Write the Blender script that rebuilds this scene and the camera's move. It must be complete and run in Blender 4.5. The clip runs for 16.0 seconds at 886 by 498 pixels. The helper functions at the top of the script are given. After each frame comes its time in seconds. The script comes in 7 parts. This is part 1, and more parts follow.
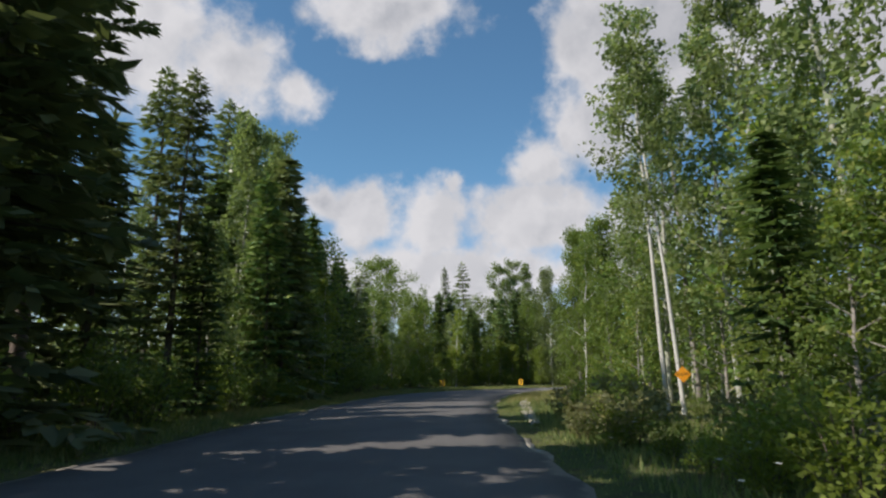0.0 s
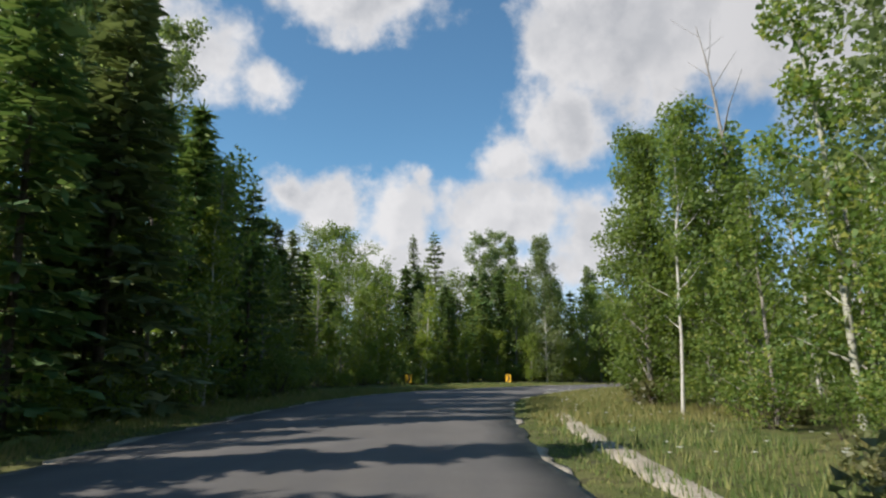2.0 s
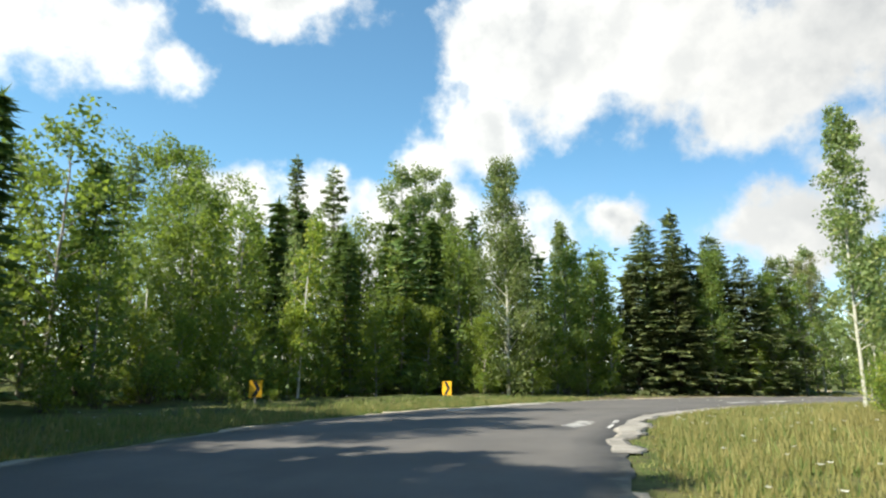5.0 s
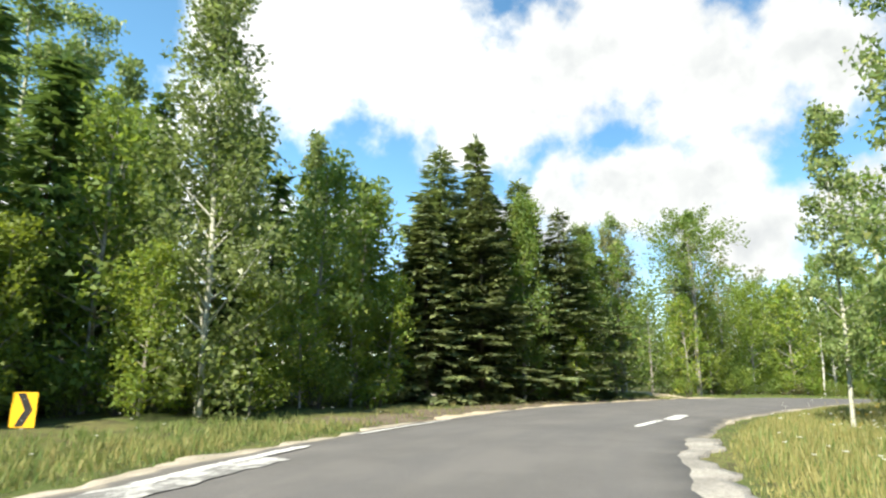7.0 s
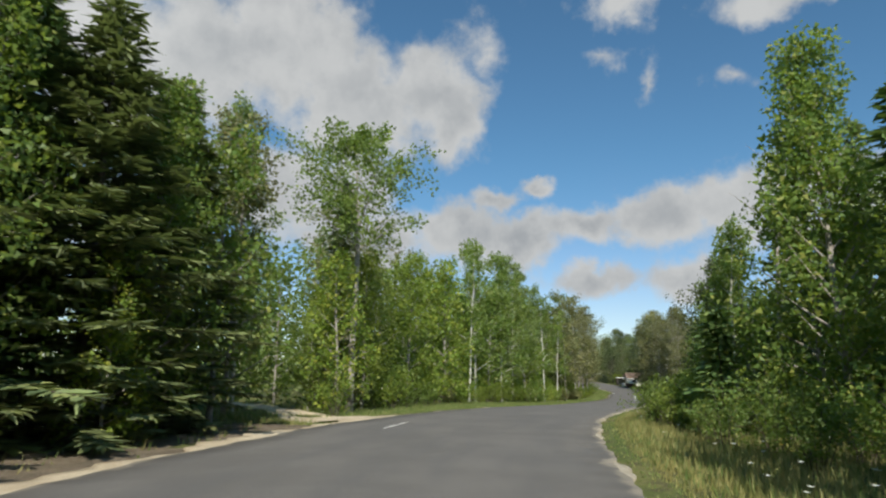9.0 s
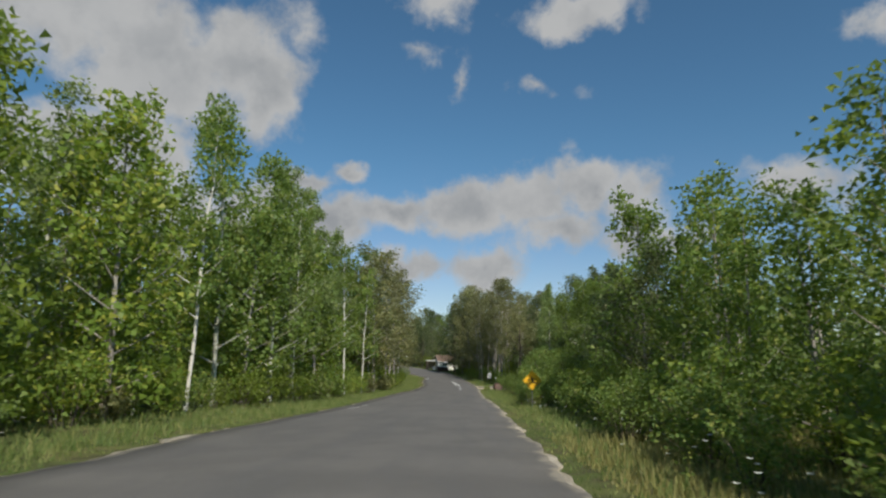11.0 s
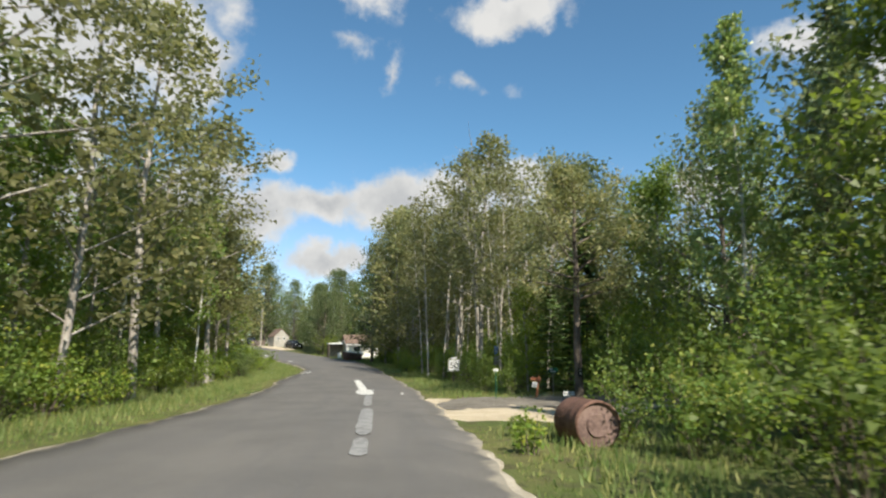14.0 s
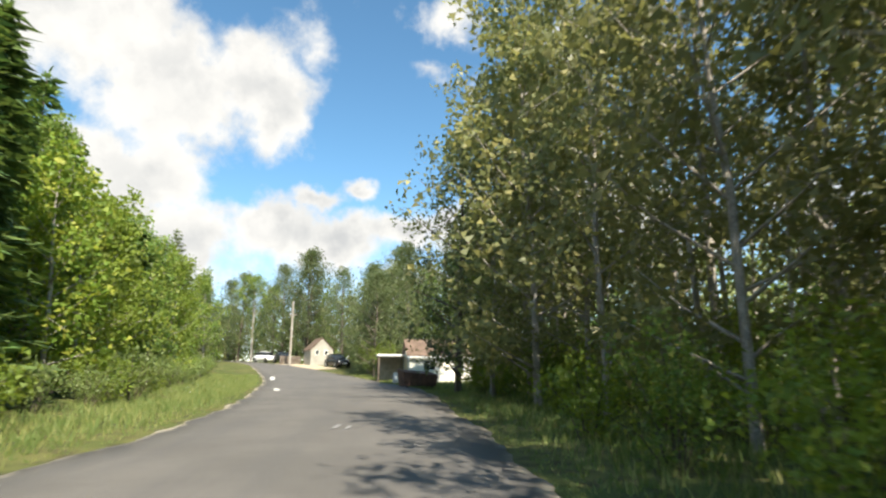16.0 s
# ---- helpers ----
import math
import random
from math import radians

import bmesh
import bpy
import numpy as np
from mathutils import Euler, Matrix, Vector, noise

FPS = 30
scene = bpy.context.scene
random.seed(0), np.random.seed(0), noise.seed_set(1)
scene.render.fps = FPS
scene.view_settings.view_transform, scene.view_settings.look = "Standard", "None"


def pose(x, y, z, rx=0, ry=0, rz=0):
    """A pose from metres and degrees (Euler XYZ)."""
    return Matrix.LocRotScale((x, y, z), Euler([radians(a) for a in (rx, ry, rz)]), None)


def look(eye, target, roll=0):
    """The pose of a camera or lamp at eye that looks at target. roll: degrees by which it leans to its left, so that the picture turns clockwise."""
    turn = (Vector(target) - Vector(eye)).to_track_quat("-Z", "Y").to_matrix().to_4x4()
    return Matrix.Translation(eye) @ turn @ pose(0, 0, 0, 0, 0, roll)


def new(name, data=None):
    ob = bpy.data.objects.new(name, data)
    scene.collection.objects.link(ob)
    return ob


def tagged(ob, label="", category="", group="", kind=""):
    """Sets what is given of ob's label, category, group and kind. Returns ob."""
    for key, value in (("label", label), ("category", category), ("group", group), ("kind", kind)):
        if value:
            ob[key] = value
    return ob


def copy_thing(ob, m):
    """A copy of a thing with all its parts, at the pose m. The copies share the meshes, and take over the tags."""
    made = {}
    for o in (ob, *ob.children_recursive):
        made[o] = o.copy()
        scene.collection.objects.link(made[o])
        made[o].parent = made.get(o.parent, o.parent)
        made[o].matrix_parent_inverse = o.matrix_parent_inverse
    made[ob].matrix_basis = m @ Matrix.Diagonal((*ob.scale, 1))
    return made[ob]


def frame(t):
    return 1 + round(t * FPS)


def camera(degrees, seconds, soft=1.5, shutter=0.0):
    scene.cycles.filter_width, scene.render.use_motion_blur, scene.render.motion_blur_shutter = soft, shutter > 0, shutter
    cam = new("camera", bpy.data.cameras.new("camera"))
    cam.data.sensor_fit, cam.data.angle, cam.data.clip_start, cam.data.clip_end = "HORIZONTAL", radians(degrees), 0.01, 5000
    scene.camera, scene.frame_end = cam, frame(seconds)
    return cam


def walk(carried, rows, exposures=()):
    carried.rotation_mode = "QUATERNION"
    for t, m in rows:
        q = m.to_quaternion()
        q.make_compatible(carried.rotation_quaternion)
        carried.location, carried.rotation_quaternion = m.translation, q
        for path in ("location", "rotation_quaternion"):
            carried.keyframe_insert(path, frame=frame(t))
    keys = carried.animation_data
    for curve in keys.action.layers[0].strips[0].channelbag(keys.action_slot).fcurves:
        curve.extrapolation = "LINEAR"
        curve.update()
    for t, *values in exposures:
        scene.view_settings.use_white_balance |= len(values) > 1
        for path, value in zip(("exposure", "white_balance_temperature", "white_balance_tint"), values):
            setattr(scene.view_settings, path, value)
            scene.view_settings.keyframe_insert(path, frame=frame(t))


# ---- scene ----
cam = camera(72.17, 16.0, soft=2.3, shutter=0.1)
PATH = [
    (0, (-0.000, -0.000, 1.267), (-0.000, 1.958, 1.677), -0.6),
    (0.5, (-0.110, 3.748, 1.288), (-0.098, 5.706, 1.695), -0.4),
    (1, (-0.188, 7.764, 1.291), (-0.149, 9.723, 1.689), -0.4),
    (1.5, (-0.215, 11.804, 1.290), (-0.150, 13.764, 1.683), -0.3),
    (2, (-0.096, 15.820, 1.304), (0.010, 17.779, 1.693), -0.2),
    (2.5, (0.075, 19.883, 1.316), (0.230, 21.839, 1.705), -0.1),
    (3, (0.378, 23.850, 1.317), (0.573, 25.802, 1.705), 0.0),
    (3.5, (0.695, 27.748, 1.307), (0.936, 29.695, 1.693), 0.1),
    (4, (1.110, 31.700, 1.296), (1.392, 33.641, 1.687), 0.2),
    (4.5, (1.629, 35.696, 1.293), (1.950, 37.630, 1.688), 0.3),
    (5, (2.199, 39.766, 1.296), (2.582, 41.688, 1.694), 0.5),
    (5.5, (3.069, 43.957, 1.302), (3.578, 45.850, 1.699), 0.5),
    (6, (4.227, 47.992, 1.303), (4.906, 49.832, 1.697), 0.4),
    (6.5, (5.968, 52.036, 1.300), (6.866, 53.778, 1.696), 0.3),
    (7, (8.069, 55.953, 1.289), (9.228, 57.534, 1.685), 0.2),
    (7.5, (11.126, 59.398, 1.288), (12.572, 60.720, 1.687), 0.1),
    (8, (14.621, 62.296, 1.299), (16.239, 63.400, 1.703), 0.1),
    (8.5, (18.314, 64.546, 1.325), (20.065, 65.422, 1.735), 0.2),
    (9, (21.989, 66.321, 1.352), (23.838, 66.970, 1.756), 0.6),
    (9.5, (26.174, 67.462, 1.346), (28.084, 67.913, 1.732), 0.9),
    (10, (31.000, 68.620, 1.335), (32.941, 68.914, 1.717), 0.4),
    (10.5, (36.800, 69.380, 1.275), (38.759, 69.538, 1.646), 0.4),
    (11, (43.400, 69.860, 1.160), (45.367, 69.901, 1.519), 0.1),
    (11.5, (51.000, 70.100, 0.970), (52.970, 70.059, 1.314), 0.1),
    (12, (59.300, 70.000, 0.697), (61.270, 69.892, 1.022), -0.2),
    (12.5, (68.163, 70.450, 0.435), (70.128, 70.266, 0.758), -0.2),
    (13, (76.961, 70.092, 0.053), (78.924, 69.894, 0.378), 0.3),
    (13.5, (85.890, 69.607, -0.143), (87.854, 69.407, 0.185), 0.3),
    (14, (94.303, 69.128, -0.350), (96.263, 68.931, -0.010), 0.3),
    (14.5, (103.631, 68.972, -0.502), (105.592, 68.821, -0.139), 0.1),
    (15, (112.780, 69.092, -0.549), (114.743, 69.014, -0.173), -0.2),
    (15.5, (122.899, 69.483, -0.573), (124.861, 69.458, -0.188), 0.4),
    (16, (133.818, 69.759, -0.617), (135.773, 69.830, -0.203), 0.4),
]
EXPOSURES = [(0, 0.12, 6400, 14), (1.3, 0.19, 6450, 12), (2, 0.31, 6450, 12), (3, 0.52, 6500, 11), (5.5, 1.12, 6750, 6), (7, 1.36, 6750, 6), (8, 1.14, 6700, 6), (8.5, 0.76, 6620, 6), (9, 0.36, 6520, 7), (9.5, 0.16, 6520, 8), (12, 0.02, 6520, 8), (12.5, 0.16, 6600, 8), (13.5, 0.5, 6700, 9), (14, 0.8, 6750, 8), (14.5, 1.0, 6800, 8), (16, 1.24, 7000, 8)]
walk(cam, [(t, look(eye, target, roll)) for t, eye, target, roll in PATH], EXPOSURES)

# ---- world, sun ----
SUN_FROM = Vector((-0.93, -0.365, 0.0)).normalized()
SUN_UP = radians(41)
sun_way = SUN_FROM * math.cos(SUN_UP) + Vector((0, 0, math.sin(SUN_UP)))


class Nodes:
    """Short hand for building node trees."""

    def __init__(self, tree):
        self.tree = tree
        tree.nodes.clear()

    def add(self, kind, **inputs):
        n = self.tree.nodes.new(kind)
        for key, value in inputs.items():
            name = key.replace("_", " ")
            if name in n.inputs:
                self.put(n.inputs[name], value)
        return n

    def put(self, socket, value):
        if isinstance(value, bpy.types.NodeSocket):
            self.tree.links.new(value, socket)
        else:
            socket.default_value = value

    def math(self, op, a, b=None, c=None, clamp=False):
        n = self.tree.nodes.new("ShaderNodeMath")
        n.operation, n.use_clamp = op, clamp
        for i, v in enumerate((a, b, c)):
            if v is not None:
                self.put(n.inputs[i], v)
        return n.outputs[0]

    def vec(self, op, a, b=None, out=0):
        n = self.tree.nodes.new("ShaderNodeVectorMath")
        n.operation = op
        self.put(n.inputs[0], a)
        if b is not None:
            self.put(n.inputs[1], b)
        return n.outputs[out]

    def noise(self, vector, scale, detail=4.0, rough=0.55, out="Fac"):
        n = self.add("ShaderNodeTexNoise", Scale=scale, Detail=detail, Roughness=rough)
        if vector is not None:
            self.put(n.inputs["Vector"], vector)
        return n.outputs[out]

    def step(self, value, lo, hi, a=0.0, b=1.0):
        n = self.tree.nodes.new("ShaderNodeMapRange")
        n.interpolation_type = "SMOOTHSTEP"
        for key, v in (("Value", value), ("From Min", lo), ("From Max", hi), ("To Min", a), ("To Max", b)):
            self.put(n.inputs[key], v)
        return n.outputs[0]

    def mix(self, fac, a, b, blend="MIX"):
        n = self.tree.nodes.new("ShaderNodeMix")
        n.data_type, n.blend_type = "RGBA", blend
        self.put(n.inputs[0], fac)
        self.put(n.inputs[6], (*a, 1) if isinstance(a, tuple) and len(a) == 3 else a)
        self.put(n.inputs[7], (*b, 1) if isinstance(b, tuple) and len(b) == 3 else b)
        return n.outputs[2]


# clouds: azimuth from +y to +x, height, half width, half height (degrees), weight
CLOUDS = [
    (-30, 29, 9, 7, 1.0), (-21, 27, 6, 4, 0.8), (-14, 25.5, 3.5, 2.5, 0.7), (-6, 33, 9, 3.2, 0.9),
    (-12, 16, 3, 2.5, 0.9), (-7.5, 15.5, 4, 3.2, 1.0), (-1, 14.5, 4, 4, 1.0), (1, 17.5, 1.5, 1.5, 0.6), (8.5, 14, 7, 4, 1.0),
    (10, 19, 3.5, 3, 0.9), (15, 22, 5, 5, 1.0), (17, 30, 6, 6, 1.1), (24, 29, 8, 7, 1.2), (33, 29, 9, 7, 1.2),
    (40, 24, 7, 5.5, 1.1), (47, 27, 8, 6, 1.1), (0, 9, 18, 4, 1.0), (18, 12, 5, 4, 0.9), (27, 14, 3.5, 2.4, 0.8),
    (42, 12, 6, 4, 1.0), (48, 16, 4.5, 4, 1.0), (55, 16, 6, 4.2, 1.1), (61, 17, 5, 4.5, 1.0), (64, 12, 6, 4, 1.0),
    (55, 29, 8, 5, 1.1), (62, 24, 7, 6, 1.1), (69, 26, 6, 4.5, 1.0), (71.5, 22.5, 4, 3.5, 0.9), (74, 29, 4, 4, 0.5),
    (79, 17.6, 2.4, 1.0, 0.7), (76, 16.4, 2.4, 1.3, 0.7), (72, 13, 6, 3.2, 0.9), (78, 12.6, 5, 3, 1.0), (85, 13.6, 4.5, 2, 0.9),
    (91, 14, 4.5, 2.6, 1.0), (97, 15, 4.5, 3, 1.0), (103, 16, 4.5, 2.8, 1.0), (107, 14.5, 3.5, 3.2, 0.8), (85, 8.5, 5, 1.6, 0.8),
    (93, 8.5, 4.5, 2.2, 0.8), (100, 12, 5, 2, 0.7), (108, 10.5, 4, 2, 0.9), (90.4, 26.3, 1.1, 2.0, 0.45), (87, 28.6, 2.4, 1.0, 0.35),
    (98.5, 25, 3.4, 0.9, 0.3), (103, 31, 6, 2, 0.9), (88, 33, 4, 2.2, 0.7), (128, 24.7, 3.4, 1.5, 0.7), (134, 21, 3, 2.6, 0.8),
    (120, 14, 5, 2.5, 0.8), (145, 18, 10, 5, 0.9), (-45, 22, 9, 5, 0.9), (-60, 30, 10, 6, 0.9), (170, 28, 12, 6, 0.8), (215, 20, 12, 5, 0.8),
]


def make_world():
    world = bpy.data.worlds.new("sky")
    scene.world = world
    world.use_nodes = True
    n = Nodes(world.node_tree)
    way = n.add("ShaderNodeTexCoord").outputs["Generated"]
    warp = n.vec("SCALE", n.vec("SUBTRACT", n.noise(way, 9.0, 5, 0.6, "Color"), (0.5, 0.5, 0.5)))
    warp.node.inputs["Scale"].default_value = 0.11
    xyz = n.add("ShaderNodeSeparateXYZ", Vector=n.vec("NORMALIZE", n.vec("ADD", way, warp))).outputs
    az = n.math("ARCTAN2", xyz[0], xyz[1])
    up = n.math("ARCSINE", xyz[2])
    place = n.add("ShaderNodeCombineXYZ", X=n.math("MULTIPLY", az, 180 / math.pi), Y=n.math("MULTIPLY", up, 180 / math.pi)).outputs[0]
    field = None
    for a, e, ra, re, weight in CLOUDS:
        a = (a + 180) % 360 - 180
        far = n.vec("LENGTH", n.vec("MULTIPLY", n.vec("SUBTRACT", place, (a, e, 0)), (1 / ra, 1 / re, 0)), out=1)
        blob = n.math("MULTIPLY", n.math("SUBTRACT", 1.25, far), weight)
        field = blob if field is None else n.math("SMOOTH_MAX", field, blob, 0.3)
    fine = n.noise(way, 17.0, 7, 0.58)
    broad = n.noise(way, 2.8, 4, 0.5)
    body = n.math("ADD", field, n.math("MULTIPLY", n.math("SUBTRACT", fine, 0.5), 1.35))
    mask = n.math("MULTIPLY", n.step(body, 0.02, 0.66), n.step(xyz[2], 0.0, 0.03))
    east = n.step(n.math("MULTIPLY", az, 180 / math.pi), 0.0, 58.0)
    # billows: lit towards the sun, grey on the far side and in the thick of the cloud
    puff = n.noise(way, 8.0, 5, 0.55)
    ahead = n.noise(n.vec("ADD", way, tuple(sun_way * 0.035)), 8.0, 5, 0.55)
    relief = n.step(n.math("SUBTRACT", ahead, puff), -0.10, 0.12)
    thick = n.math("MULTIPLY", n.step(body, 0.45, 1.2), n.step(broad, 0.36, 0.60))
    shade = n.math("ADD", n.math("MULTIPLY", relief, 0.30), n.math("MULTIPLY", thick, 0.50), clamp=True)
    tone = n.mix(shade, (1.0, 1.0, 1.0), (0.50, 0.535, 0.585))
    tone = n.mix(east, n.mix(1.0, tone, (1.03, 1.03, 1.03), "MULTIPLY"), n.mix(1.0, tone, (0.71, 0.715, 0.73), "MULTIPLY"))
    sky = n.add("ShaderNodeTexSky")
    sky.sky_type, sky.sun_disc, sky.sun_elevation = "NISHITA", False, SUN_UP
    sky.sun_rotation = math.atan2(SUN_FROM.x, SUN_FROM.y)
    sky.air_density, sky.dust_density, sky.ozone_density, sky.altitude = 1.0, 0.25, 1.6, 300
    tinted = n.mix(1.0, sky.outputs[0], n.mix(n.step(xyz[2], 0.06, 0.36), (0.98, 1.0, 1.06), (0.72, 1.05, 1.10)), "MULTIPLY")
    tinted = n.mix(east, n.mix(1.0, tinted, (1.10, 1.08, 1.05), "MULTIPLY"), n.mix(1.0, tinted, (0.74, 0.755, 0.79), "MULTIPLY"))
    clear = n.add("ShaderNodeBackground", Color=tinted, Strength=0.107)
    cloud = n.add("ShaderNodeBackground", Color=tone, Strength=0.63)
    both = n.tree.nodes.new("ShaderNodeMixShader")
    n.put(both.inputs[0], mask)
    n.put(both.inputs[1], clear.outputs[0])
    n.put(both.inputs[2], cloud.outputs[0])
    out = n.add("ShaderNodeOutputWorld")
    n.put(out.inputs["Surface"], both.outputs[0])


make_world()
sun = bpy.data.lights.new("sun", "SUN")
sun.energy, sun.angle, sun.color = 5.0, radians(0.55), (1.0, 0.93, 0.82)
sun_ob = new("sun", sun)
sun_ob.matrix_world = look((0, 0, 60), Vector((0, 0, 60)) - sun_way)


# ---- materials ----
def material(name, build):
    m = bpy.data.materials.new(name)
    m.use_nodes = True
    n = Nodes(m.node_tree)
    surface, bump = build(n)
    out = n.add("ShaderNodeOutputMaterial")
    n.put(out.inputs["Surface"], surface)
    return m


def principled(n, color, rough=0.8, metal=0.0, height=None, strength=0.3, dist=0.02, spec=0.3):
    p = n.add("ShaderNodeBsdfPrincipled")
    n.put(p.inputs["Base Color"], (*color, 1) if isinstance(color, tuple) else color)
    n.put(p.inputs["Roughness"], rough)
    n.put(p.inputs["Metallic"], metal)
    n.put(p.inputs["Specular IOR Level"], spec)
    if height is not None:
        b = n.add("ShaderNodeBump", Strength=strength, Distance=dist, Height=height)
        n.put(p.inputs["Normal"], b.outputs[0])
    return p.outputs[0]


def spot(n):
    return n.add("ShaderNodeNewGeometry").outputs["Position"]


def local(n):
    return n.add("ShaderNodeTexCoord").outputs["Object"]


def mottled(name, a, b, scale, rough=0.8, fine=30.0, bump=0.3, metal=0.0, at_object=False, dist=0.02, spec=0.3):
    """Two colours mixed at two scales, with fine relief."""

    def build(n):
        v = local(n) if at_object else spot(n)
        big = n.noise(v, scale, 4)
        small = n.noise(v, fine, 4)
        f = n.math("ADD", n.math("MULTIPLY", big, 0.6), n.math("MULTIPLY", small, 0.4))
        c = n.mix(n.step(f, 0.36, 0.64), a, b)
        return principled(n, c, rough, metal, small, bump, dist, spec), None

    return material(name, build)


def leaf_material(name, dark, light, yellow, through_color, share=0.3, gloss=0.5, spread=0.32):
    """Leaves vary from leaf to leaf and from plant to plant, and let some light through."""

    def build(n):
        one = n.add("ShaderNodeNewGeometry").outputs["Random Per Island"]
        plant = n.add("ShaderNodeObjectInfo").outputs["Random"]
        v = local(n)
        patch = n.noise(v, 0.9, 2)
        f = n.math("ADD", n.math("MULTIPLY", one, spread), n.math("MULTIPLY", patch, 1 - spread))
        c = n.mix(n.step(f, 0.25, 0.8), dark, light)
        c = n.mix(n.step(n.math("MULTIPLY", one, n.math("ADD", 0.55, plant)), 0.75, 1.3, 0.0, 0.8), c, yellow)
        tint = n.add("ShaderNodeHueSaturation", Color=c, Saturation=0.95)
        n.put(tint.inputs["Hue"], n.math("ADD", 0.485, n.math("MULTIPLY", plant, 0.03)))
        n.put(tint.inputs["Value"], n.math("ADD", 0.8, n.math("MULTIPLY", plant, 0.45)))
        skin = principled(n, tint.outputs[0], gloss, spec=0.35)
        glow = n.add("ShaderNodeBsdfTranslucent", Color=n.mix(0.6, tint.outputs[0], through_color))
        m = n.tree.nodes.new("ShaderNodeMixShader")
        m.inputs[0].default_value = share
        n.put(m.inputs[1], skin)
        n.put(m.inputs[2], glow.outputs[0])
        return m.outputs[0], None

    return material(name, build)


def birch_material(name, pale, dark, amount):
    def build(n):
        v = local(n)
        flat = n.vec("MULTIPLY", v, (3.0, 3.0, 14.0))
        marks = n.noise(flat, 1.6, 4, 0.7)
        big = n.noise(v, 1.3, 3)
        c = n.mix(n.step(n.math("ADD", marks, n.math("MULTIPLY", big, 0.35)), amount, amount + 0.08), pale, dark)
        c = n.mix(n.step(n.noise(v, 9.0), 0.5, 0.75, 0, 0.5), c, (0.42, 0.39, 0.33))
        return principled(n, c, 0.75, 0, marks, 0.35, 0.01), None

    return material(name, build)


def asphalt_material():
    def build(n):
        v = spot(n)
        uv = n.add("ShaderNodeUVMap").outputs[0]
        grain = n.noise(v, 160.0, 2)
        stone = n.noise(v, 45.0, 3)
        patch = n.noise(v, 0.5, 4)
        streak = n.noise(n.vec("MULTIPLY", uv, (9.0, 0.12, 0)), 1.0, 4)
        c = n.mix(n.step(patch, 0.35, 0.65), (0.122, 0.115, 0.106), (0.155, 0.145, 0.133))
        c = n.mix(n.step(streak, 0.4, 0.68, 0, 0.55), c, (0.106, 0.103, 0.101))
        c = n.mix(n.step(stone, 0.56, 0.72, 0, 0.6), c, (0.23, 0.222, 0.21))
        c = n.mix(n.step(grain, 0.35, 0.6, 0.45, 0.0), c, (0.08, 0.078, 0.076))
        edge = n.add("ShaderNodeSeparateXYZ", Vector=uv).outputs[0]
        rim = n.math("ABSOLUTE", n.math("SUBTRACT", edge, 0.5))
        rim = n.math("ADD", rim, n.math("MULTIPLY", n.math("SUBTRACT", n.noise(v, 1.7, 4), 0.5), 0.09))
        c = n.mix(n.step(rim, 0.475, 0.5, 0, 0.8), c, (0.30, 0.27, 0.22))
        return principled(n, c, 0.85, 0, n.math("ADD", grain, stone), 0.35, 0.006, 0.25), None

    return material("asphalt", build)


def ground_material():
    def build(n):
        v = spot(n)
        big = n.noise(v, 0.35, 4)
        mid = n.noise(v, 2.6, 5)
        fine = n.noise(v, 24.0, 4)
        c = n.mix(n.step(big, 0.4, 0.62), (0.080, 0.108, 0.032), (0.140, 0.142, 0.052))
        c = n.mix(n.step(mid, 0.46, 0.66, 0, 0.75), c, (0.065, 0.058, 0.035))
        c = n.mix(n.step(fine, 0.5, 0.7, 0, 0.5), c, (0.21, 0.18, 0.09))
        return principled(n, c, 0.95, 0, n.math("ADD", mid, fine), 0.8, 0.05, 0.1), None

    return material("forest_ground", build)


def gravel_material(name, a, b, c2):
    def build(n):
        v = spot(n)
        cell = n.add("ShaderNodeTexVoronoi", Vector=v, Scale=34.0)
        big = n.noise(v, 1.1, 4)
        fine = n.noise(v, 60.0, 3)
        c = n.mix(n.step(big, 0.38, 0.62), a, b)
        c = n.mix(n.step(cell.outputs["Color"], 0.3, 0.9, 0, 0.5), c, c2)
        c = n.mix(n.step(fine, 0.5, 0.7, 0, 0.4), c, (0.62, 0.57, 0.48))
        return principled(n, c, 0.92, 0, n.math("ADD", cell.outputs["Distance"], fine), 0.7, 0.02, 0.15), None

    return material(name, build)


def paint_material(name, color, under, worn, scale=7.0, gloss=0.6):
    def build(n):
        v = spot(n)
        f = n.math("ADD", n.math("MULTIPLY", n.noise(v, scale, 5, 0.7), 0.7), n.math("MULTIPLY", n.noise(v, 55.0, 3), 0.3))
        c = n.mix(n.step(f, worn, worn + 0.07), color, under)
        return principled(n, c, gloss, 0, f, 0.2, 0.004), None

    return material(name, build)


ASPHALT = asphalt_material()
GROUND = ground_material()
GRAVEL = gravel_material("gravel", (0.34, 0.30, 0.23), (0.46, 0.41, 0.33), (0.25, 0.22, 0.18))
BROKEN = gravel_material("broken_road_edge", (0.25, 0.235, 0.21), (0.40, 0.375, 0.33), (0.11, 0.10, 0.09))
SAND = gravel_material("sand", (0.44, 0.36, 0.25), (0.55, 0.47, 0.34), (0.33, 0.27, 0.19))
LITTER = gravel_material("needle_litter", (0.105, 0.080, 0.055), (0.165, 0.128, 0.088), (0.07, 0.06, 0.038))
FAINT_PAINT = paint_material("faint_road_paint", (0.27, 0.265, 0.255), (0.17, 0.165, 0.16), 0.48, 4.0)
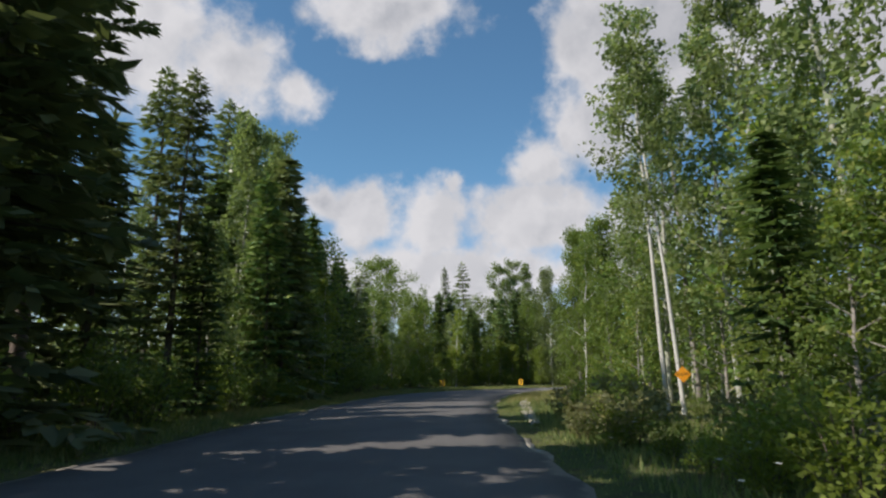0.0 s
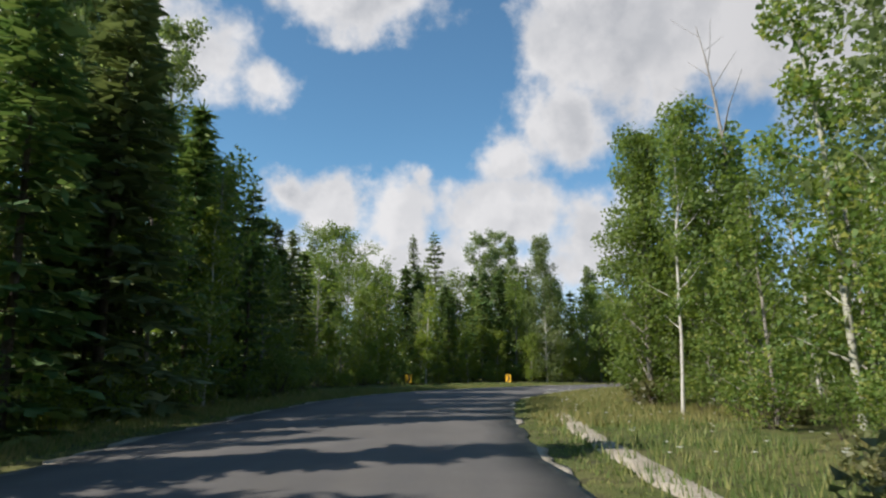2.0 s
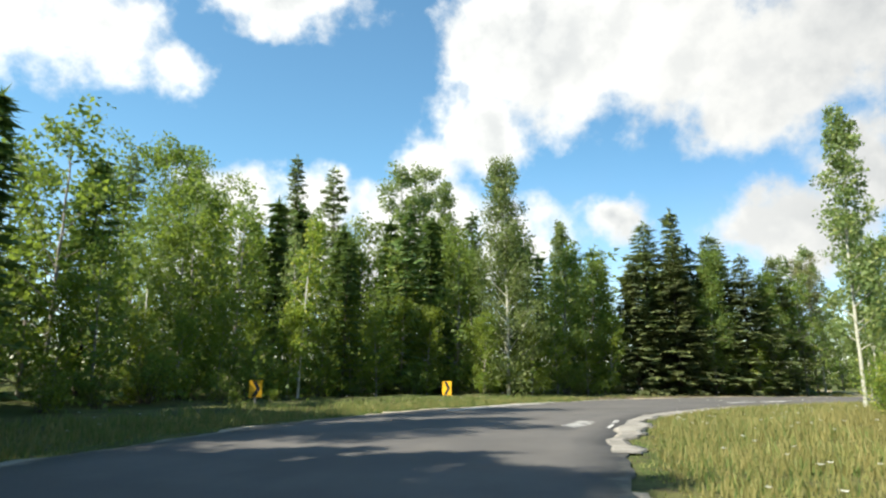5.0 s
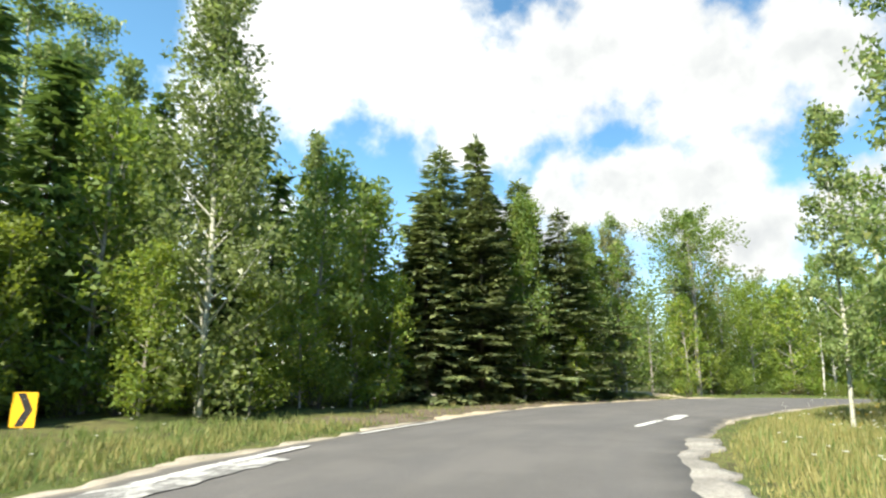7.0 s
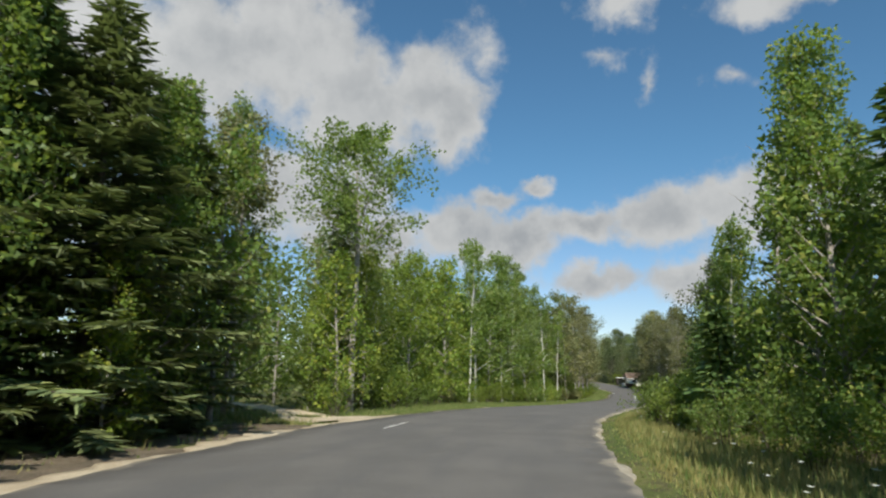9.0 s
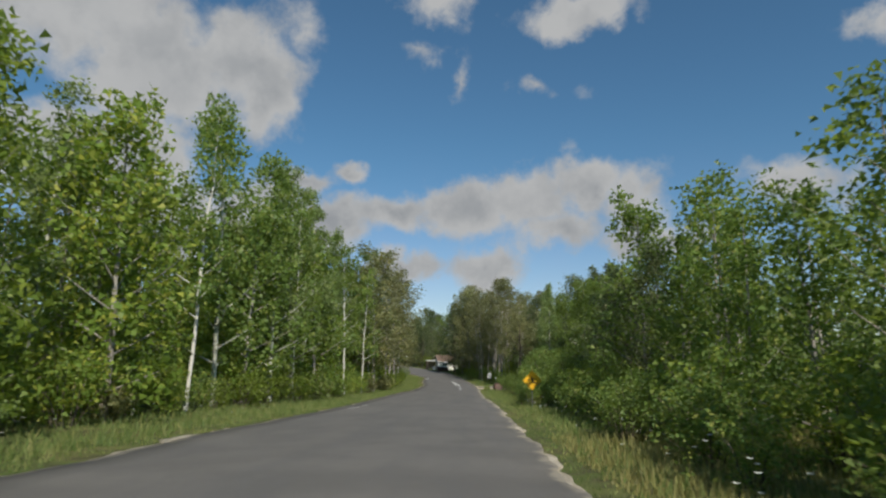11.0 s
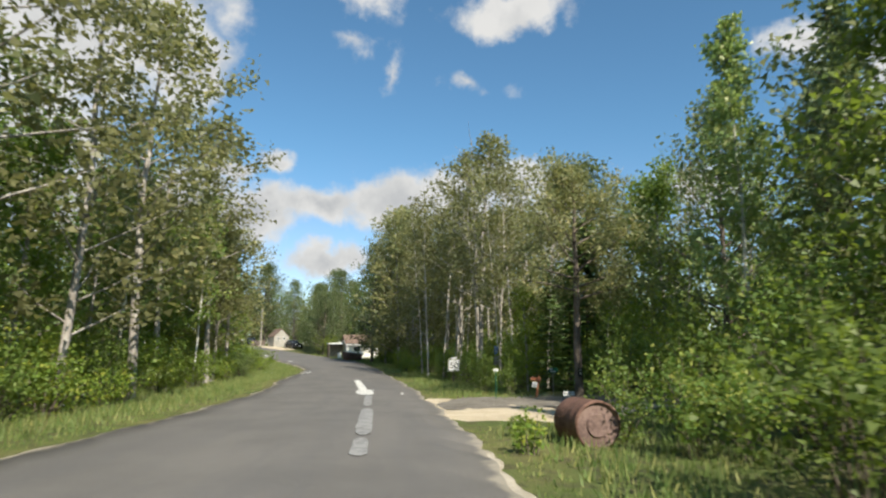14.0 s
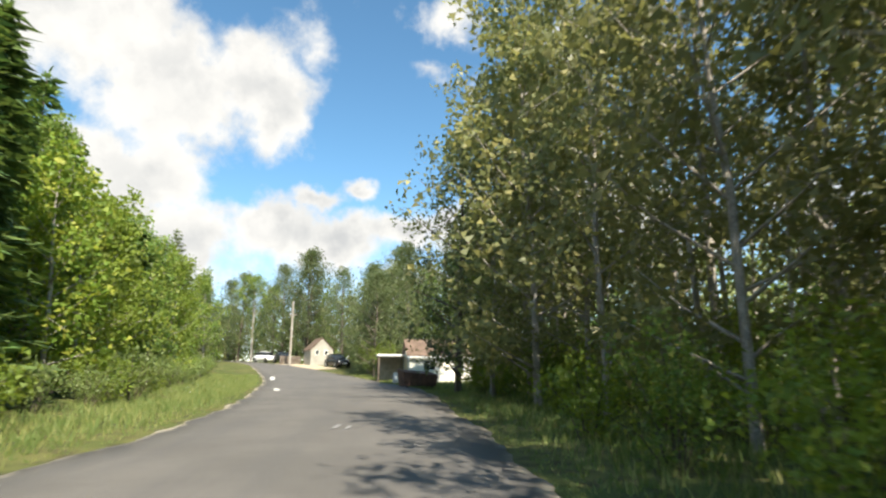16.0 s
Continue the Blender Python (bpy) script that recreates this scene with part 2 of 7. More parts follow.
SMEAR = paint_material("smeared_paint", (0.52, 0.51, 0.48), (0.17, 0.165, 0.155), 0.46, 2.2)
ROAD_PAINT = paint_material("road_paint", (0.66, 0.65, 0.61), (0.16, 0.15, 0.145), 0.50)
BIRCH = birch_material("birch_bark", (0.54, 0.52, 0.475), (0.07, 0.06, 0.05), 0.80)
ASPEN = birch_material("aspen_bark", (0.40, 0.40, 0.33), (0.10, 0.09, 0.075), 0.74)
BARK = mottled("brown_bark", (0.075, 0.058, 0.045), (0.17, 0.14, 0.115), 3.0, 0.9, 22.0, 0.8, at_object=True)
GREY_BARK = mottled("grey_bark", (0.19, 0.17, 0.148), (0.38, 0.35, 0.315), 3.0, 0.9, 26.0, 0.6, at_object=True)
POLE_BARK = mottled("pale_pole_bark", (0.30, 0.265, 0.225), (0.50, 0.455, 0.40), 2.5, 0.9, 26.0, 0.5, at_object=True)
NEEDLES = leaf_material("spruce_needles", (0.105, 0.142, 0.062), (0.245, 0.290, 0.105), (0.310, 0.325, 0.105), (0.200, 0.260, 0.055), 0.24, 0.65)
FIR = leaf_material("fir_needles", (0.067, 0.129, 0.04), (0.156, 0.244, 0.061), (0.267, 0.292, 0.072), (0.171, 0.254, 0.041), 0.26, 0.6)
CEDAR = leaf_material("cedar_sprays", (0.068, 0.121, 0.037), (0.139, 0.218, 0.056), (0.22, 0.25, 0.062), (0.169, 0.24, 0.036), 0.2, 0.6)
LEAF = leaf_material("green_leaves", (0.093, 0.158, 0.033), (0.205, 0.292, 0.056), (0.369, 0.343, 0.074), (0.299, 0.396, 0.038), 0.50)
PALE_LEAF = leaf_material("aspen_leaves", (0.132, 0.192, 0.062), (0.270, 0.340, 0.118), (0.358, 0.358, 0.114), (0.264, 0.352, 0.066), 0.50, 0.36)
OLIVE_LEAF = leaf_material("olive_leaves", (0.130, 0.142, 0.058), (0.255, 0.262, 0.110), (0.34, 0.285, 0.115), (0.30, 0.30, 0.08), 0.50, 0.42)
BRIGHT_LEAF = leaf_material("bright_leaves", (0.116, 0.185, 0.025), (0.246, 0.332, 0.046), (0.428, 0.398, 0.057), (0.354, 0.43, 0.033), 0.50)
DARK_LEAF = leaf_material("dark_leaves", (0.070, 0.105, 0.040), (0.155, 0.190, 0.078), (0.23, 0.22, 0.09), (0.19, 0.23, 0.055), 0.42, 0.45)
GRASS = leaf_material("grass_blades", (0.085, 0.135, 0.030), (0.190, 0.235, 0.065), (0.33, 0.30, 0.11), (0.27, 0.32, 0.07), 0.40, 0.6)
STRAW = leaf_material("dry_grass_blades", (0.19, 0.195, 0.055), (0.37, 0.335, 0.12), (0.46, 0.39, 0.17), (0.40, 0.37, 0.12), 0.36, 0.6)


# ---- mesh helpers ----
def mesh_of(name, verts, faces, mat, smooth=False):
    """A mesh from arrays of vertices and of equal-sided faces."""
    verts, faces = np.asarray(verts, np.float32), np.asarray(faces, np.int32)
    me = bpy.data.meshes.new(name)
    k = faces.shape[1]
    me.vertices.add(len(verts))
    me.vertices.foreach_set("co", verts.ravel())
    me.loops.add(faces.size)
    me.loops.foreach_set("vertex_index", faces.ravel())
    me.polygons.add(len(faces))
    me.polygons.foreach_set("loop_start", np.arange(0, faces.size, k, dtype=np.int32))
    if smooth:
        me.polygons.foreach_set("use_smooth", np.ones(len(faces), bool))
    me.update(calc_edges=True)
    me.validate()
    me.materials.append(mat)
    return me


def part(name, data, mat, parent, label=""):
    """Links a bmesh or mesh as one object under a thing or a part."""
    if isinstance(data, bmesh.types.BMesh):
        me = bpy.data.meshes.new(name)
        data.to_mesh(me)
        data.free()
        me.materials.append(mat)
    else:
        me = data
    ob = new(name, me)
    ob.parent = parent
    return tagged(ob, label)


def thing(name, label, category, group="", kind="", at=None):
    ob = tagged(new(name), label, category, group, kind)
    ob.empty_display_size = 0.2
    if at is not None:
        ob.matrix_basis = at
    return ob


def box(bm, x0, y0, z0, x1, y1, z1, bevel=0.0, turn=None):
    m = Matrix.Translation(((x0 + x1) / 2, (y0 + y1) / 2, (z0 + z1) / 2)) @ Matrix.Diagonal((x1 - x0, y1 - y0, z1 - z0, 1))
    if turn is not None:
        m = turn @ m
    made = bmesh.ops.create_cube(bm, size=1, matrix=m)["verts"]
    if bevel > 0:
        edges = list({e for v in made for e in v.link_edges})
        bmesh.ops.bevel(bm, geom=edges, offset=bevel, segments=2, affect="EDGES", profile=0.5)
    return bm


def rod(bm, a, b, r0, r1=None, sides=10):
    a, b = Vector(a), Vector(b)
    way = b - a
    m = Matrix.Translation((a + b) / 2) @ way.to_track_quat("Z", "Y").to_matrix().to_4x4()
    bmesh.ops.create_cone(bm, cap_ends=True, segments=sides, radius1=r0, radius2=r0 if r1 is None else r1, depth=way.length, matrix=m)
    return bm


def curve_through(points, steps):
    """A smooth line through points, with that many steps between two of them."""
    p = np.array(points, float)
    p = np.vstack([2 * p[0] - p[1], p, 2 * p[-1] - p[-2]])
    out = []
    for i in range(1, len(p) - 2):
        for s in range(steps):
            u = s / steps
            a, b, c, d = p[i - 1 : i + 3]
            out.append(0.5 * (2 * b + (c - a) * u + (2 * a - 5 * b + 4 * c - d) * u * u + (3 * b - a - 3 * c + d) * u**3))
    return np.array(out + [p[-2]])


# ---- lie of the land ----
RISE_X = [-4000, 26, 38, 48, 59.3, 68.2, 77, 85.9, 94.3, 103.6, 112.8, 122.9, 133.8, 142, 152, 162, 178, 192, 207, 225, 280, 4000]
RISE_Z = [0, 0, -0.07, -0.24, -0.55, -0.84, -1.16, -1.40, -1.60, -1.74, -1.80, -1.80, -1.74, -1.64, -1.5, -1.34, -1.0, -0.35, 0.75, 1.6, 2.2, 2.2]


def level(x):
    """Height of the road and of the land beside it."""
    return np.interp(x, RISE_X, RISE_Z)


LEFT_EDGE = curve_through([(-5.5, -80), (-5.6, -20), (-5.6, 12), (-5.4, 24), (-4.9, 34), (-3.6, 44), (-1.3, 51), (2.2, 57.3), (7.4, 62.8), (13.8, 67.5), (19, 70.3), (24, 72.4), (30, 74), (37, 75.1), (45, 75.6), (57, 75.6), (68, 75.2), (78, 75.2), (86, 75.1), (96, 74.8), (104, 74), (112, 73.7), (120, 73.7), (127, 74.3), (134, 74.5), (141, 74.7), (146, 75.4), (151, 76.5), (157, 78), (166, 80.6), (175, 83.2), (184, 86.2), (193, 89.6), (203, 93.8), (214, 99), (222, 104), (228, 109.5), (231, 112.25), (234, 115)], 10)
RIGHT_EDGE = curve_through([(1.7, -80), (1.7, -20), (1.6, 12), (1.9, 24), (2.8, 33), (4.6, 43), (8, 51), (11.6, 56.8), (14.6, 59.8), (18.3, 62.3), (22, 64.1), (26, 65.6), (32, 66.9), (38, 67.8), (46, 68.4), (56, 68.3), (66, 68.1), (73, 67.9), (80, 67.8), (86, 67.9), (93, 67.8), (100, 67.7), (107, 67.5), (114, 67.6), (120, 67.7), (127, 68.1), (137, 68.8), (144, 69.2), (148, 69.7), (154, 70.4), (160, 71), (169, 72.6), (178, 75.6), (186, 79), (192, 81.8), (200, 86.5), (208, 92), (218, 98.5), (230, 110)], 10)
ROAD_MIDDLE = (LEFT_EDGE + RIGHT_EDGE) / 2


def line_gap(points, line):
    """Distance of each point from a line."""
    points = np.atleast_2d(points)
    best = np.full(len(points), 1e9)
    for a, b in zip(line[:-1], line[1:]):
        ab = b - a
        u = np.clip(((points - a) @ ab) / (ab @ ab), 0, 1)
        best = np.minimum(best, np.hypot(*(points - a - u[:, None] * ab).T))
    return best


COARSE = ROAD_MIDDLE[::4]


def land(x, y):
    """Height of the ground at arrays of places."""
    x, y = np.asarray(x, float), np.asarray(y, float)
    gap = line_gap(np.stack([x.ravel(), y.ravel()], 1), COARSE).reshape(x.shape)
    rough = 0.10 * np.sin(x * 0.9 + 1.3 * np.sin(y * 0.37)) * np.sin(y * 0.8 + x * 0.21) + 0.05 * np.sin(x * 2.7 + y * 1.9)
    away = np.clip((gap - 4.2) / 5, 0, 1)
    under = np.where(gap < 4.0, -0.05, -0.03)
    return level(x) + under + away * (rough + 0.12) - 0.10 * np.exp(-((gap - 6.2) / 1.2) ** 2)


def axis_steps(lo, hi, fine_lo, fine_hi, step):
    out = list(np.arange(fine_lo, fine_hi + step / 2, step))
    s, v = step, fine_hi
    while v < hi:
        s *= 1.35
        v += s
        out.append(v)
    s, v = step, fine_lo
    while v > lo:
        s *= 1.35
        v -= s
        out.insert(0, v)
    return np.array(out)


def make_ground():
    xs, ys = axis_steps(-2500, 2500, -18, 226, 1.35), axis_steps(-2500, 2500, -22, 112, 1.35)
    gx, gy = np.meshgrid(xs, ys, indexing="ij")
    gz = land(gx, gy)
    verts = np.stack([gx, gy, gz], -1).reshape(-1, 3)
    i, j = np.meshgrid(np.arange(len(xs) - 1), np.arange(len(ys) - 1), indexing="ij")
    a = (i * len(ys) + j).ravel()
    faces = np.stack([a, a + len(ys), a + len(ys) + 1, a + 1], 1)
    ob = new("ground", mesh_of("ground", verts, faces, GROUND, True))
    tagged(ob, "uneven forest floor of soil, moss and short grass", "ground", kind="structure")


def strip(name, left, right, mat, lift, cols=8, thick=0.05, crown=0.0):
    """A paved strip between two lines, with sides that go down into the ground."""
    n = len(left)
    u = np.linspace(0, 1, cols + 1)
    verts, uvs = [], []
    along = np.r_[0, np.cumsum(np.hypot(*np.diff((left + right) / 2, axis=0).T))]
    for k in range(n):
        row = left[k][None] * (1 - u[:, None]) + right[k][None] * u[:, None]
        z = level(row[:, 0]) + lift + crown * (1 - (2 * u - 1) ** 2)
        full = np.column_stack([row, z])
        full = np.vstack([full[:1] - (0, 0, thick), full, full[-1:] - (0, 0, thick)])
        verts.append(full)
        uvs.append(np.column_stack([np.r_[0, u, 1], np.full(cols + 3, along[k])]))
    verts, uvs = np.concatenate(verts), np.concatenate(uvs)
    w = cols + 3
    i, j = np.meshgrid(np.arange(n - 1), np.arange(w - 1), indexing="ij")
    a = (i * w + j).ravel()
    faces = np.stack([a, a + 1, a + w + 1, a + w], 1)
    me = mesh_of(name, verts, faces, mat, False)
    layer = me.uv_layers.new(name="UVMap")
    layer.data.foreach_set("uv", uvs[faces.ravel()].astype(np.float32).ravel())
    return me


def ragged(line, side, lo, hi, seed):
    """A line shifted sideways by an uneven amount."""
    rng = np.random.default_rng(seed)
    way = np.gradient(line, axis=0)
    way /= np.hypot(*way.T)[:, None]
    across = np.column_stack([-way[:, 1], way[:, 0]]) * side
    k = np.r_[0, np.cumsum(np.hypot(*np.diff(line, axis=0).T))]
    wave = 0.5 + 0.3 * np.sin(k * 0.9 + seed) + 0.22 * np.sin(k * 2.3 + 2 * seed) + 0.12 * np.sin(k * 6.1 + seed) + 0.10 * (rng.random(len(line)) - 0.5)
    return line + across * (lo + (hi - lo) * np.clip(wave, 0, 1))[:, None]


make_ground()
road = new("road", strip("road", ragged(curve_through(LEFT_EDGE, 4), 1, -0.10, 0.10, 23), ragged(curve_through(RIGHT_EDGE, 4), -1, -0.10, 0.10, 29), ASPHALT, 0.0, 8, 0.10, 0.05))
tagged(road, "grey worn two-lane asphalt road without a kerb", "road", kind="structure")


def dense(line, steps=4):
    """The same line with more points."""
    return curve_through(line, steps)


def near(line, x0, x1, y0=-1e9, y1=1e9):
    keep = (line[:, 0] >= x0) & (line[:, 0] <= x1) & (line[:, 1] >= y0) & (line[:, 1] <= y1)
    return line[keep]


# gravel along the edges of the asphalt, wide on the inside of the bend
def shoulder(name, line, side, lo, hi, mat, label, seed, inner=0.35, lift=-0.012):
    line = dense(line)
    outer = ragged(line, side, lo, hi, seed)
    inside = ragged(line, -side, inner * 0.5, inner * 1.5, seed + 5)
    pair = (outer, inside) if side > 0 else (inside, outer)
    ob = new(name, strip(name, pair[0], pair[1], mat, lift, 4, 0.09))
    tagged(ob, label, "road shoulder", kind="structure")


shoulder("shoulder_inner_bend", near(RIGHT_EDGE, 7, 20, 47, 63.4), -1, 0.02, 0.6, BROKEN, "broken pale gravel shoulder on the inside of the bend", 3, 0.3, 0.006)
shoulder("shoulder_outer_bend", near(LEFT_EDGE, -6, 60, 20, 90), 1, -0.15, 0.42, GRAVEL, "thin ragged gravel edge along the asphalt", 7)
shoulder("shoulder_sandy", near(LEFT_EDGE, 17, 46, 60, 90), 1, 0.1, 0.85, SAND, "sandy road edge strewn with needles beneath spruces", 11, 0.35, -0.006)
shoulder("needle_litter", near(LEFT_EDGE, 15.5, 38, 60, 90), 1, 2.2, 4.6, LITTER, "brown needle litter and bare soil beneath spruces", 31, -0.1, -0.035)
shoulder("shoulder_dusty", near(LEFT_EDGE, 3, 17.4, 55, 90), 1, -0.1, 0.75, GRAVEL, "dusty gravel edge with straw beside the asphalt", 23, 0.3, -0.02)
shoulder("shoulder_far_left", near(LEFT_EDGE, 54, 200, 60, 95), 1, -0.10, 0.16, GRAVEL, "thin ragged gravel edge along the asphalt", 13)
shoulder("shoulder_right", near(RIGHT_EDGE, 22, 105, 60, 80), -1, -0.15, 0.14, GRAVEL, "thin ragged gravel edge along the asphalt", 17)
shoulder("shoulder_right_entry", near(RIGHT_EDGE, -1, 6, 8, 47), -1, -0.15, 0.2, GRAVEL, "thin ragged gravel edge along the asphalt", 19)


# ---- plants ----
class Leaves:
    """Collects quads (kite-shaped leaves) and tubes in arrays."""

    def __init__(self, seed, corners=4):
        self.corners = corners
        self.rng = np.random.default_rng(seed)
        self.v, self.n, self.tv, self.tf, self.tn = [], 0, [], [], 0

    def kites(self, base, way, across, length, width):
        """One kite per row: from base along way, as wide as width."""
        base, way, across = (np.atleast_2d(a) for a in (base, way, across))
        length, width = (np.broadcast_to(np.asarray(a, float), len(base))[:, None] for a in (length, width))
        if self.corners == 3:
            q = np.stack([base - across * width / 2, base + across * width / 2, base + way * length], 1)
            self.v.append(q.reshape(-1, 3))
            return
        mid = base + way * length * 0.45
        q = np.stack([base, mid - across * width / 2, base + way * length, mid + across * width / 2], 1)
        self.v.append(q.reshape(-1, 3))

    def scatter(self, centres, size, spread, count, droop=0.3):
        """Random leaves round centres."""
        r = self.rng
        off = r.normal(0, 1, (len(centres) * count, 3))
        far = np.linalg.norm(off, axis=1)[:, None]
        c = np.repeat(centres, count, 0) + off / far * 1.75 * np.tanh(far / 1.75) * spread
        k = len(c)
        way = r.normal(0, 1, (k, 3)) - (0, 0, droop)
        way /= np.linalg.norm(way, axis=1)[:, None]
        other = r.normal(0, 1, (k, 3))
        across = np.cross(way, other)
        across /= np.linalg.norm(across, axis=1)[:, None] + 1e-9
        s = size * r.uniform(0.65, 1.35, k)
        self.kites(c - way * s[:, None] / 2, way, across, s, s * 0.8)

    def tube(self, points, radii, sides=6):
        p = np.asarray(points, float)
        d = np.gradient(p, axis=0)
        d /= np.linalg.norm(d, axis=1)[:, None] + 1e-9
        ref = np.array([1.0, 0, 0]) if abs(d[0, 0]) < 0.8 else np.array([0, 1.0, 0])
        a = np.cross(d, ref)
        a /= np.linalg.norm(a, axis=1)[:, None] + 1e-9
        b = np.cross(d, a)
        t = np.linspace(0, 2 * np.pi, sides, endpoint=False)
        ring = p[:, None] + (a[:, None] * np.cos(t)[None, :, None] + b[:, None] * np.sin(t)[None, :, None]) * np.asarray(radii)[:, None, None]
        i, j = np.meshgrid(np.arange(len(p) - 1), np.arange(sides), indexing="ij")
        one = self.tn + i * sides + j
        two = self.tn + i * sides + (j + 1) % sides
        self.tf.append(np.stack([one, two, two + sides, one + sides], -1).reshape(-1, 4))
        self.tv.append(ring.reshape(-1, 3))
        self.tn += len(p) * sides

    def leaf_mesh(self, name, mat):
        v = np.concatenate(self.v)
        return mesh_of(name, v, np.arange(len(v)).reshape(-1, self.corners), mat)

    def wood_mesh(self, name, mat):
        return mesh_of(name, np.concatenate(self.tv), np.concatenate(self.tf), mat, True)


def finish_tree(grow, name, label, category, bark, leaf, crown_label=""):
    """A thing with a trunk and a crown, kept far under the ground as a pattern for copies."""
    tree = thing(name, label, category)
    part("trunk", grow.wood_mesh("trunk", bark), bark, tree)
    if grow.v:
        part("crown", grow.leaf_mesh("crown", leaf), leaf, tree, crown_label)
    return tree


def conifer(seed, h, r, bare, gap, droop, spray, mat, label, name="spruce_tree", shape=0.9, density=0.75, wood=True, slim=0.5):
    """A trunk with whorls of branches that carry flat sprays of needles."""
    g = Leaves(seed, 4 if wood else 3)
    rng = g.rng
    bend = rng.normal(0, 0.012 * h, 2)
    zs = np.linspace(-0.3, h, 9)
    line = np.column_stack([bend[0] * (zs / h) ** 2, bend[1] * (zs / h) ** 2, zs])
    g.tube(line, np.interp(zs, [-0.3, 0.4, h], [0.016 * h, 0.011 * h, 0.008]), 7)
    z = bare * h
    while z < h * 0.985:
        f = (z - bare * h) / (h - bare * h)
        reach = r * (1 - f) ** shape * (0.55 + 0.45 * min(1, f * 6 + 0.4)) + 0.10
        reach *= rng.uniform(0.72, 1.15)
        count = max(4, int(rng.integers(5, 8) * (1 if f < 0.85 else 0.8)))
        a0 = rng.uniform(0, 6.28)
        for k in range(count):
            a = a0 + 6.283 * k / count + rng.normal(0, 0.22)
            length = reach * rng.uniform(0.62, 1.15)
            if rng.random() < 0.06:
                length *= 0.4
            out = np.array([np.cos(a), np.sin(a), 0])
            m = 6
            s = np.linspace(0, 1, m)
            sag = droop * (0.4 + 0.6 * (1 - f))
            bz = z + length * (0.25 * s * (0.3 + f) - sag * s**1.6 + 0.22 * sag * s**4)
            x0 = np.interp(z, zs, line[:, 0]), np.interp(z, zs, line[:, 1])
            pts = np.column_stack([x0[0] + out[0] * s * length, x0[1] + out[1] * s * length, bz])
            if length > 0.5 and wood:
                g.tube(pts[[0, 5]], [0.012 + 0.006 * length, 0.003], 3)
            # sprays on both sides, longest in the middle of the branch
            nk = max(3, int(round(length * 8 * density)))
            u = np.linspace(0.12, 1.0, nk) + rng.normal(0, 0.02, nk)
            base = np.column_stack([np.interp(u, s, pts[:, i]) for i in range(3)])
            side = np.array([-out[1], out[0], 0])
            for sign in (-1, 1):
                way = out * 0.75 + side * sign * rng.uniform(0.5, 1.0, (nk, 1)) + rng.normal(0, 0.16, (nk, 3)) - (0, 0, 0.18)
                way /= np.linalg.norm(way, axis=1)[:, None]
                across = np.cross(way, [0, 0, 1.0]) + rng.normal(0, 0.3, (nk, 3))
                across /= np.linalg.norm(across, axis=1)[:, None]
                size = spray * (0.55 + 0.75 * np.sin(np.clip(u, 0, 1) * 2.6)) * rng.uniform(0.7, 1.3, nk)
                g.kites(base, way, across, size, size * slim)
            # hanging needles that give the branch depth
            nk2 = max(2, nk // 2)
            u = rng.uniform(0.25, 1, nk2)
            base = np.column_stack([np.interp(u, s, pts[:, i]) for i in range(3)])
            way = out * 0.5 + rng.normal(0, 0.35, (nk2, 3)) - (0, 0, 0.6)
            way /= np.linalg.norm(way, axis=1)[:, None]
            across = np.cross(way, out) + rng.normal(0, 0.3, (nk2, 3))
            across /= np.linalg.norm(across, axis=1)[:, None]
            g.kites(base, way, across, spray * 0.8 * rng.uniform(0.6, 1.2, nk2), spray * 0.84 * slim)
        z += gap * rng.uniform(0.75, 1.25) * (0.55 + 0.45 * (1 - f))
    tip = np.array([[line[-1, 0], line[-1, 1], h - 0.02]])
    for k in range(6):
        way = np.array([[np.cos(k), np.sin(k), 1.6]])
        way /= np.linalg.norm(way)
        g.kites(tip - (0, 0, 0.05 * k), way, np.array([[-np.sin(k), np.cos(k), 0]]), spray * 0.9, spray * 0.25)
    return finish_tree(g, name, label, "tree", BARK, mat)


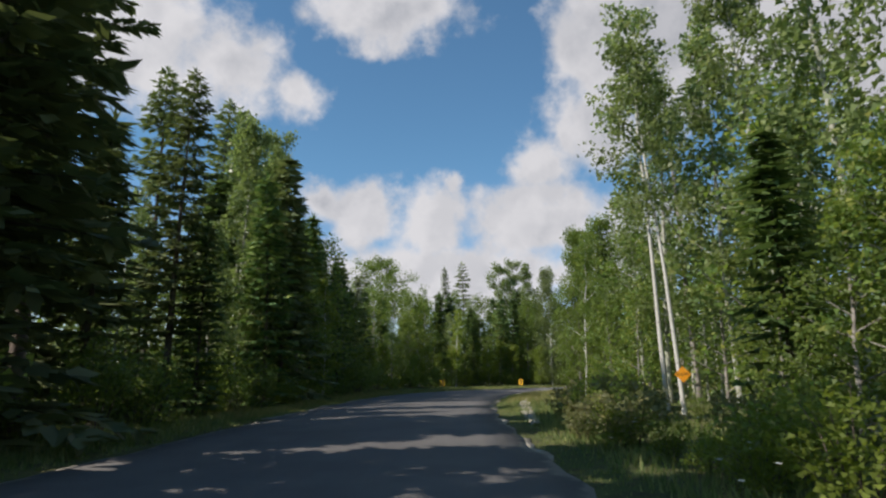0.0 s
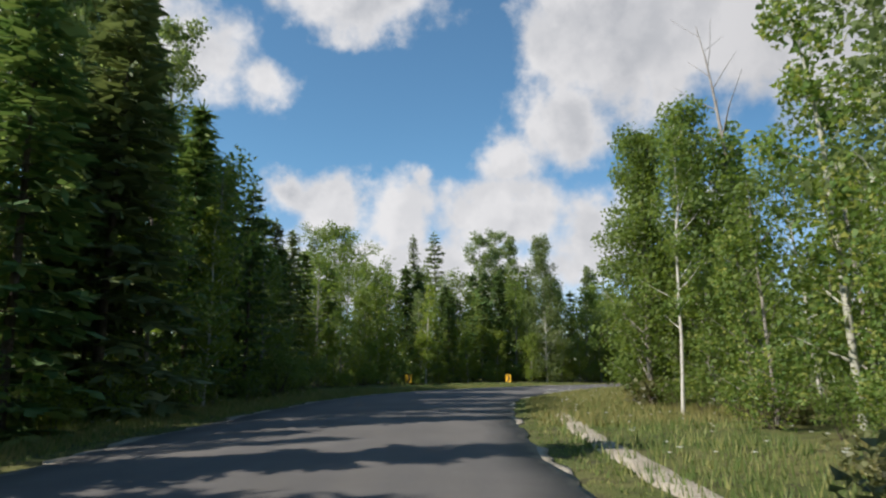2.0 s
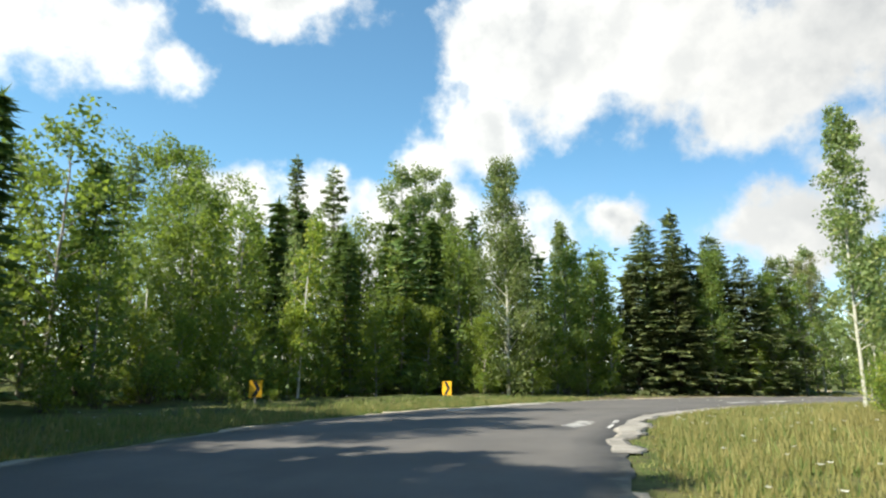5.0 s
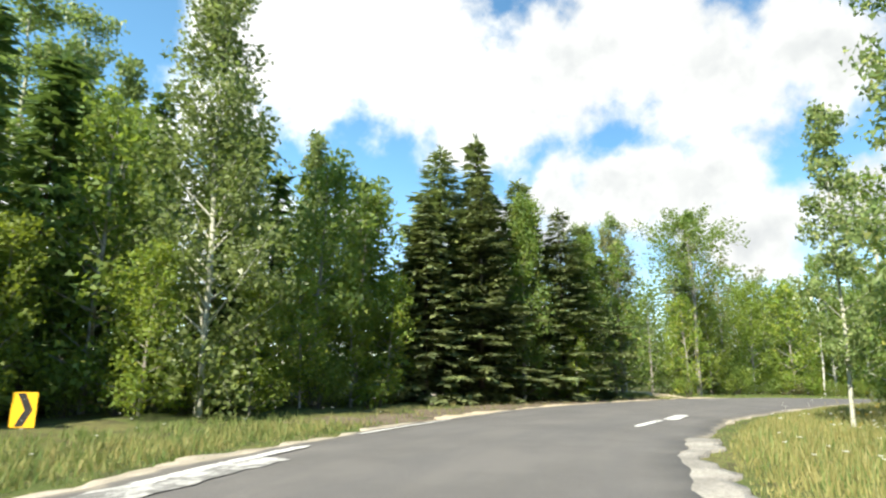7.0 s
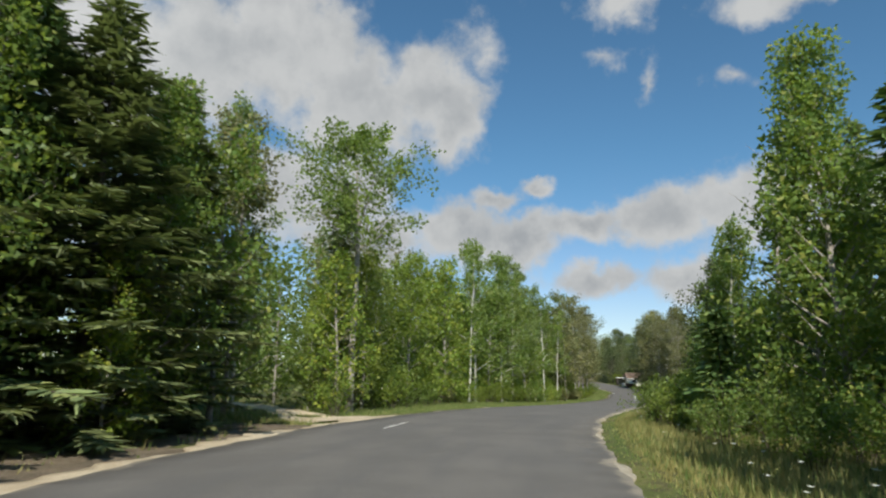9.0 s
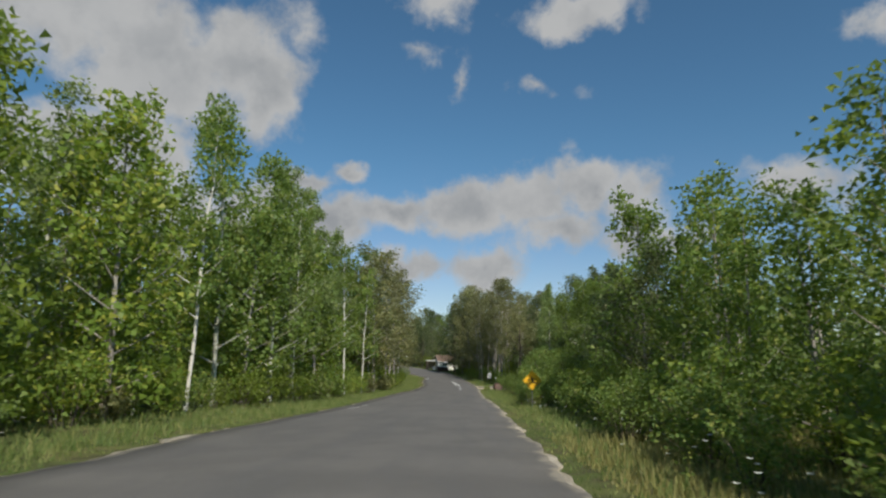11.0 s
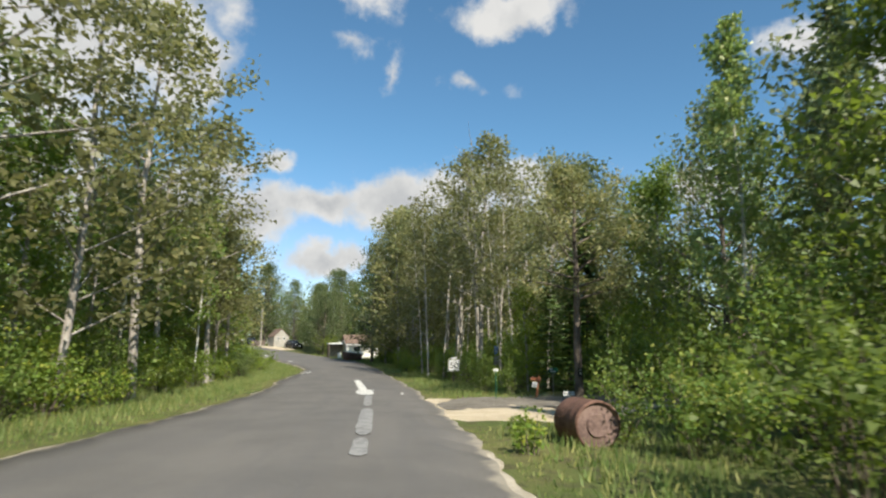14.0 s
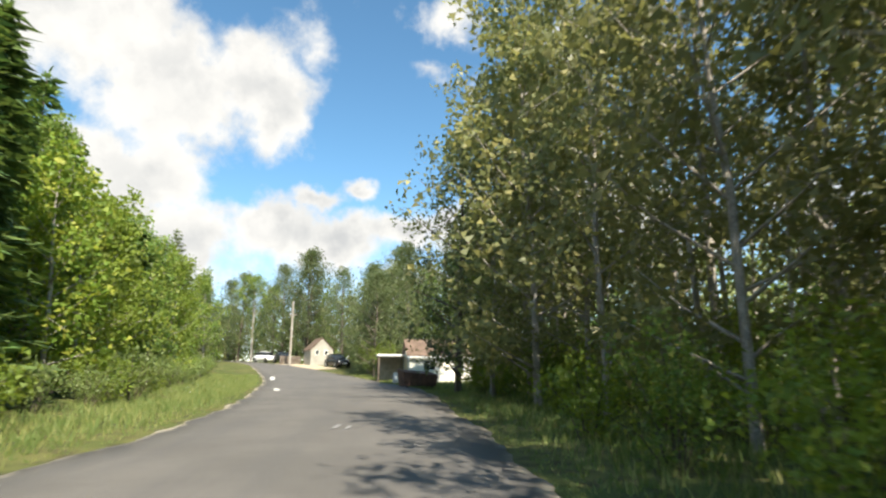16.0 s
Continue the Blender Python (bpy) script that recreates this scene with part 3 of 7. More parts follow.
def broadleaf(seed, h, r, base, leaf, mat, bark, label, name, girth=0.011, limbs=16, per=16, clump=0.32, lean=0.0, rise=0.9, top=0.75, stems=1, dead=0.0, twigs=3, sides=4):
    """Stems with rising limbs, twigs and clumps of leaves. base: where the crown begins; top: how far the crown narrows."""
    g = Leaves(seed, 3)
    leaf, per = leaf * 0.93, int(round(per * 1.15))
    rng = g.rng
    for stem in range(stems):
        sh = h * (1 if stem == 0 else rng.uniform(0.7, 0.95))
        a0 = rng.uniform(0, 6.28)
        tilt = lean + (0.0 if stem == 0 else rng.uniform(0.08, 0.2))
        zs = np.linspace(-0.3, sh, 12)
        f = np.clip(zs / sh, 0, 1)
        wob = rng.normal(0, 0.006 * sh, (12, 2)).cumsum(0) * f[:, None]
        line = np.column_stack([np.cos(a0) * tilt * sh * f + wob[:, 0], np.sin(a0) * tilt * sh * f + wob[:, 1], zs])
        rad = np.interp(f, [0, 0.03, 0.6, 1], [girth * sh * 1.25, girth * sh, girth * sh * 0.6, 0.01])
        g.tube(line, rad, 7)

        def on(z):
            return np.array([np.interp(z, zs, line[:, i]) for i in range(3)])

        for k in range(limbs):
            q = (k + rng.uniform(0, 1)) / limbs
            z = sh * (base + (0.985 - base) * q)
            a = k * 2.4 + rng.normal(0, 0.5)
            width = np.sin(np.pi * np.clip(0.16 + 0.84 * q, 0, 1) ** 0.8) ** 0.6 if top > 0.9 else (1 - top * q) * min(1, 0.55 + 2.2 * q)
            length = r * width * rng.uniform(0.7, 1.15) + 0.12
            up = rise * (0.6 + 0.8 * q) * rng.uniform(0.7, 1.2)
            way = np.array([np.cos(a), np.sin(a), up])
            way /= np.linalg.norm(way)
            s = np.linspace(0, 1, 5)[:, None]
            start = on(z - 0.25 * length * up * 0.5)
            curl = rng.normal(0, 0.09, 3)
            pts = start + way * length * 1.1 * s + curl * length * s**2 + np.array([0, 0, 0.12 * length]) * s**2
            thick = max(0.008, np.interp(z, zs, rad) * 0.5)
            g.tube(pts[::2], np.linspace(thick, 0.005, 3), sides)
            if rng.random() < dead:
                continue
            ends = [pts[-1], pts[3], pts[2] if length > 0.8 else pts[4]]
            for t in range(twigs):
                u = rng.uniform(0.3, 1)
                b = start + way * length * 1.1 * u + curl * length * u**2
                tw = way * 0.5 + rng.normal(0, 0.6, 3)
                tw /= np.linalg.norm(tw)
                e = b + tw * length * rng.uniform(0.25, 0.5)
                if sides > 3:
                    g.tube(np.array([b, e]), [0.006, 0.003], 3)
                ends += [e, (b + e) / 2]
            g.scatter(np.array(ends), leaf, clump, per)
    # the crown's top is the tree's height
    squash = h / max(np.percentile(np.concatenate(g.v)[:, 2], 99.7), h) if g.v else 1.0
    for block in g.v + g.tv:
        block[:, 2] *= squash
    return finish_tree(g, name, label, "tree" if name.endswith("tree") else "bush", bark, mat)


def shrub(seed, h, r, leaf, mat, label, stems=9, per=24, clump=0.16, name="bush"):
    """Many stems from one foot, leafy nearly to the ground."""
    g = Leaves(seed, 3)
    leaf, per = leaf * 1.06, int(round(per * 0.98))
    rng = g.rng
    for k in range(stems):
        a = k * 2.4 + rng.normal(0, 0.3)
        out = r * math.sqrt((k + 0.5) / stems) * rng.uniform(0.7, 1.1)
        top = h * (1 - 0.45 * (out / r) ** 2) * rng.uniform(0.65, 1.1)
        s = np.linspace(0, 1, 6)[:, None]
        foot = np.array([np.cos(a) * 0.12, np.sin(a) * 0.12, -0.1])
        tip = np.array([np.cos(a) * out, np.sin(a) * out, top])
        mid = np.array([0, 0, 0.25 * top])
        pts = foot + (tip - foot) * s + mid * np.sin(s * np.pi) + rng.normal(0, 0.03, (6, 3)) * s
        g.tube(pts[[0, 2, 5]], [0.016, 0.01, 0.004], 3)
        u = rng.uniform(0.18, 1, 7)
        where = np.column_stack([np.interp(u, s[:, 0], pts[:, i]) for i in range(3)])
        where += rng.normal(0, 0.2 * r * 0.6, where.shape) * (1, 1, 0.5)
        where[:, 2] = np.maximum(where[:, 2], 0.08)
        g.scatter(where, leaf, clump, per)
    return finish_tree(g, name, label, "bush", BARK, mat)


KINDS = {
    # kind: (height as built, builder)
    "spruce_a": (12, lambda: conifer(1, 12, 2.7, 0.02, 0.50, 0.42, 0.52, NEEDLES, "dark green bushy spruce with drooping branches to the ground")),
    "spruce_b": (12, lambda: conifer(2, 12, 2.1, 0.05, 0.48, 0.34, 0.46, NEEDLES, "dark green pointed spruce in the forest edge")),
    "spruce_c": (12, lambda: conifer(41, 12, 2.5, 0.06, 0.62, 0.38, 0.72, NEEDLES, "dark spruce standing behind the forest edge", density=0.42, wood=False)),
    "spruce_d": (12, lambda: conifer(42, 12, 1.9, 0.08, 0.58, 0.30, 0.64, FIR, "green spruce standing behind the forest edge", density=0.42, wood=False)),
    "fir_a": (10, lambda: conifer(3, 10, 1.6, 0.02, 0.42, 0.22, 0.42, FIR, "mid green narrow fir tree with dense branches", "fir_tree", 0.8)),
    "fir_b": (10, lambda: conifer(4, 10, 1.2, 0.04, 0.42, 0.30, 0.38, FIR, "slim pointed fir tree in the forest edge", "fir_tree", 0.75)),
    "fir_c": (10, lambda: conifer(43, 10, 1.7, 0.02, 0.52, 0.24, 0.62, FIR, "mid green fir tree among other trees", "fir_tree", 0.8, 0.42, False)),
    "pine": (16, lambda: conifer(5, 16, 2.3, 0.22, 0.70, 0.12, 0.40, NEEDLES, "tall old spruce with a thin ragged top", "spruce_tree", 0.7, 1.3, slim=0.42)),
    "spire": (15, lambda: conifer(6, 15, 1.0, 0.15, 0.42, 0.45, 0.34, NEEDLES, "very slender dark spruce with a club-shaped top", "spruce_tree", 0.5)),
    "cedar": (9, lambda: conifer(7, 9, 1.9, 0.01, 0.30, 0.10, 0.46, CEDAR, "dense green cedar with upright sprays", "cedar_tree", 0.55, 0.85, False)),
    "young_fir": (3, lambda: conifer(8, 3, 0.9, 0.02, 0.22, 0.18, 0.30, FIR, "young bright fir at the edge of the verge", "fir_tree", 0.9)),
    "aspen_a": (13, lambda: broadleaf(11, 13, 2.2, 0.20, 0.15, PALE_LEAF, ASPEN, "tall aspen with pale shimmering leaves", "aspen_tree", 0.008, 26, 20, 0.24, 0.03, twigs=4)),
    "aspen_b": (12, lambda: broadleaf(12, 12, 1.7, 0.16, 0.165, PALE_LEAF, ASPEN, "slender aspen with pale green leaves", "aspen_tree", 0.0062, 26, 17, 0.26, 0.02, top=0.85, twigs=4)),
    "aspen_c": (9, lambda: broadleaf(13, 9, 1.6, 0.10, 0.15, LEAF, ASPEN, "young green aspen with a narrow crown", "aspen_tree", 0.009, 22, 14, 0.24, 0.02, top=0.8)),
    "aspen_d": (12, lambda: broadleaf(44, 12, 2.2, 0.10, 0.19, PALE_LEAF, ASPEN, "pale leafy aspen behind the forest edge", "aspen_tree", 0.007, 20, 19, 0.34, 0.03, twigs=1, sides=3)),
    "birch_a": (11, lambda: broadleaf(14, 11, 1.6, 0.28, 0.15, LEAF, BIRCH, "white-barked birch with a thin green crown", "birch_tree", 0.006, 22, 14, 0.28, 0.06, dead=0.1)),
    "birch_b": (8, lambda: broadleaf(15, 8, 1.3, 0.14, 0.17, BRIGHT_LEAF, BIRCH, "young white birch with yellow-green leaves", "birch_tree", 0.008, 20, 11, 0.26, 0.03)),
    "birch_tall": (14, lambda: broadleaf(45, 14, 2.0, 0.50, 0.18, PALE_LEAF, BIRCH, "tall white birch, bare below and leafy at the top", "birch_tree", 0.0058, 18, 15, 0.30, 0.06, dead=0.15)),
    "round": (12, lambda: broadleaf(16, 12, 3.0, 0.56, 0.16, LEAF, GREY_BARK, "large tree with a bare trunk and a rounded crown", "broadleaf_tree", 0.013, 26, 17, 0.27, 0.02, 0.9, 0.95, twigs=5)),
    "oak": (9, lambda: broadleaf(55, 9, 2.9, 0.42, 0.13, OLIVE_LEAF, BARK, "big dark-trunked tree with spreading limbs by the drive", "broadleaf_tree", 0.018, 24, 26, 0.28, 0.02, 0.55, 0.95, twigs=5)),
    "poplar": (14, lambda: broadleaf(17, 14, 2.6, 0.02, 0.16, PALE_LEAF, ASPEN, "tall bushy poplar, leafy from the ground up", "poplar_tree", 0.007, 52, 26, 0.34, 0.01, 1.0, 0.8)),
    "green_a": (7, lambda: broadleaf(18, 7, 2.0, 0.05, 0.16, BRIGHT_LEAF, GREY_BARK, "bright green bushy young tree", "broadleaf_tree", 0.010, 26, 15, 0.28, 0.02, 0.8, 0.7)),
    "green_b": (9, lambda: broadleaf(19, 9, 2.3, 0.05, 0.19, LEAF, GREY_BARK, "mid green leafy tree in the forest edge", "broadleaf_tree", 0.010, 26, 15, 0.32, 0.03, 0.8, 0.7)),
    "green_c": (9, lambda: broadleaf(46, 9, 2.4, 0.04, 0.19, LEAF, GREY_BARK, "green leafy tree among other trees", "broadleaf_tree", 0.008, 22, 19, 0.34, 0.03, 0.8, 0.7, twigs=1, sides=3)),
    "tall_a": (13, lambda: broadleaf(20, 13, 2.3, 0.16, 0.19, OLIVE_LEAF, GREY_BARK, "tall slender tree with an olive crown and grey trunk", "broadleaf_tree", 0.008, 26, 17, 0.36, 0.03, 0.9, 0.6)),
    "tall_b": (14, lambda: broadleaf(21, 14, 2.8, 0.28, 0.20, OLIVE_LEAF, GREY_BARK, "tall crowded tree with a broad olive crown", "broadleaf_tree", 0.009, 26, 15, 0.36, 0.02, 0.8, 0.95)),
    "tall_c": (13, lambda: broadleaf(47, 13, 2.4, 0.12, 0.20, OLIVE_LEAF, GREY_BARK, "olive-crowned tree in a crowded stand", "broadleaf_tree", 0.007, 22, 14, 0.36, 0.03, 0.9, 0.7, twigs=1, sides=3)),
    "dense": (9, lambda: broadleaf(48, 9, 1.9, 0.02, 0.125, LEAF, GREY_BARK, "dense green tree, leafy from the ground to its pointed top", "broadleaf_tree", 0.010, 46, 22, 0.29, 0.01, 1.3, 0.75)),
    "wall_tree": (11, lambda: broadleaf(49, 11, 2.5, 0.06, 0.18, OLIVE_LEAF, GREY_BARK, "leafy olive-green tree in a crowded stand", "broadleaf_tree", 0.007, 32, 13, 0.34, 0.02, 0.9, 0.6)),
    "pole_tree": (12, lambda: broadleaf(22, 12, 1.5, 0.25, 0.17, OLIVE_LEAF, POLE_BARK, "thin pole-like grey tree with sparse twigs", "broadleaf_tree", 0.0042, 24, 8, 0.34, 0.05, 0.7, 0.5, dead=0.30)),
    "pole_bare": (12, lambda: broadleaf(56, 12, 1.2, 0.45, 0.17, OLIVE_LEAF, POLE_BARK, "thin pale tree, bare for most of its height", "broadleaf_tree", 0.0050, 20, 8, 0.34, 0.07, 0.8, 0.5, dead=0.35)),
    "dead": (11, lambda: broadleaf(23, 11, 2.2, 0.35, 0.12, OLIVE_LEAF, GREY_BARK, "dead grey tree with bare crooked branches", "broadleaf_tree", 0.009, 16, 3, 0.2, 0.08, 0.7, 0.6, dead=0.93)),
    "shade": (12, lambda: broadleaf(24, 12, 3.0, 0.06, 0.185, DARK_LEAF, BARK, "large dense dark green tree with low hanging limbs", "broadleaf_tree", 0.012, 36, 17, 0.42, 0.02, 0.7, 0.95)),
    "bush_a": (2.4, lambda: shrub(31, 2.4, 1.4, 0.092, LEAF, "green leafy bush at the edge of the forest", 14, 15, 0.18)),
    "bush_b": (1.6, lambda: shrub(32, 1.6, 1.2, 0.082, BRIGHT_LEAF, "low bright green bush beside the verge", 13, 14, 0.15)),
    "bush_c": (3.2, lambda: shrub(33, 3.2, 1.7, 0.095, BRIGHT_LEAF, "tall dense thicket of green leaves", 17, 24, 0.21)),
    "bush_d": (1.2, lambda: shrub(34, 1.2, 0.9, 0.12, OLIVE_LEAF, "low olive-green scrub on the verge", 10, 8, 0.14)),
    "bush_e": (2.8, lambda: shrub(36, 2.8, 1.5, 0.095, LEAF, "upright leafy thicket with long thin shoots", 15, 16, 0.19)),
    "bush_g": (3.4, lambda: shrub(38, 3.4, 1.7, 0.080, LEAF, "tall dark green thicket of fine leaves", 22, 22, 0.24)),
    "bush_f": (1.8, lambda: shrub(37, 1.8, 1.2, 0.08, PALE_LEAF, "pale grey-green flowering shrub above the verge", 14, 16, 0.17)),
    "spruce_n": (12, lambda: conifer(1, 12, 3.1, 0.02, 0.42, 0.26, 0.36, NEEDLES, "large green spruce with layered spreading branches", density=2.3, slim=0.30)),
    "weed": (0.8, lambda: shrub(35, 0.8, 0.45, 0.085, BRIGHT_LEAF, "tall leafy weeds in the verge grass", 8, 5, 0.09, "weed_clump")),
}
GROUPS = {"spruce": "conifers of the forest edge", "fir": "conifers of the forest edge", "pine": "conifers of the forest edge", "cedar": "conifers of the forest edge", "bush": "bushes along the road", "weed": "weeds on the verge"}
patterns, used = {}, []
plant_rng = np.random.default_rng(77)


def plant(kind, x, y, h, turn=None, wide=1.0, sink=0.0):
    """One plant of a kind, h metres tall, with its foot on the ground."""
    built, make = KINDS[kind]
    turn = plant_rng.uniform(0, 360) if turn is None else turn
    s = h / built
    z = float(land(np.array([x]), np.array([y]))[0]) - 0.02 - sink
    m = pose(x, y, z, 0, 0, turn) @ Matrix.Diagonal((s * wide, s * wide, s, 1))
    if kind not in patterns:
        ob = patterns[kind] = make()
        tagged(ob, group=GROUPS.get(kind.split("_")[0], "trees of the forest edge"))
    else:
        ob = copy_thing(patterns[kind], Matrix.Identity(4))
    ob.matrix_basis = m
    used.append((x, y))
    return ob


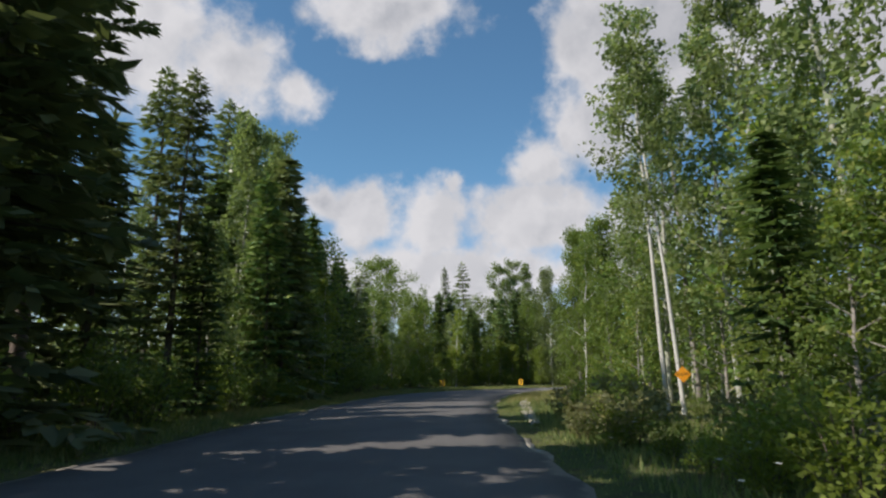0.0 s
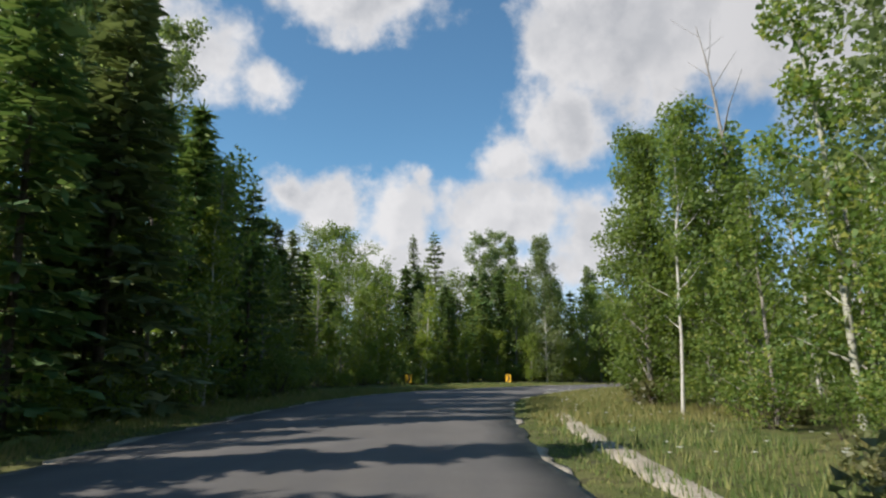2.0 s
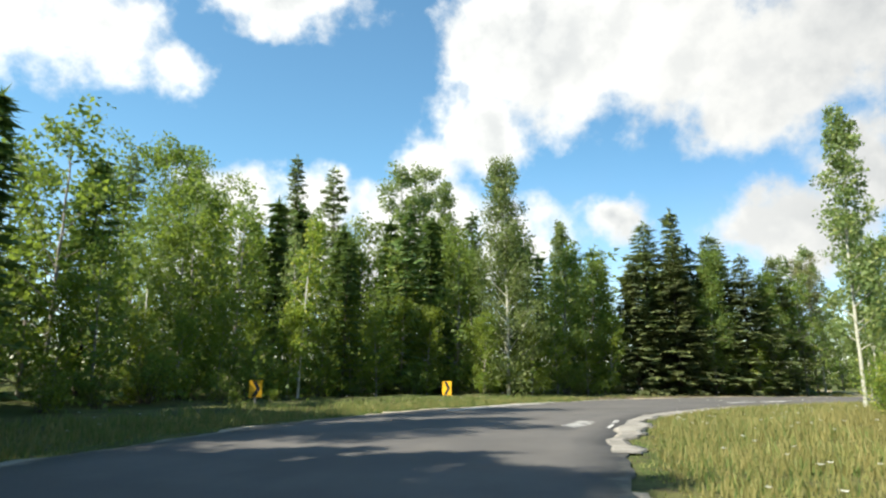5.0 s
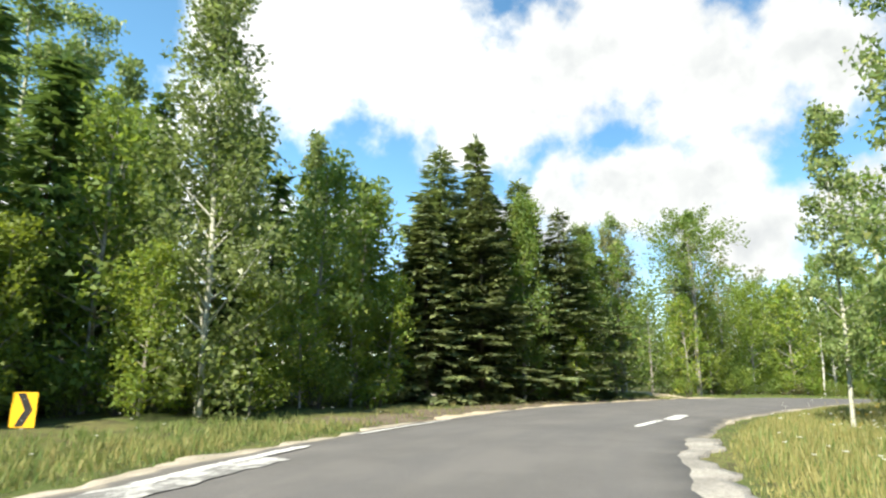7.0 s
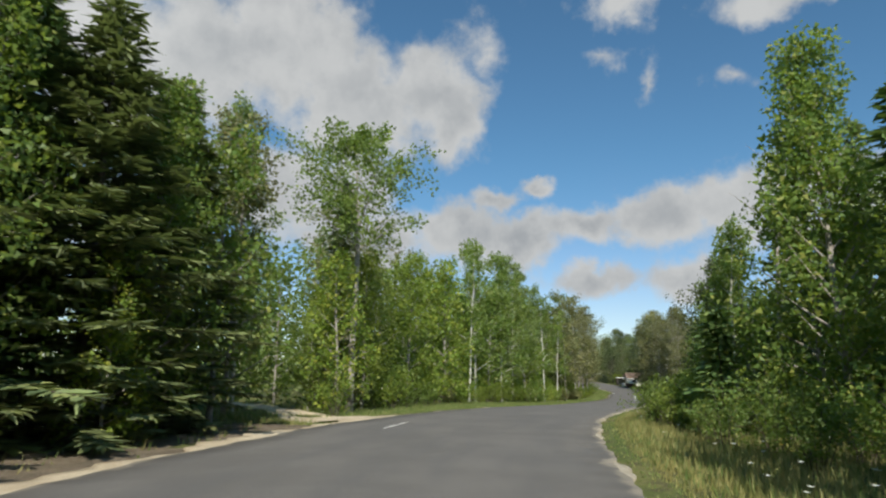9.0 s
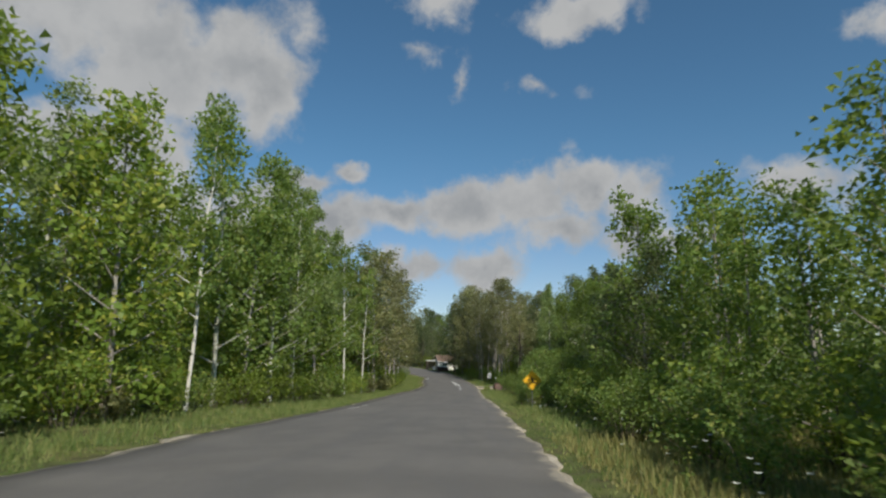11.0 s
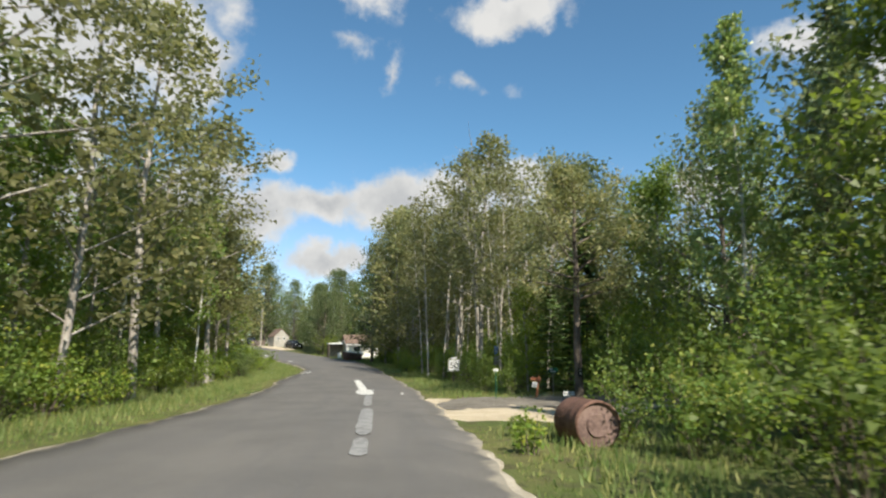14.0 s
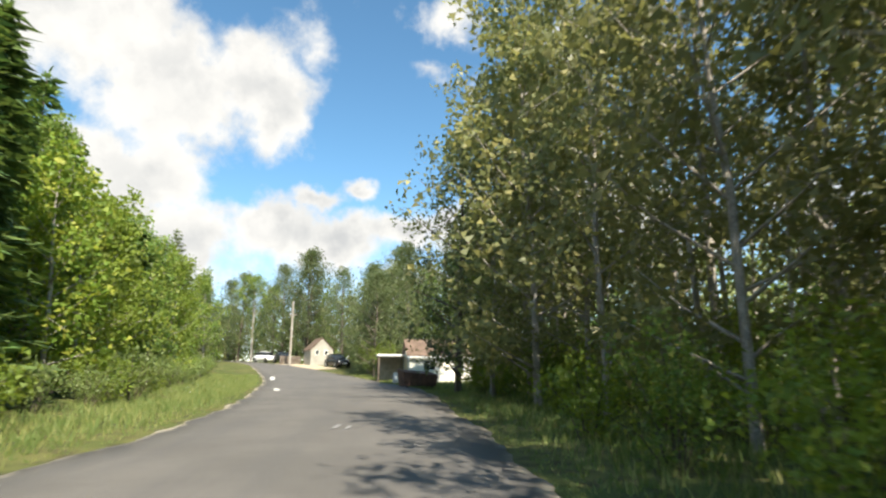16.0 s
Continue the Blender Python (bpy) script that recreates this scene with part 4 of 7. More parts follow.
# trees with a place of their own
LANDMARKS = [
    # first straight, on the side of the shade
    # trees up to y = 6 stand out of view, kept to shade the road
    ("spruce_b", -9, 6, 17), ("spruce_a", -9.6, 12, 16), ("pine", -10.4, 15, 18), ("pine", -9.8, 21.8, 13), ("spruce_c", -12.4, 17.6, 10.5), ("fir_a", -8.8, 22, 7), ("fir_a", -8.4, 29, 11), ("aspen_b", -9.4, 24.4, 7.5), ("spruce_b", -9, -12, 17), ("spruce_a", -9.6, -7, 16), ("spruce_b", -9.2, -2, 17), ("pine", -10.4, 2, 18),
    ("pine", -19, 39, 22.3), ("pine", -17.9, 46.7, 23.6), ("aspen_a", -15.6, 51, 23), ("spruce_b", -14.5, 42, 18), ("aspen_b", -12.5, 36, 17.5), ("spruce_a", -9, 34, 14), ("aspen_b", -10.4, 30.5, 14.6),
    ("aspen_b", -11.6, 40, 17), ("aspen_a", -14, 46.5, 20.5), ("birch_a", -9.6, 41, 12),
    ("aspen_b", -8.8, 44.5, 10.4), ("fir_b", -8, 46, 10.4), ("spruce_b", -9.6, 52, 10.2), ("spruce_b", -9.9, 60, 12), ("spruce_b", -8.2, 57, 10.6), ("pine", -11.2, 82.7, 15.6), ("green_b", -8, 49.4, 8.6), ("birch_b", -7.6, 39, 7.6), ("green_b", -8.6, 36.4, 9.2),
    # first straight, sunny side
    ("birch_tall", 7.73, 21.72, 15), ("birch_tall", 7.36, 19.26, 13), ("birch_a", 7.4, 32.7, 8.8), ("dense", 8, 36.4, 9.8), ("dense", 9.6, 35.4, 10.6), ("dense", 8.8, 39, 10.6), ("green_b", 11.2, 37.6, 10.4),
    ("dead", 11.9, 36, 14.5), ("dead", 10.2, 25, 13), ("aspen_a", 9.6, 17, 15), ("aspen_a", 9.2, 25.5, 14), ("aspen_b", 10.4, 22, 15.5), ("aspen_b", 8.2, 12, 13), ("aspen_c", 9, 28, 10),
    # outside of the bend
    ("birch_b", -2.9, 71, 9.4), ("birch_b", 1.3, 69.8, 8.8), ("fir_b", 3.4, 71.2, 8.2), ("birch_a", 0.7, 84.5, 13), ("spire", 0.4, 80, 15.4), ("pine", 3, 88, 17.6),
    ("round", -8.8, 86.5, 18), ("poplar", 12.8, 73.6, 14.2), ("aspen_a", 9.4, 85, 17.4), ("aspen_b", 12.6, 90, 17.6), ("fir_a", 6.8, 74, 10.6), ("aspen_a", 8.4, 83, 16.4, 1.4), ("green_b", 10.2, 75.2, 9.6), ("green_b", 15, 75.8, 9.6), ("green_a", 11.2, 73, 4.6), ("green_a", 14.2, 73.6, 4.2),
    ("green_a", 5.2, 72.2, 4.4), ("green_a", 8, 73.2, 5), ("green_a", 16.4, 75.2, 4.8), ("green_a", 18.8, 76.2, 5), ("green_a", 20.6, 76.7, 5.2), ("green_a", 2.4, 70.6, 3.8), ("bush_a", -1.5, 65.6, 1.3), ("weed", 0.5, 65.5, 0.7), ("weed", -0.9, 64.6, 0.6), ("green_a", -4.6, 64.6, 3.6), ("green_a", -2, 67.5, 4.6), ("green_a", 0.8, 69.6, 4.4), ("green_a", 3.8, 71.4, 5), ("green_a", 6.6, 73, 5.4), ("green_a", -6.4, 62.4, 4.4), ("green_a", -7.2, 58.6, 4.2), ("green_b", 4.6, 74.4, 8.6), ("green_b", -3.8, 68.6, 8), ("green_a", -0.6, 69, 3.8), ("green_a", -3.4, 66.4, 3.6), ("aspen_b", 19.6, 82, 12.4), ("fir_b", 21.5, 86, 12.6), ("green_b", 17.5, 77, 9.8), ("green_b", 20.2, 78.6, 9.4), ("spruce_n", 24.8, 79, 12, 1.4), ("spruce_b", 26.8, 78.6, 12.8), ("spruce_n", 25.8, 77.2, 10.2, 1.25), ("dense", 28.6, 77.4, 10), ("green_a", 31.2, 76.4, 4.2),
    ("spruce_n", 29.8, 79, 11.4, 1.45), ("fir_a", 28.2, 79.8, 10.6), ("spruce_a", 22.8, 77.2, 8.6, 1.2), ("spruce_n", 31.4, 77.4, 9.8, 1.35), ("dense", 33, 77.2, 8.6), ("spruce_n", 34.6, 78.6, 9.6, 1.3), ("pine", 33.6, 82.6, 11.8), ("aspen_a", 37.4, 81.4, 10.6), ("aspen_a", 39.6, 80, 11.2), ("tall_a", 38.2, 79.2, 10.2), ("green_b", 36.6, 78.4, 8.6), ("fir_b", 39.4, 82.6, 10.8),
    # after the bend
    ("round", 44.4, 78.1, 12.3), ("spruce_b", 46.9, 80.1, 10.5), ("tall_b", 54.9, 83.8, 13.3), ("green_a", 43.6, 78.2, 6.4), ("green_a", 47.3, 79, 7.1), ("green_a", 54.9, 80, 8.8), ("green_a", 60.9, 79.8, 9.7),
    ("birch_a", 65.5, 79.5, 12.3), ("aspen_c", 75.5, 79.5, 13.4), ("aspen_c", 70, 80.3, 13), ("birch_a", 80.8, 79.7, 12.6),
    ("aspen_b", 25.7, 62.6, 8.6), ("aspen_b", 22, 59.3, 11.8), ("aspen_c", 23.6, 60.2, 6), ("aspen_c", 29, 62.6, 7.4), ("dense", 37.8, 62.4, 9.6), ("green_b", 39.2, 62.6, 8.2), ("spruce_n", 40.6, 61, 8.6), ("dead", 41.6, 63.2, 9), ("fir_a", 36.2, 61.2, 7.6), ("aspen_c", 43.8, 64, 6.6), ("green_b", 45.4, 63.4, 6.6), ("fir_a", 42.6, 62.6, 7), ("young_fir", 39.4, 64.8, 3.2),
    # last straight
    ("aspen_a", 78.3, 80.6, 13.9), ("aspen_a", 83.9, 80.5, 14.5), ("aspen_a", 88.4, 80, 14.1), ("aspen_a", 92.7, 79.4, 13.2), ("green_b", 86.1, 79.6, 11.6), ("green_b", 80.4, 79.7, 10.9), ("green_b", 73.1, 80.1, 10.6), ("birch_a", 90.7, 78.4, 12.5), ("tall_a", 99.4, 77.3, 13.4, 1.5), ("tall_b", 106.1, 77, 12.4, 1.2), ("tall_c", 110.8, 77.2, 13.2, 1.3), ("aspen_a", 103, 78.2, 13.6, 1.2), ("birch_a", 96.4, 77.9, 10.8),
    ("tall_b", 121, 78.4, 12.2, 1.2), ("tall_a", 127.1, 77.7, 9, 1.5), ("tall_b", 132, 78.2, 9, 1.5), ("aspen_a", 124.2, 80, 9), ("birch_a", 122.4, 77.3, 9), ("tall_b", 115, 77, 13.4, 1.3), ("green_b", 66.4, 62.8, 8.4), ("bush_a", 75.2, 66.5, 1.2), ("bush_e", 76.6, 65.9, 1.7), ("bush_a", 78.2, 65.4, 1.9), ("bush_e", 74.4, 65.2, 1.7), ("bush_a", 80.0, 65.4, 1.8), ("green_a", 118.4, 63.3, 4.4), ("bush_e", 102.9, 64.7, 1.7), ("bush_a", 104.7, 65.0, 1.4), ("weed", 103.4, 66.9, 0.6), ("weed", 105.2, 66.6, 0.5),
    ("dense", 77.3, 62.2, 6.6), ("green_b", 83.3, 61.6, 7.5), ("aspen_b", 81.1, 60.2, 8.2), ("shade", 86.3, 58.9, 8.6), ("aspen_b", 92.2, 59.1, 9.1), ("spruce_b", 103.3, 54.7, 12.5), ("aspen_b", 100.7, 61.1, 9.8), ("shade", 96.4, 57.3, 10.2), ("spruce_b", 111.7, 54.4, 13.4), ("aspen_b", 108, 60.3, 10), ("green_b", 103.9, 59.7, 9.5), ("shade", 105.5, 57.5, 11.6),
    ("oak", 114.8, 62.4, 8.2), ("bush_e", 111.1, 62.2, 2.5), ("bush_e", 107.7, 61.9, 2.7), ("bush_c", 113.2, 60.5, 3.2), ("shade", 113.3, 57.9, 10), ("bush_e", 123.4, 58.2, 2.7), ("bush_c", 126.4, 60.1, 3.2), ("bush_e", 122.7, 55.6, 2.7), ("bush_c", 128.6, 58.3, 3.4), ("bush_e", 117.7, 53.5, 2.5), ("bush_a", 115, 52.6, 2.7), ("bush_e", 120.4, 51.8, 3), ("pole_tree", 124.9, 56.6, 10.5), ("pole_tree", 123.4, 63.4, 10.5), ("dead", 129.7, 63.4, 14), ("dead", 132, 64.6, 12.6), ("pole_bare", 131, 65.4, 12), ("pole_bare", 134.6, 66, 12.6), ("pole_tree", 137.2, 66.2, 12.4), ("bush_b", 138.4, 67, 1.4), ("bush_a", 141.6, 67.2, 1.8), ("bush_b", 145, 67.6, 1.5), ("dead", 138.9, 61, 12.8), ("tall_b", 133.4, 64.1, 14.8), ("tall_a", 141.9, 62.7, 13.3), ("tall_b", 148.7, 63.7, 14.3), ("tall_b", 158.8, 67.1, 16.4), ("shade", 164.6, 70.1, 13.9), ("tall_b", 135.5, 57.3, 13.1), ("wall_tree", 139.2, 57.6, 12), ("wall_tree", 142.6, 58.3, 13.5), ("wall_tree", 149, 59.6, 14.1), ("wall_tree", 158.1, 66.7, 16.1), ("wall_tree", 153.4, 65.9, 14.5),
    ("dense", 149.4, 85, 10.9), ("dense", 143.9, 86, 11.7), ("fir_b", 152.4, 85.6, 12.5), ("dense", 155.1, 85.5, 10.4), ("green_a", 158.8, 86.7, 9.3), ("green_a", 164.2, 88.4, 8.8), ("dense", 157.5, 89, 11.3), ("fir_a", 161.9, 89.4, 12.6), ("fir_b", 170, 92.4, 11.5), ("pine", 187.5, 96.1, 13.1), ("fir_b", 182.1, 95.8, 11.7), ("dense", 177.7, 94.4, 11.1), ("birch_a", 173.4, 94.1, 9.7), ("fir_b", 156.5, 87, 13.1),
    ("tall_b", 128.5, 63.6, 14.2, 1.15), ("wall_tree", 143.4, 65.4, 12.4, 1.05), ("wall_tree", 149.6, 66.2, 13.2, 1.05), ("tall_b", 125.4, 77.5, 13.2, 1.25), ("fir_a", 117.4, 62.6, 4.6), ("fir_a", 119.0, 61.4, 5.6), ("cedar", 120.2, 60.2, 7.4), ("bush_e", 116.8, 64.3, 1.5), ("bush_a", 118.6, 65.0, 1.3), ("bush_e", 119.6, 63.4, 2.2), ("bush_e", 121.4, 62.8, 2.6), ("bush_e", 116.4, 61.2, 2.2), ("bush_a", 115.6, 60.0, 2.4), ("bush_a", 122.8, 64.4, 1.6), ("green_b", 116.8, 58.2, 9.0), ("green_b", 120.0, 57.2, 9.6), ("shade", 108.6, 57.0, 9), ("shade", 122.8, 59.2, 11), ("pole_tree", 117.6, 60.4, 9), ("pole_bare", 118.8, 62.4, 10), ("pole_tree", 120.6, 61.6, 10.5), ("pole_bare", 116.2, 57.6, 9), ("pole_tree", 123.6, 63.4, 11), ("pole_bare", 122.2, 63.0, 10.4), ("wall_tree", 154, 67.4, 15.6, 1.1), ("wall_tree", 160, 68.6, 15), ("shade", 190, 76.6, 10), ("shade", 196, 79.4, 11.2), ("shade", 203, 80.6, 11.4), ("shade", 212, 85.4, 12.4), ("shade", 221, 92.4, 16.6), ("shade", 227, 97.6, 15), ("shade", 226, 110, 13.4), ("shade", 218, 113, 13.2), ("green_c", 211, 106.5, 11.4), ("shade", 234, 107, 15), ("shade", 241, 112, 14.6), ("green_c", 205, 104, 11), ("green_c", 199, 102.5, 11), ("shade", 224.1, 93.1, 16.1), ("shade", 213.9, 74.5, 12.6), ("round", 234.2, 104.9, 14.5), ("shade", 176.4, 65.4, 12.6), ("shade", 170.6, 68.0, 5.4, 1.1), ("shade", 187, 77.6, 9.4, 1.1), ("shade", 193.4, 78.6, 9.6, 1.1), ("bush_c", 190, 78.4, 3.2), ("bush_c", 184.6, 76.4, 3), ("wall_tree", 161.6, 66.4, 13.9, 1.1), ("dense", 167.6, 68.7, 10.3, 1.4), ("green_b", 230.8, 117.6, 11.9), ("green_b", 237.6, 115.9, 12.6), ("shade", 244.3, 118.4, 14.2), ("green_b", 235, 124.3, 12.6), ("shade", 252.8, 121.8, 15), ("shade", 188.6, 70.3, 13.3), ("shade", 205.5, 77.9, 14.2), ("green_b", 234.2, 118.4, 17.4), ("shade", 197, 75.5, 13.3), ("green_b", 215.6, 104.9, 12.6),
]
for kind, x, y, h, *broad in LANDMARKS:
    plant(kind, x, y, h, wide=broad[0] if broad else 1.0)

# the forest edge, stretch by stretch: line, tallest heights along it in front and behind, set-backs of the rows with their spacing, kinds and heights
CONIFER_DARK = {"spruce_c": 3, "spruce_d": 4, "spruce_b": 1, "fir_c": 3, "aspen_d": 3, "green_c": 1.5}
MIXED = {"fir_c": 4, "spruce_d": 3, "green_c": 5, "birch_a": 0.6, "aspen_d": 2.5, "fir_b": 0.6}
SPRUCES = {"spruce_c": 5, "spruce_d": 2, "fir_c": 1, "spruce_a": 1}
LEAFY = {"aspen_d": 4, "green_c": 5, "birch_a": 0.7, "tall_c": 1.5}
CROWDED = {"tall_c": 4, "pole_tree": 4, "pole_bare": 3, "green_c": 1.0}
SCRUB = {"bush_a": 3, "bush_b": 2, "bush_c": 1, "bush_e": 2}
LOW = {"bush_b": 3, "bush_d": 3, "weed": 3}
STRETCHES = [
    ([(-8.7, 8), (-7.8, 30), (-7.2, 42), (-6.4, 52), (-5.2, 60)], [14, 13, 7, 8, 12, 12, 10.5, 10, 11.5], [15, 14, 9, 10.5, 15, 16, 15, 14, 12], [(0.3, 2.6, SCRUB, 1.0, 2.6), (2.2, 2.4, CONIFER_DARK, 8, 15), (5.0, 3.2, CONIFER_DARK, 11, 16), (8.5, 3.6, CONIFER_DARK, 7, 9)]),
    ([(-5, 61), (-2, 66.6), (2, 69.6), (6, 72), (11, 74), (16, 74.6), (20, 77)], [11, 10, 11.5, 11.5, 11, 12.5, 12.5, 10.4, 10.2], [12.5, 13, 13.6, 13, 13.6, 13.4, 14, 14, 11], [(0.3, 1.9, SCRUB, 1.0, 2.4), (1.4, 1.8, MIXED, 4, 7.5), (3.8, 2.2, MIXED, 8, 12), (7, 2.3, MIXED, 10.5, 14), (11, 2.7, MIXED, 12, 14.5), (15, 3.2, MIXED, 11.5, 13.5)]),
    ([(19, 75.6), (24, 77.2), (31, 78.4), (37, 80)], [9.5, 9.5, 9.4, 11, 11, 11, 11, 10.5, 10], [11, 11, 11.4, 11.6, 12, 12, 12, 12, 11], [(0.2, 1.8, LOW, 0.6, 1.2), (1.8, 2.4, {"green_c": 3, "birch_b": 1, "fir_c": 2, "spruce_d": 2}, 4, 8), (3.6, 2.6, {"spruce_d": 3, "green_c": 3, "aspen_d": 1}, 7.5, 10.5), (6.6, 3.2, SPRUCES, 9, 12)]),
    ([(42, 78), (54.9, 79.8), (68.5, 79.9), (80.8, 79.4), (89.8, 78.7)], [6.5, 6.5, 8.6, 10.3, 11.0, 12.3, 12.6, 12.3, 12.6], [8.0, 8.5, 11.3, 14.0, 14.1, 14.6, 14.3, 14.0, 13.7], [(-0.4, 2.6, {"bush_b": 3, "bush_a": 2, "bush_d": 1}, 1.1, 2.0), (0.9, 2.5, SCRUB, 1.8, 3.0), (2.3, 2.4, {"green_a": 3, "green_b": 2, "birch_b": 0.7, "green_c": 4, "aspen_d": 1}, 8.2, 13.3), (6.7, 3.7, LEAFY, 10.4, 14.8)]),
    ([(89.8, 78.7), (102.3, 77.6), (121.7, 77.2), (130, 78.4)], [12.5, 13, 13.4, 12.4, 12.4, 13, 12.8, 9.6, 8.6], [13, 13.5, 13.5, 12.6, 12.6, 13, 12.8, 9.6, 9], [(-0.4, 2.6, {"bush_b": 3, "bush_a": 2, "bush_d": 1}, 1.1, 2.0), (0.9, 2.5, SCRUB, 1.8, 3.0), (2.3, 2.2, {"birch_a": 0.4, "green_c": 4, "green_b": 2, "tall_c": 2, "aspen_d": 2}, 8.6, 13.2), (7, 3.9, LEAFY, 10.4, 13.8)]),
    ([(127, 78.0), (138, 78.4), (147, 79.4), (156.5, 82.2), (168.3, 86), (180.1, 90.0), (197, 97.5)], [9.9, 10.9, 11.1, 11.3, 12.0, 12.1, 12.6, 13.4, 14.1], [11.4, 13.3, 13.9, 14.0, 14.2, 14.3, 14.7, 15.5, 15.7], [(0, 2.7, {"bush_f": 5, "bush_b": 2}, 1.2, 2.0), (2.9, 2.2, {"fir_c": 2, "green_c": 3, "fir_a": 1, "green_a": 4}, 6.6, 11.0), (7, 3, {"fir_c": 3, "spruce_d": 3, "green_c": 2}, 10.3, 14)]),
    ([(5.2, 8), (5.2, 14), (5.8, 22), (7.0, 29), (7.8, 38), (10.5, 44)], [6.5, 6.5, 6.5, 6.5, 6.5, 7, 8, 8.5, 8], [11, 11, 11, 11, 11, 11, 11, 10, 10], [(0.7, 1.6, {"bush_a": 3, "bush_e": 3, "bush_d": 1}, 0.8, 1.6), (1.6, 1.8, {"green_b": 2, "birch_b": 1, "green_c": 3, "fir_c": 1}, 3.5, 6.5), (4.6, 2.6, LEAFY, 7, 11), (8.5, 5.0, LEAFY, 9, 13)]),
    ([(3.5, 6.5), (3.5, 12), (4.1, 18), (4.7, 22.5)], [2] * 9, [2] * 9, [(0.0, 0.9, {"weed": 3, "bush_b": 2, "bush_d": 2}, 0.6, 1.1), (0.9, 1.1, {"bush_b": 3, "bush_a": 2, "bush_d": 2}, 0.9, 1.5)]),
    ([(12, 46), (16.5, 53.5), (20.5, 57.5), (25, 60.8), (30, 62.4)], [5.5, 5.5, 5.5, 5.5, 5.5, 5.5, 5.5, 5.5, 5.5], [8, 8, 8, 8, 8, 8, 8, 8, 8], [(0.5, 2.2, SCRUB, 0.8, 1.8), (2.6, 2.4, {"green_c": 2, "birch_b": 2, "fir_c": 1, "young_fir": 1}, 3.0, 5.5), (7, 6.5, LEAFY, 5, 8)]),
    ([(30, 63.2), (36, 64.8), (44, 66.6), (57.2, 66.3), (67, 65.5), (75, 64.8)], [7.0, 7.0, 7.0, 6.4, 7.0, 7.2, 7.1, 6.6, 6.1], [9.0, 9.0, 9.0, 8.6, 8.3, 10.3, 9.8, 8.3, 7.1], [(0, 1.8, SCRUB, 1, 1.6), (1.3, 2.0, SCRUB, 1.4, 2.1), (2.9, 1.8, {"shade": 3, "green_c": 3, "fir_c": 1, "spruce_d": 0.5}, 4.4, 7.0), (6.7, 2.7, MIXED, 5.8, 8.3)]),
    ([(74.6, 64.6), (86.9, 65.5), (95.8, 65.3), (104.5, 64.0)], [6.0, 7.1, 7.5, 7.3, 7.1, 7.8, 8.5, 9.5, 9.8], [7.3, 7.7, 8.6, 9.1, 9.4, 10.0, 11.5, 12.5, 13.0], [(0.7, 2.2, {"bush_e": 2, "bush_a": 2}, 1.3, 2.1), (2.1, 2.2, {"bush_g": 1}, 2.6, 3.5), (4.7, 2.6, {"dense": 3, "aspen_c": 2, "shade": 1}, 5.1, 7.1), (10.2, 4.2, {"green_c": 2, "aspen_d": 2, "spruce_c": 0.6}, 6.8, 9.1)]),
    ([(122.6, 63.9), (130.8, 65.1), (144.6, 65.2), (156.5, 67.7), (164.9, 69.4)], [10.7, 11.3, 11.9, 12.3, 12.7, 13.4, 13.7, 14.7, 15.8], [11.6, 12.2, 12.5, 13.0, 13.4, 14.2, 15.4, 15.8, 16.3], [(0.3, 2.2, SCRUB, 1, 2), (1.9, 2.2, SCRUB, 1.6, 2.6), (1.3, 1.2, {"pole_tree": 4, "pole_bare": 6, "tall_c": 2}, 10.2, 15.1), (3.2, 3.4, SCRUB, 2.1, 3.2), (4.7, 2.4, {"tall_c": 2, "pole_tree": 5, "pole_bare": 4}, 12.3, 17.5), (8.8, 3.6, {"tall_c": 3, "pole_tree": 3, "green_c": 1}, 11.6, 17.5)]),
    ([(107, 56.5), (111.7, 51.9), (118.4, 52.7), (125.3, 55)], [9.6, 9.8, 10.1, 10.5, 10.8, 11.0, 11.2, 11.4, 11.6], [11.4, 11.5, 11.9, 12.3, 12.7, 13.0, 13.2, 13.5, 13.6], [(2.9, 3, {"green_c": 2, "tall_c": 2, "pole_tree": 2}, 7.6, 11.3), (8.8, 4.5, CROWDED, 11.3, 13.8)]),
    ([(180.1, 64.4), (197, 71.1), (213.9, 81.3), (237.6, 104.9), (264.6, 132)], [12.6, 12.6, 12.2, 11.4, 14.2, 14.2, 14.2, 14.2, 14.2], [15.8, 15.8, 14.2, 13.0, 13.0, 15.0, 15.0, 15.0, 15.0], [(2.9, 4.5, {"shade": 2, "green_c": 3}, 9.5, 14.2), (11.7, 10.5, {"green_c": 2, "tall_c": 2}, 12.6, 17.4)]),
]


def along(line, step, jitter):
    """Places along a line, about step apart, with the way to its left."""
    line = np.array(line, float)
    seg = np.hypot(*np.diff(line, axis=0).T)
    total = np.r_[0, np.cumsum(seg)]
    s = np.arange(step * plant_rng.uniform(0.2, 0.8), total[-1], step)
    s = np.clip(s + plant_rng.normal(0, jitter * step, len(s)), 0, total[-1])
    p = np.column_stack([np.interp(s, total, line[:, i]) for i in range(2)])
    k = np.clip(np.searchsorted(total, s) - 1, 0, len(seg) - 1)
    way = np.diff(line, axis=0)[k] / seg[k][:, None]
    return p, np.column_stack([-way[:, 1], way[:, 0]])


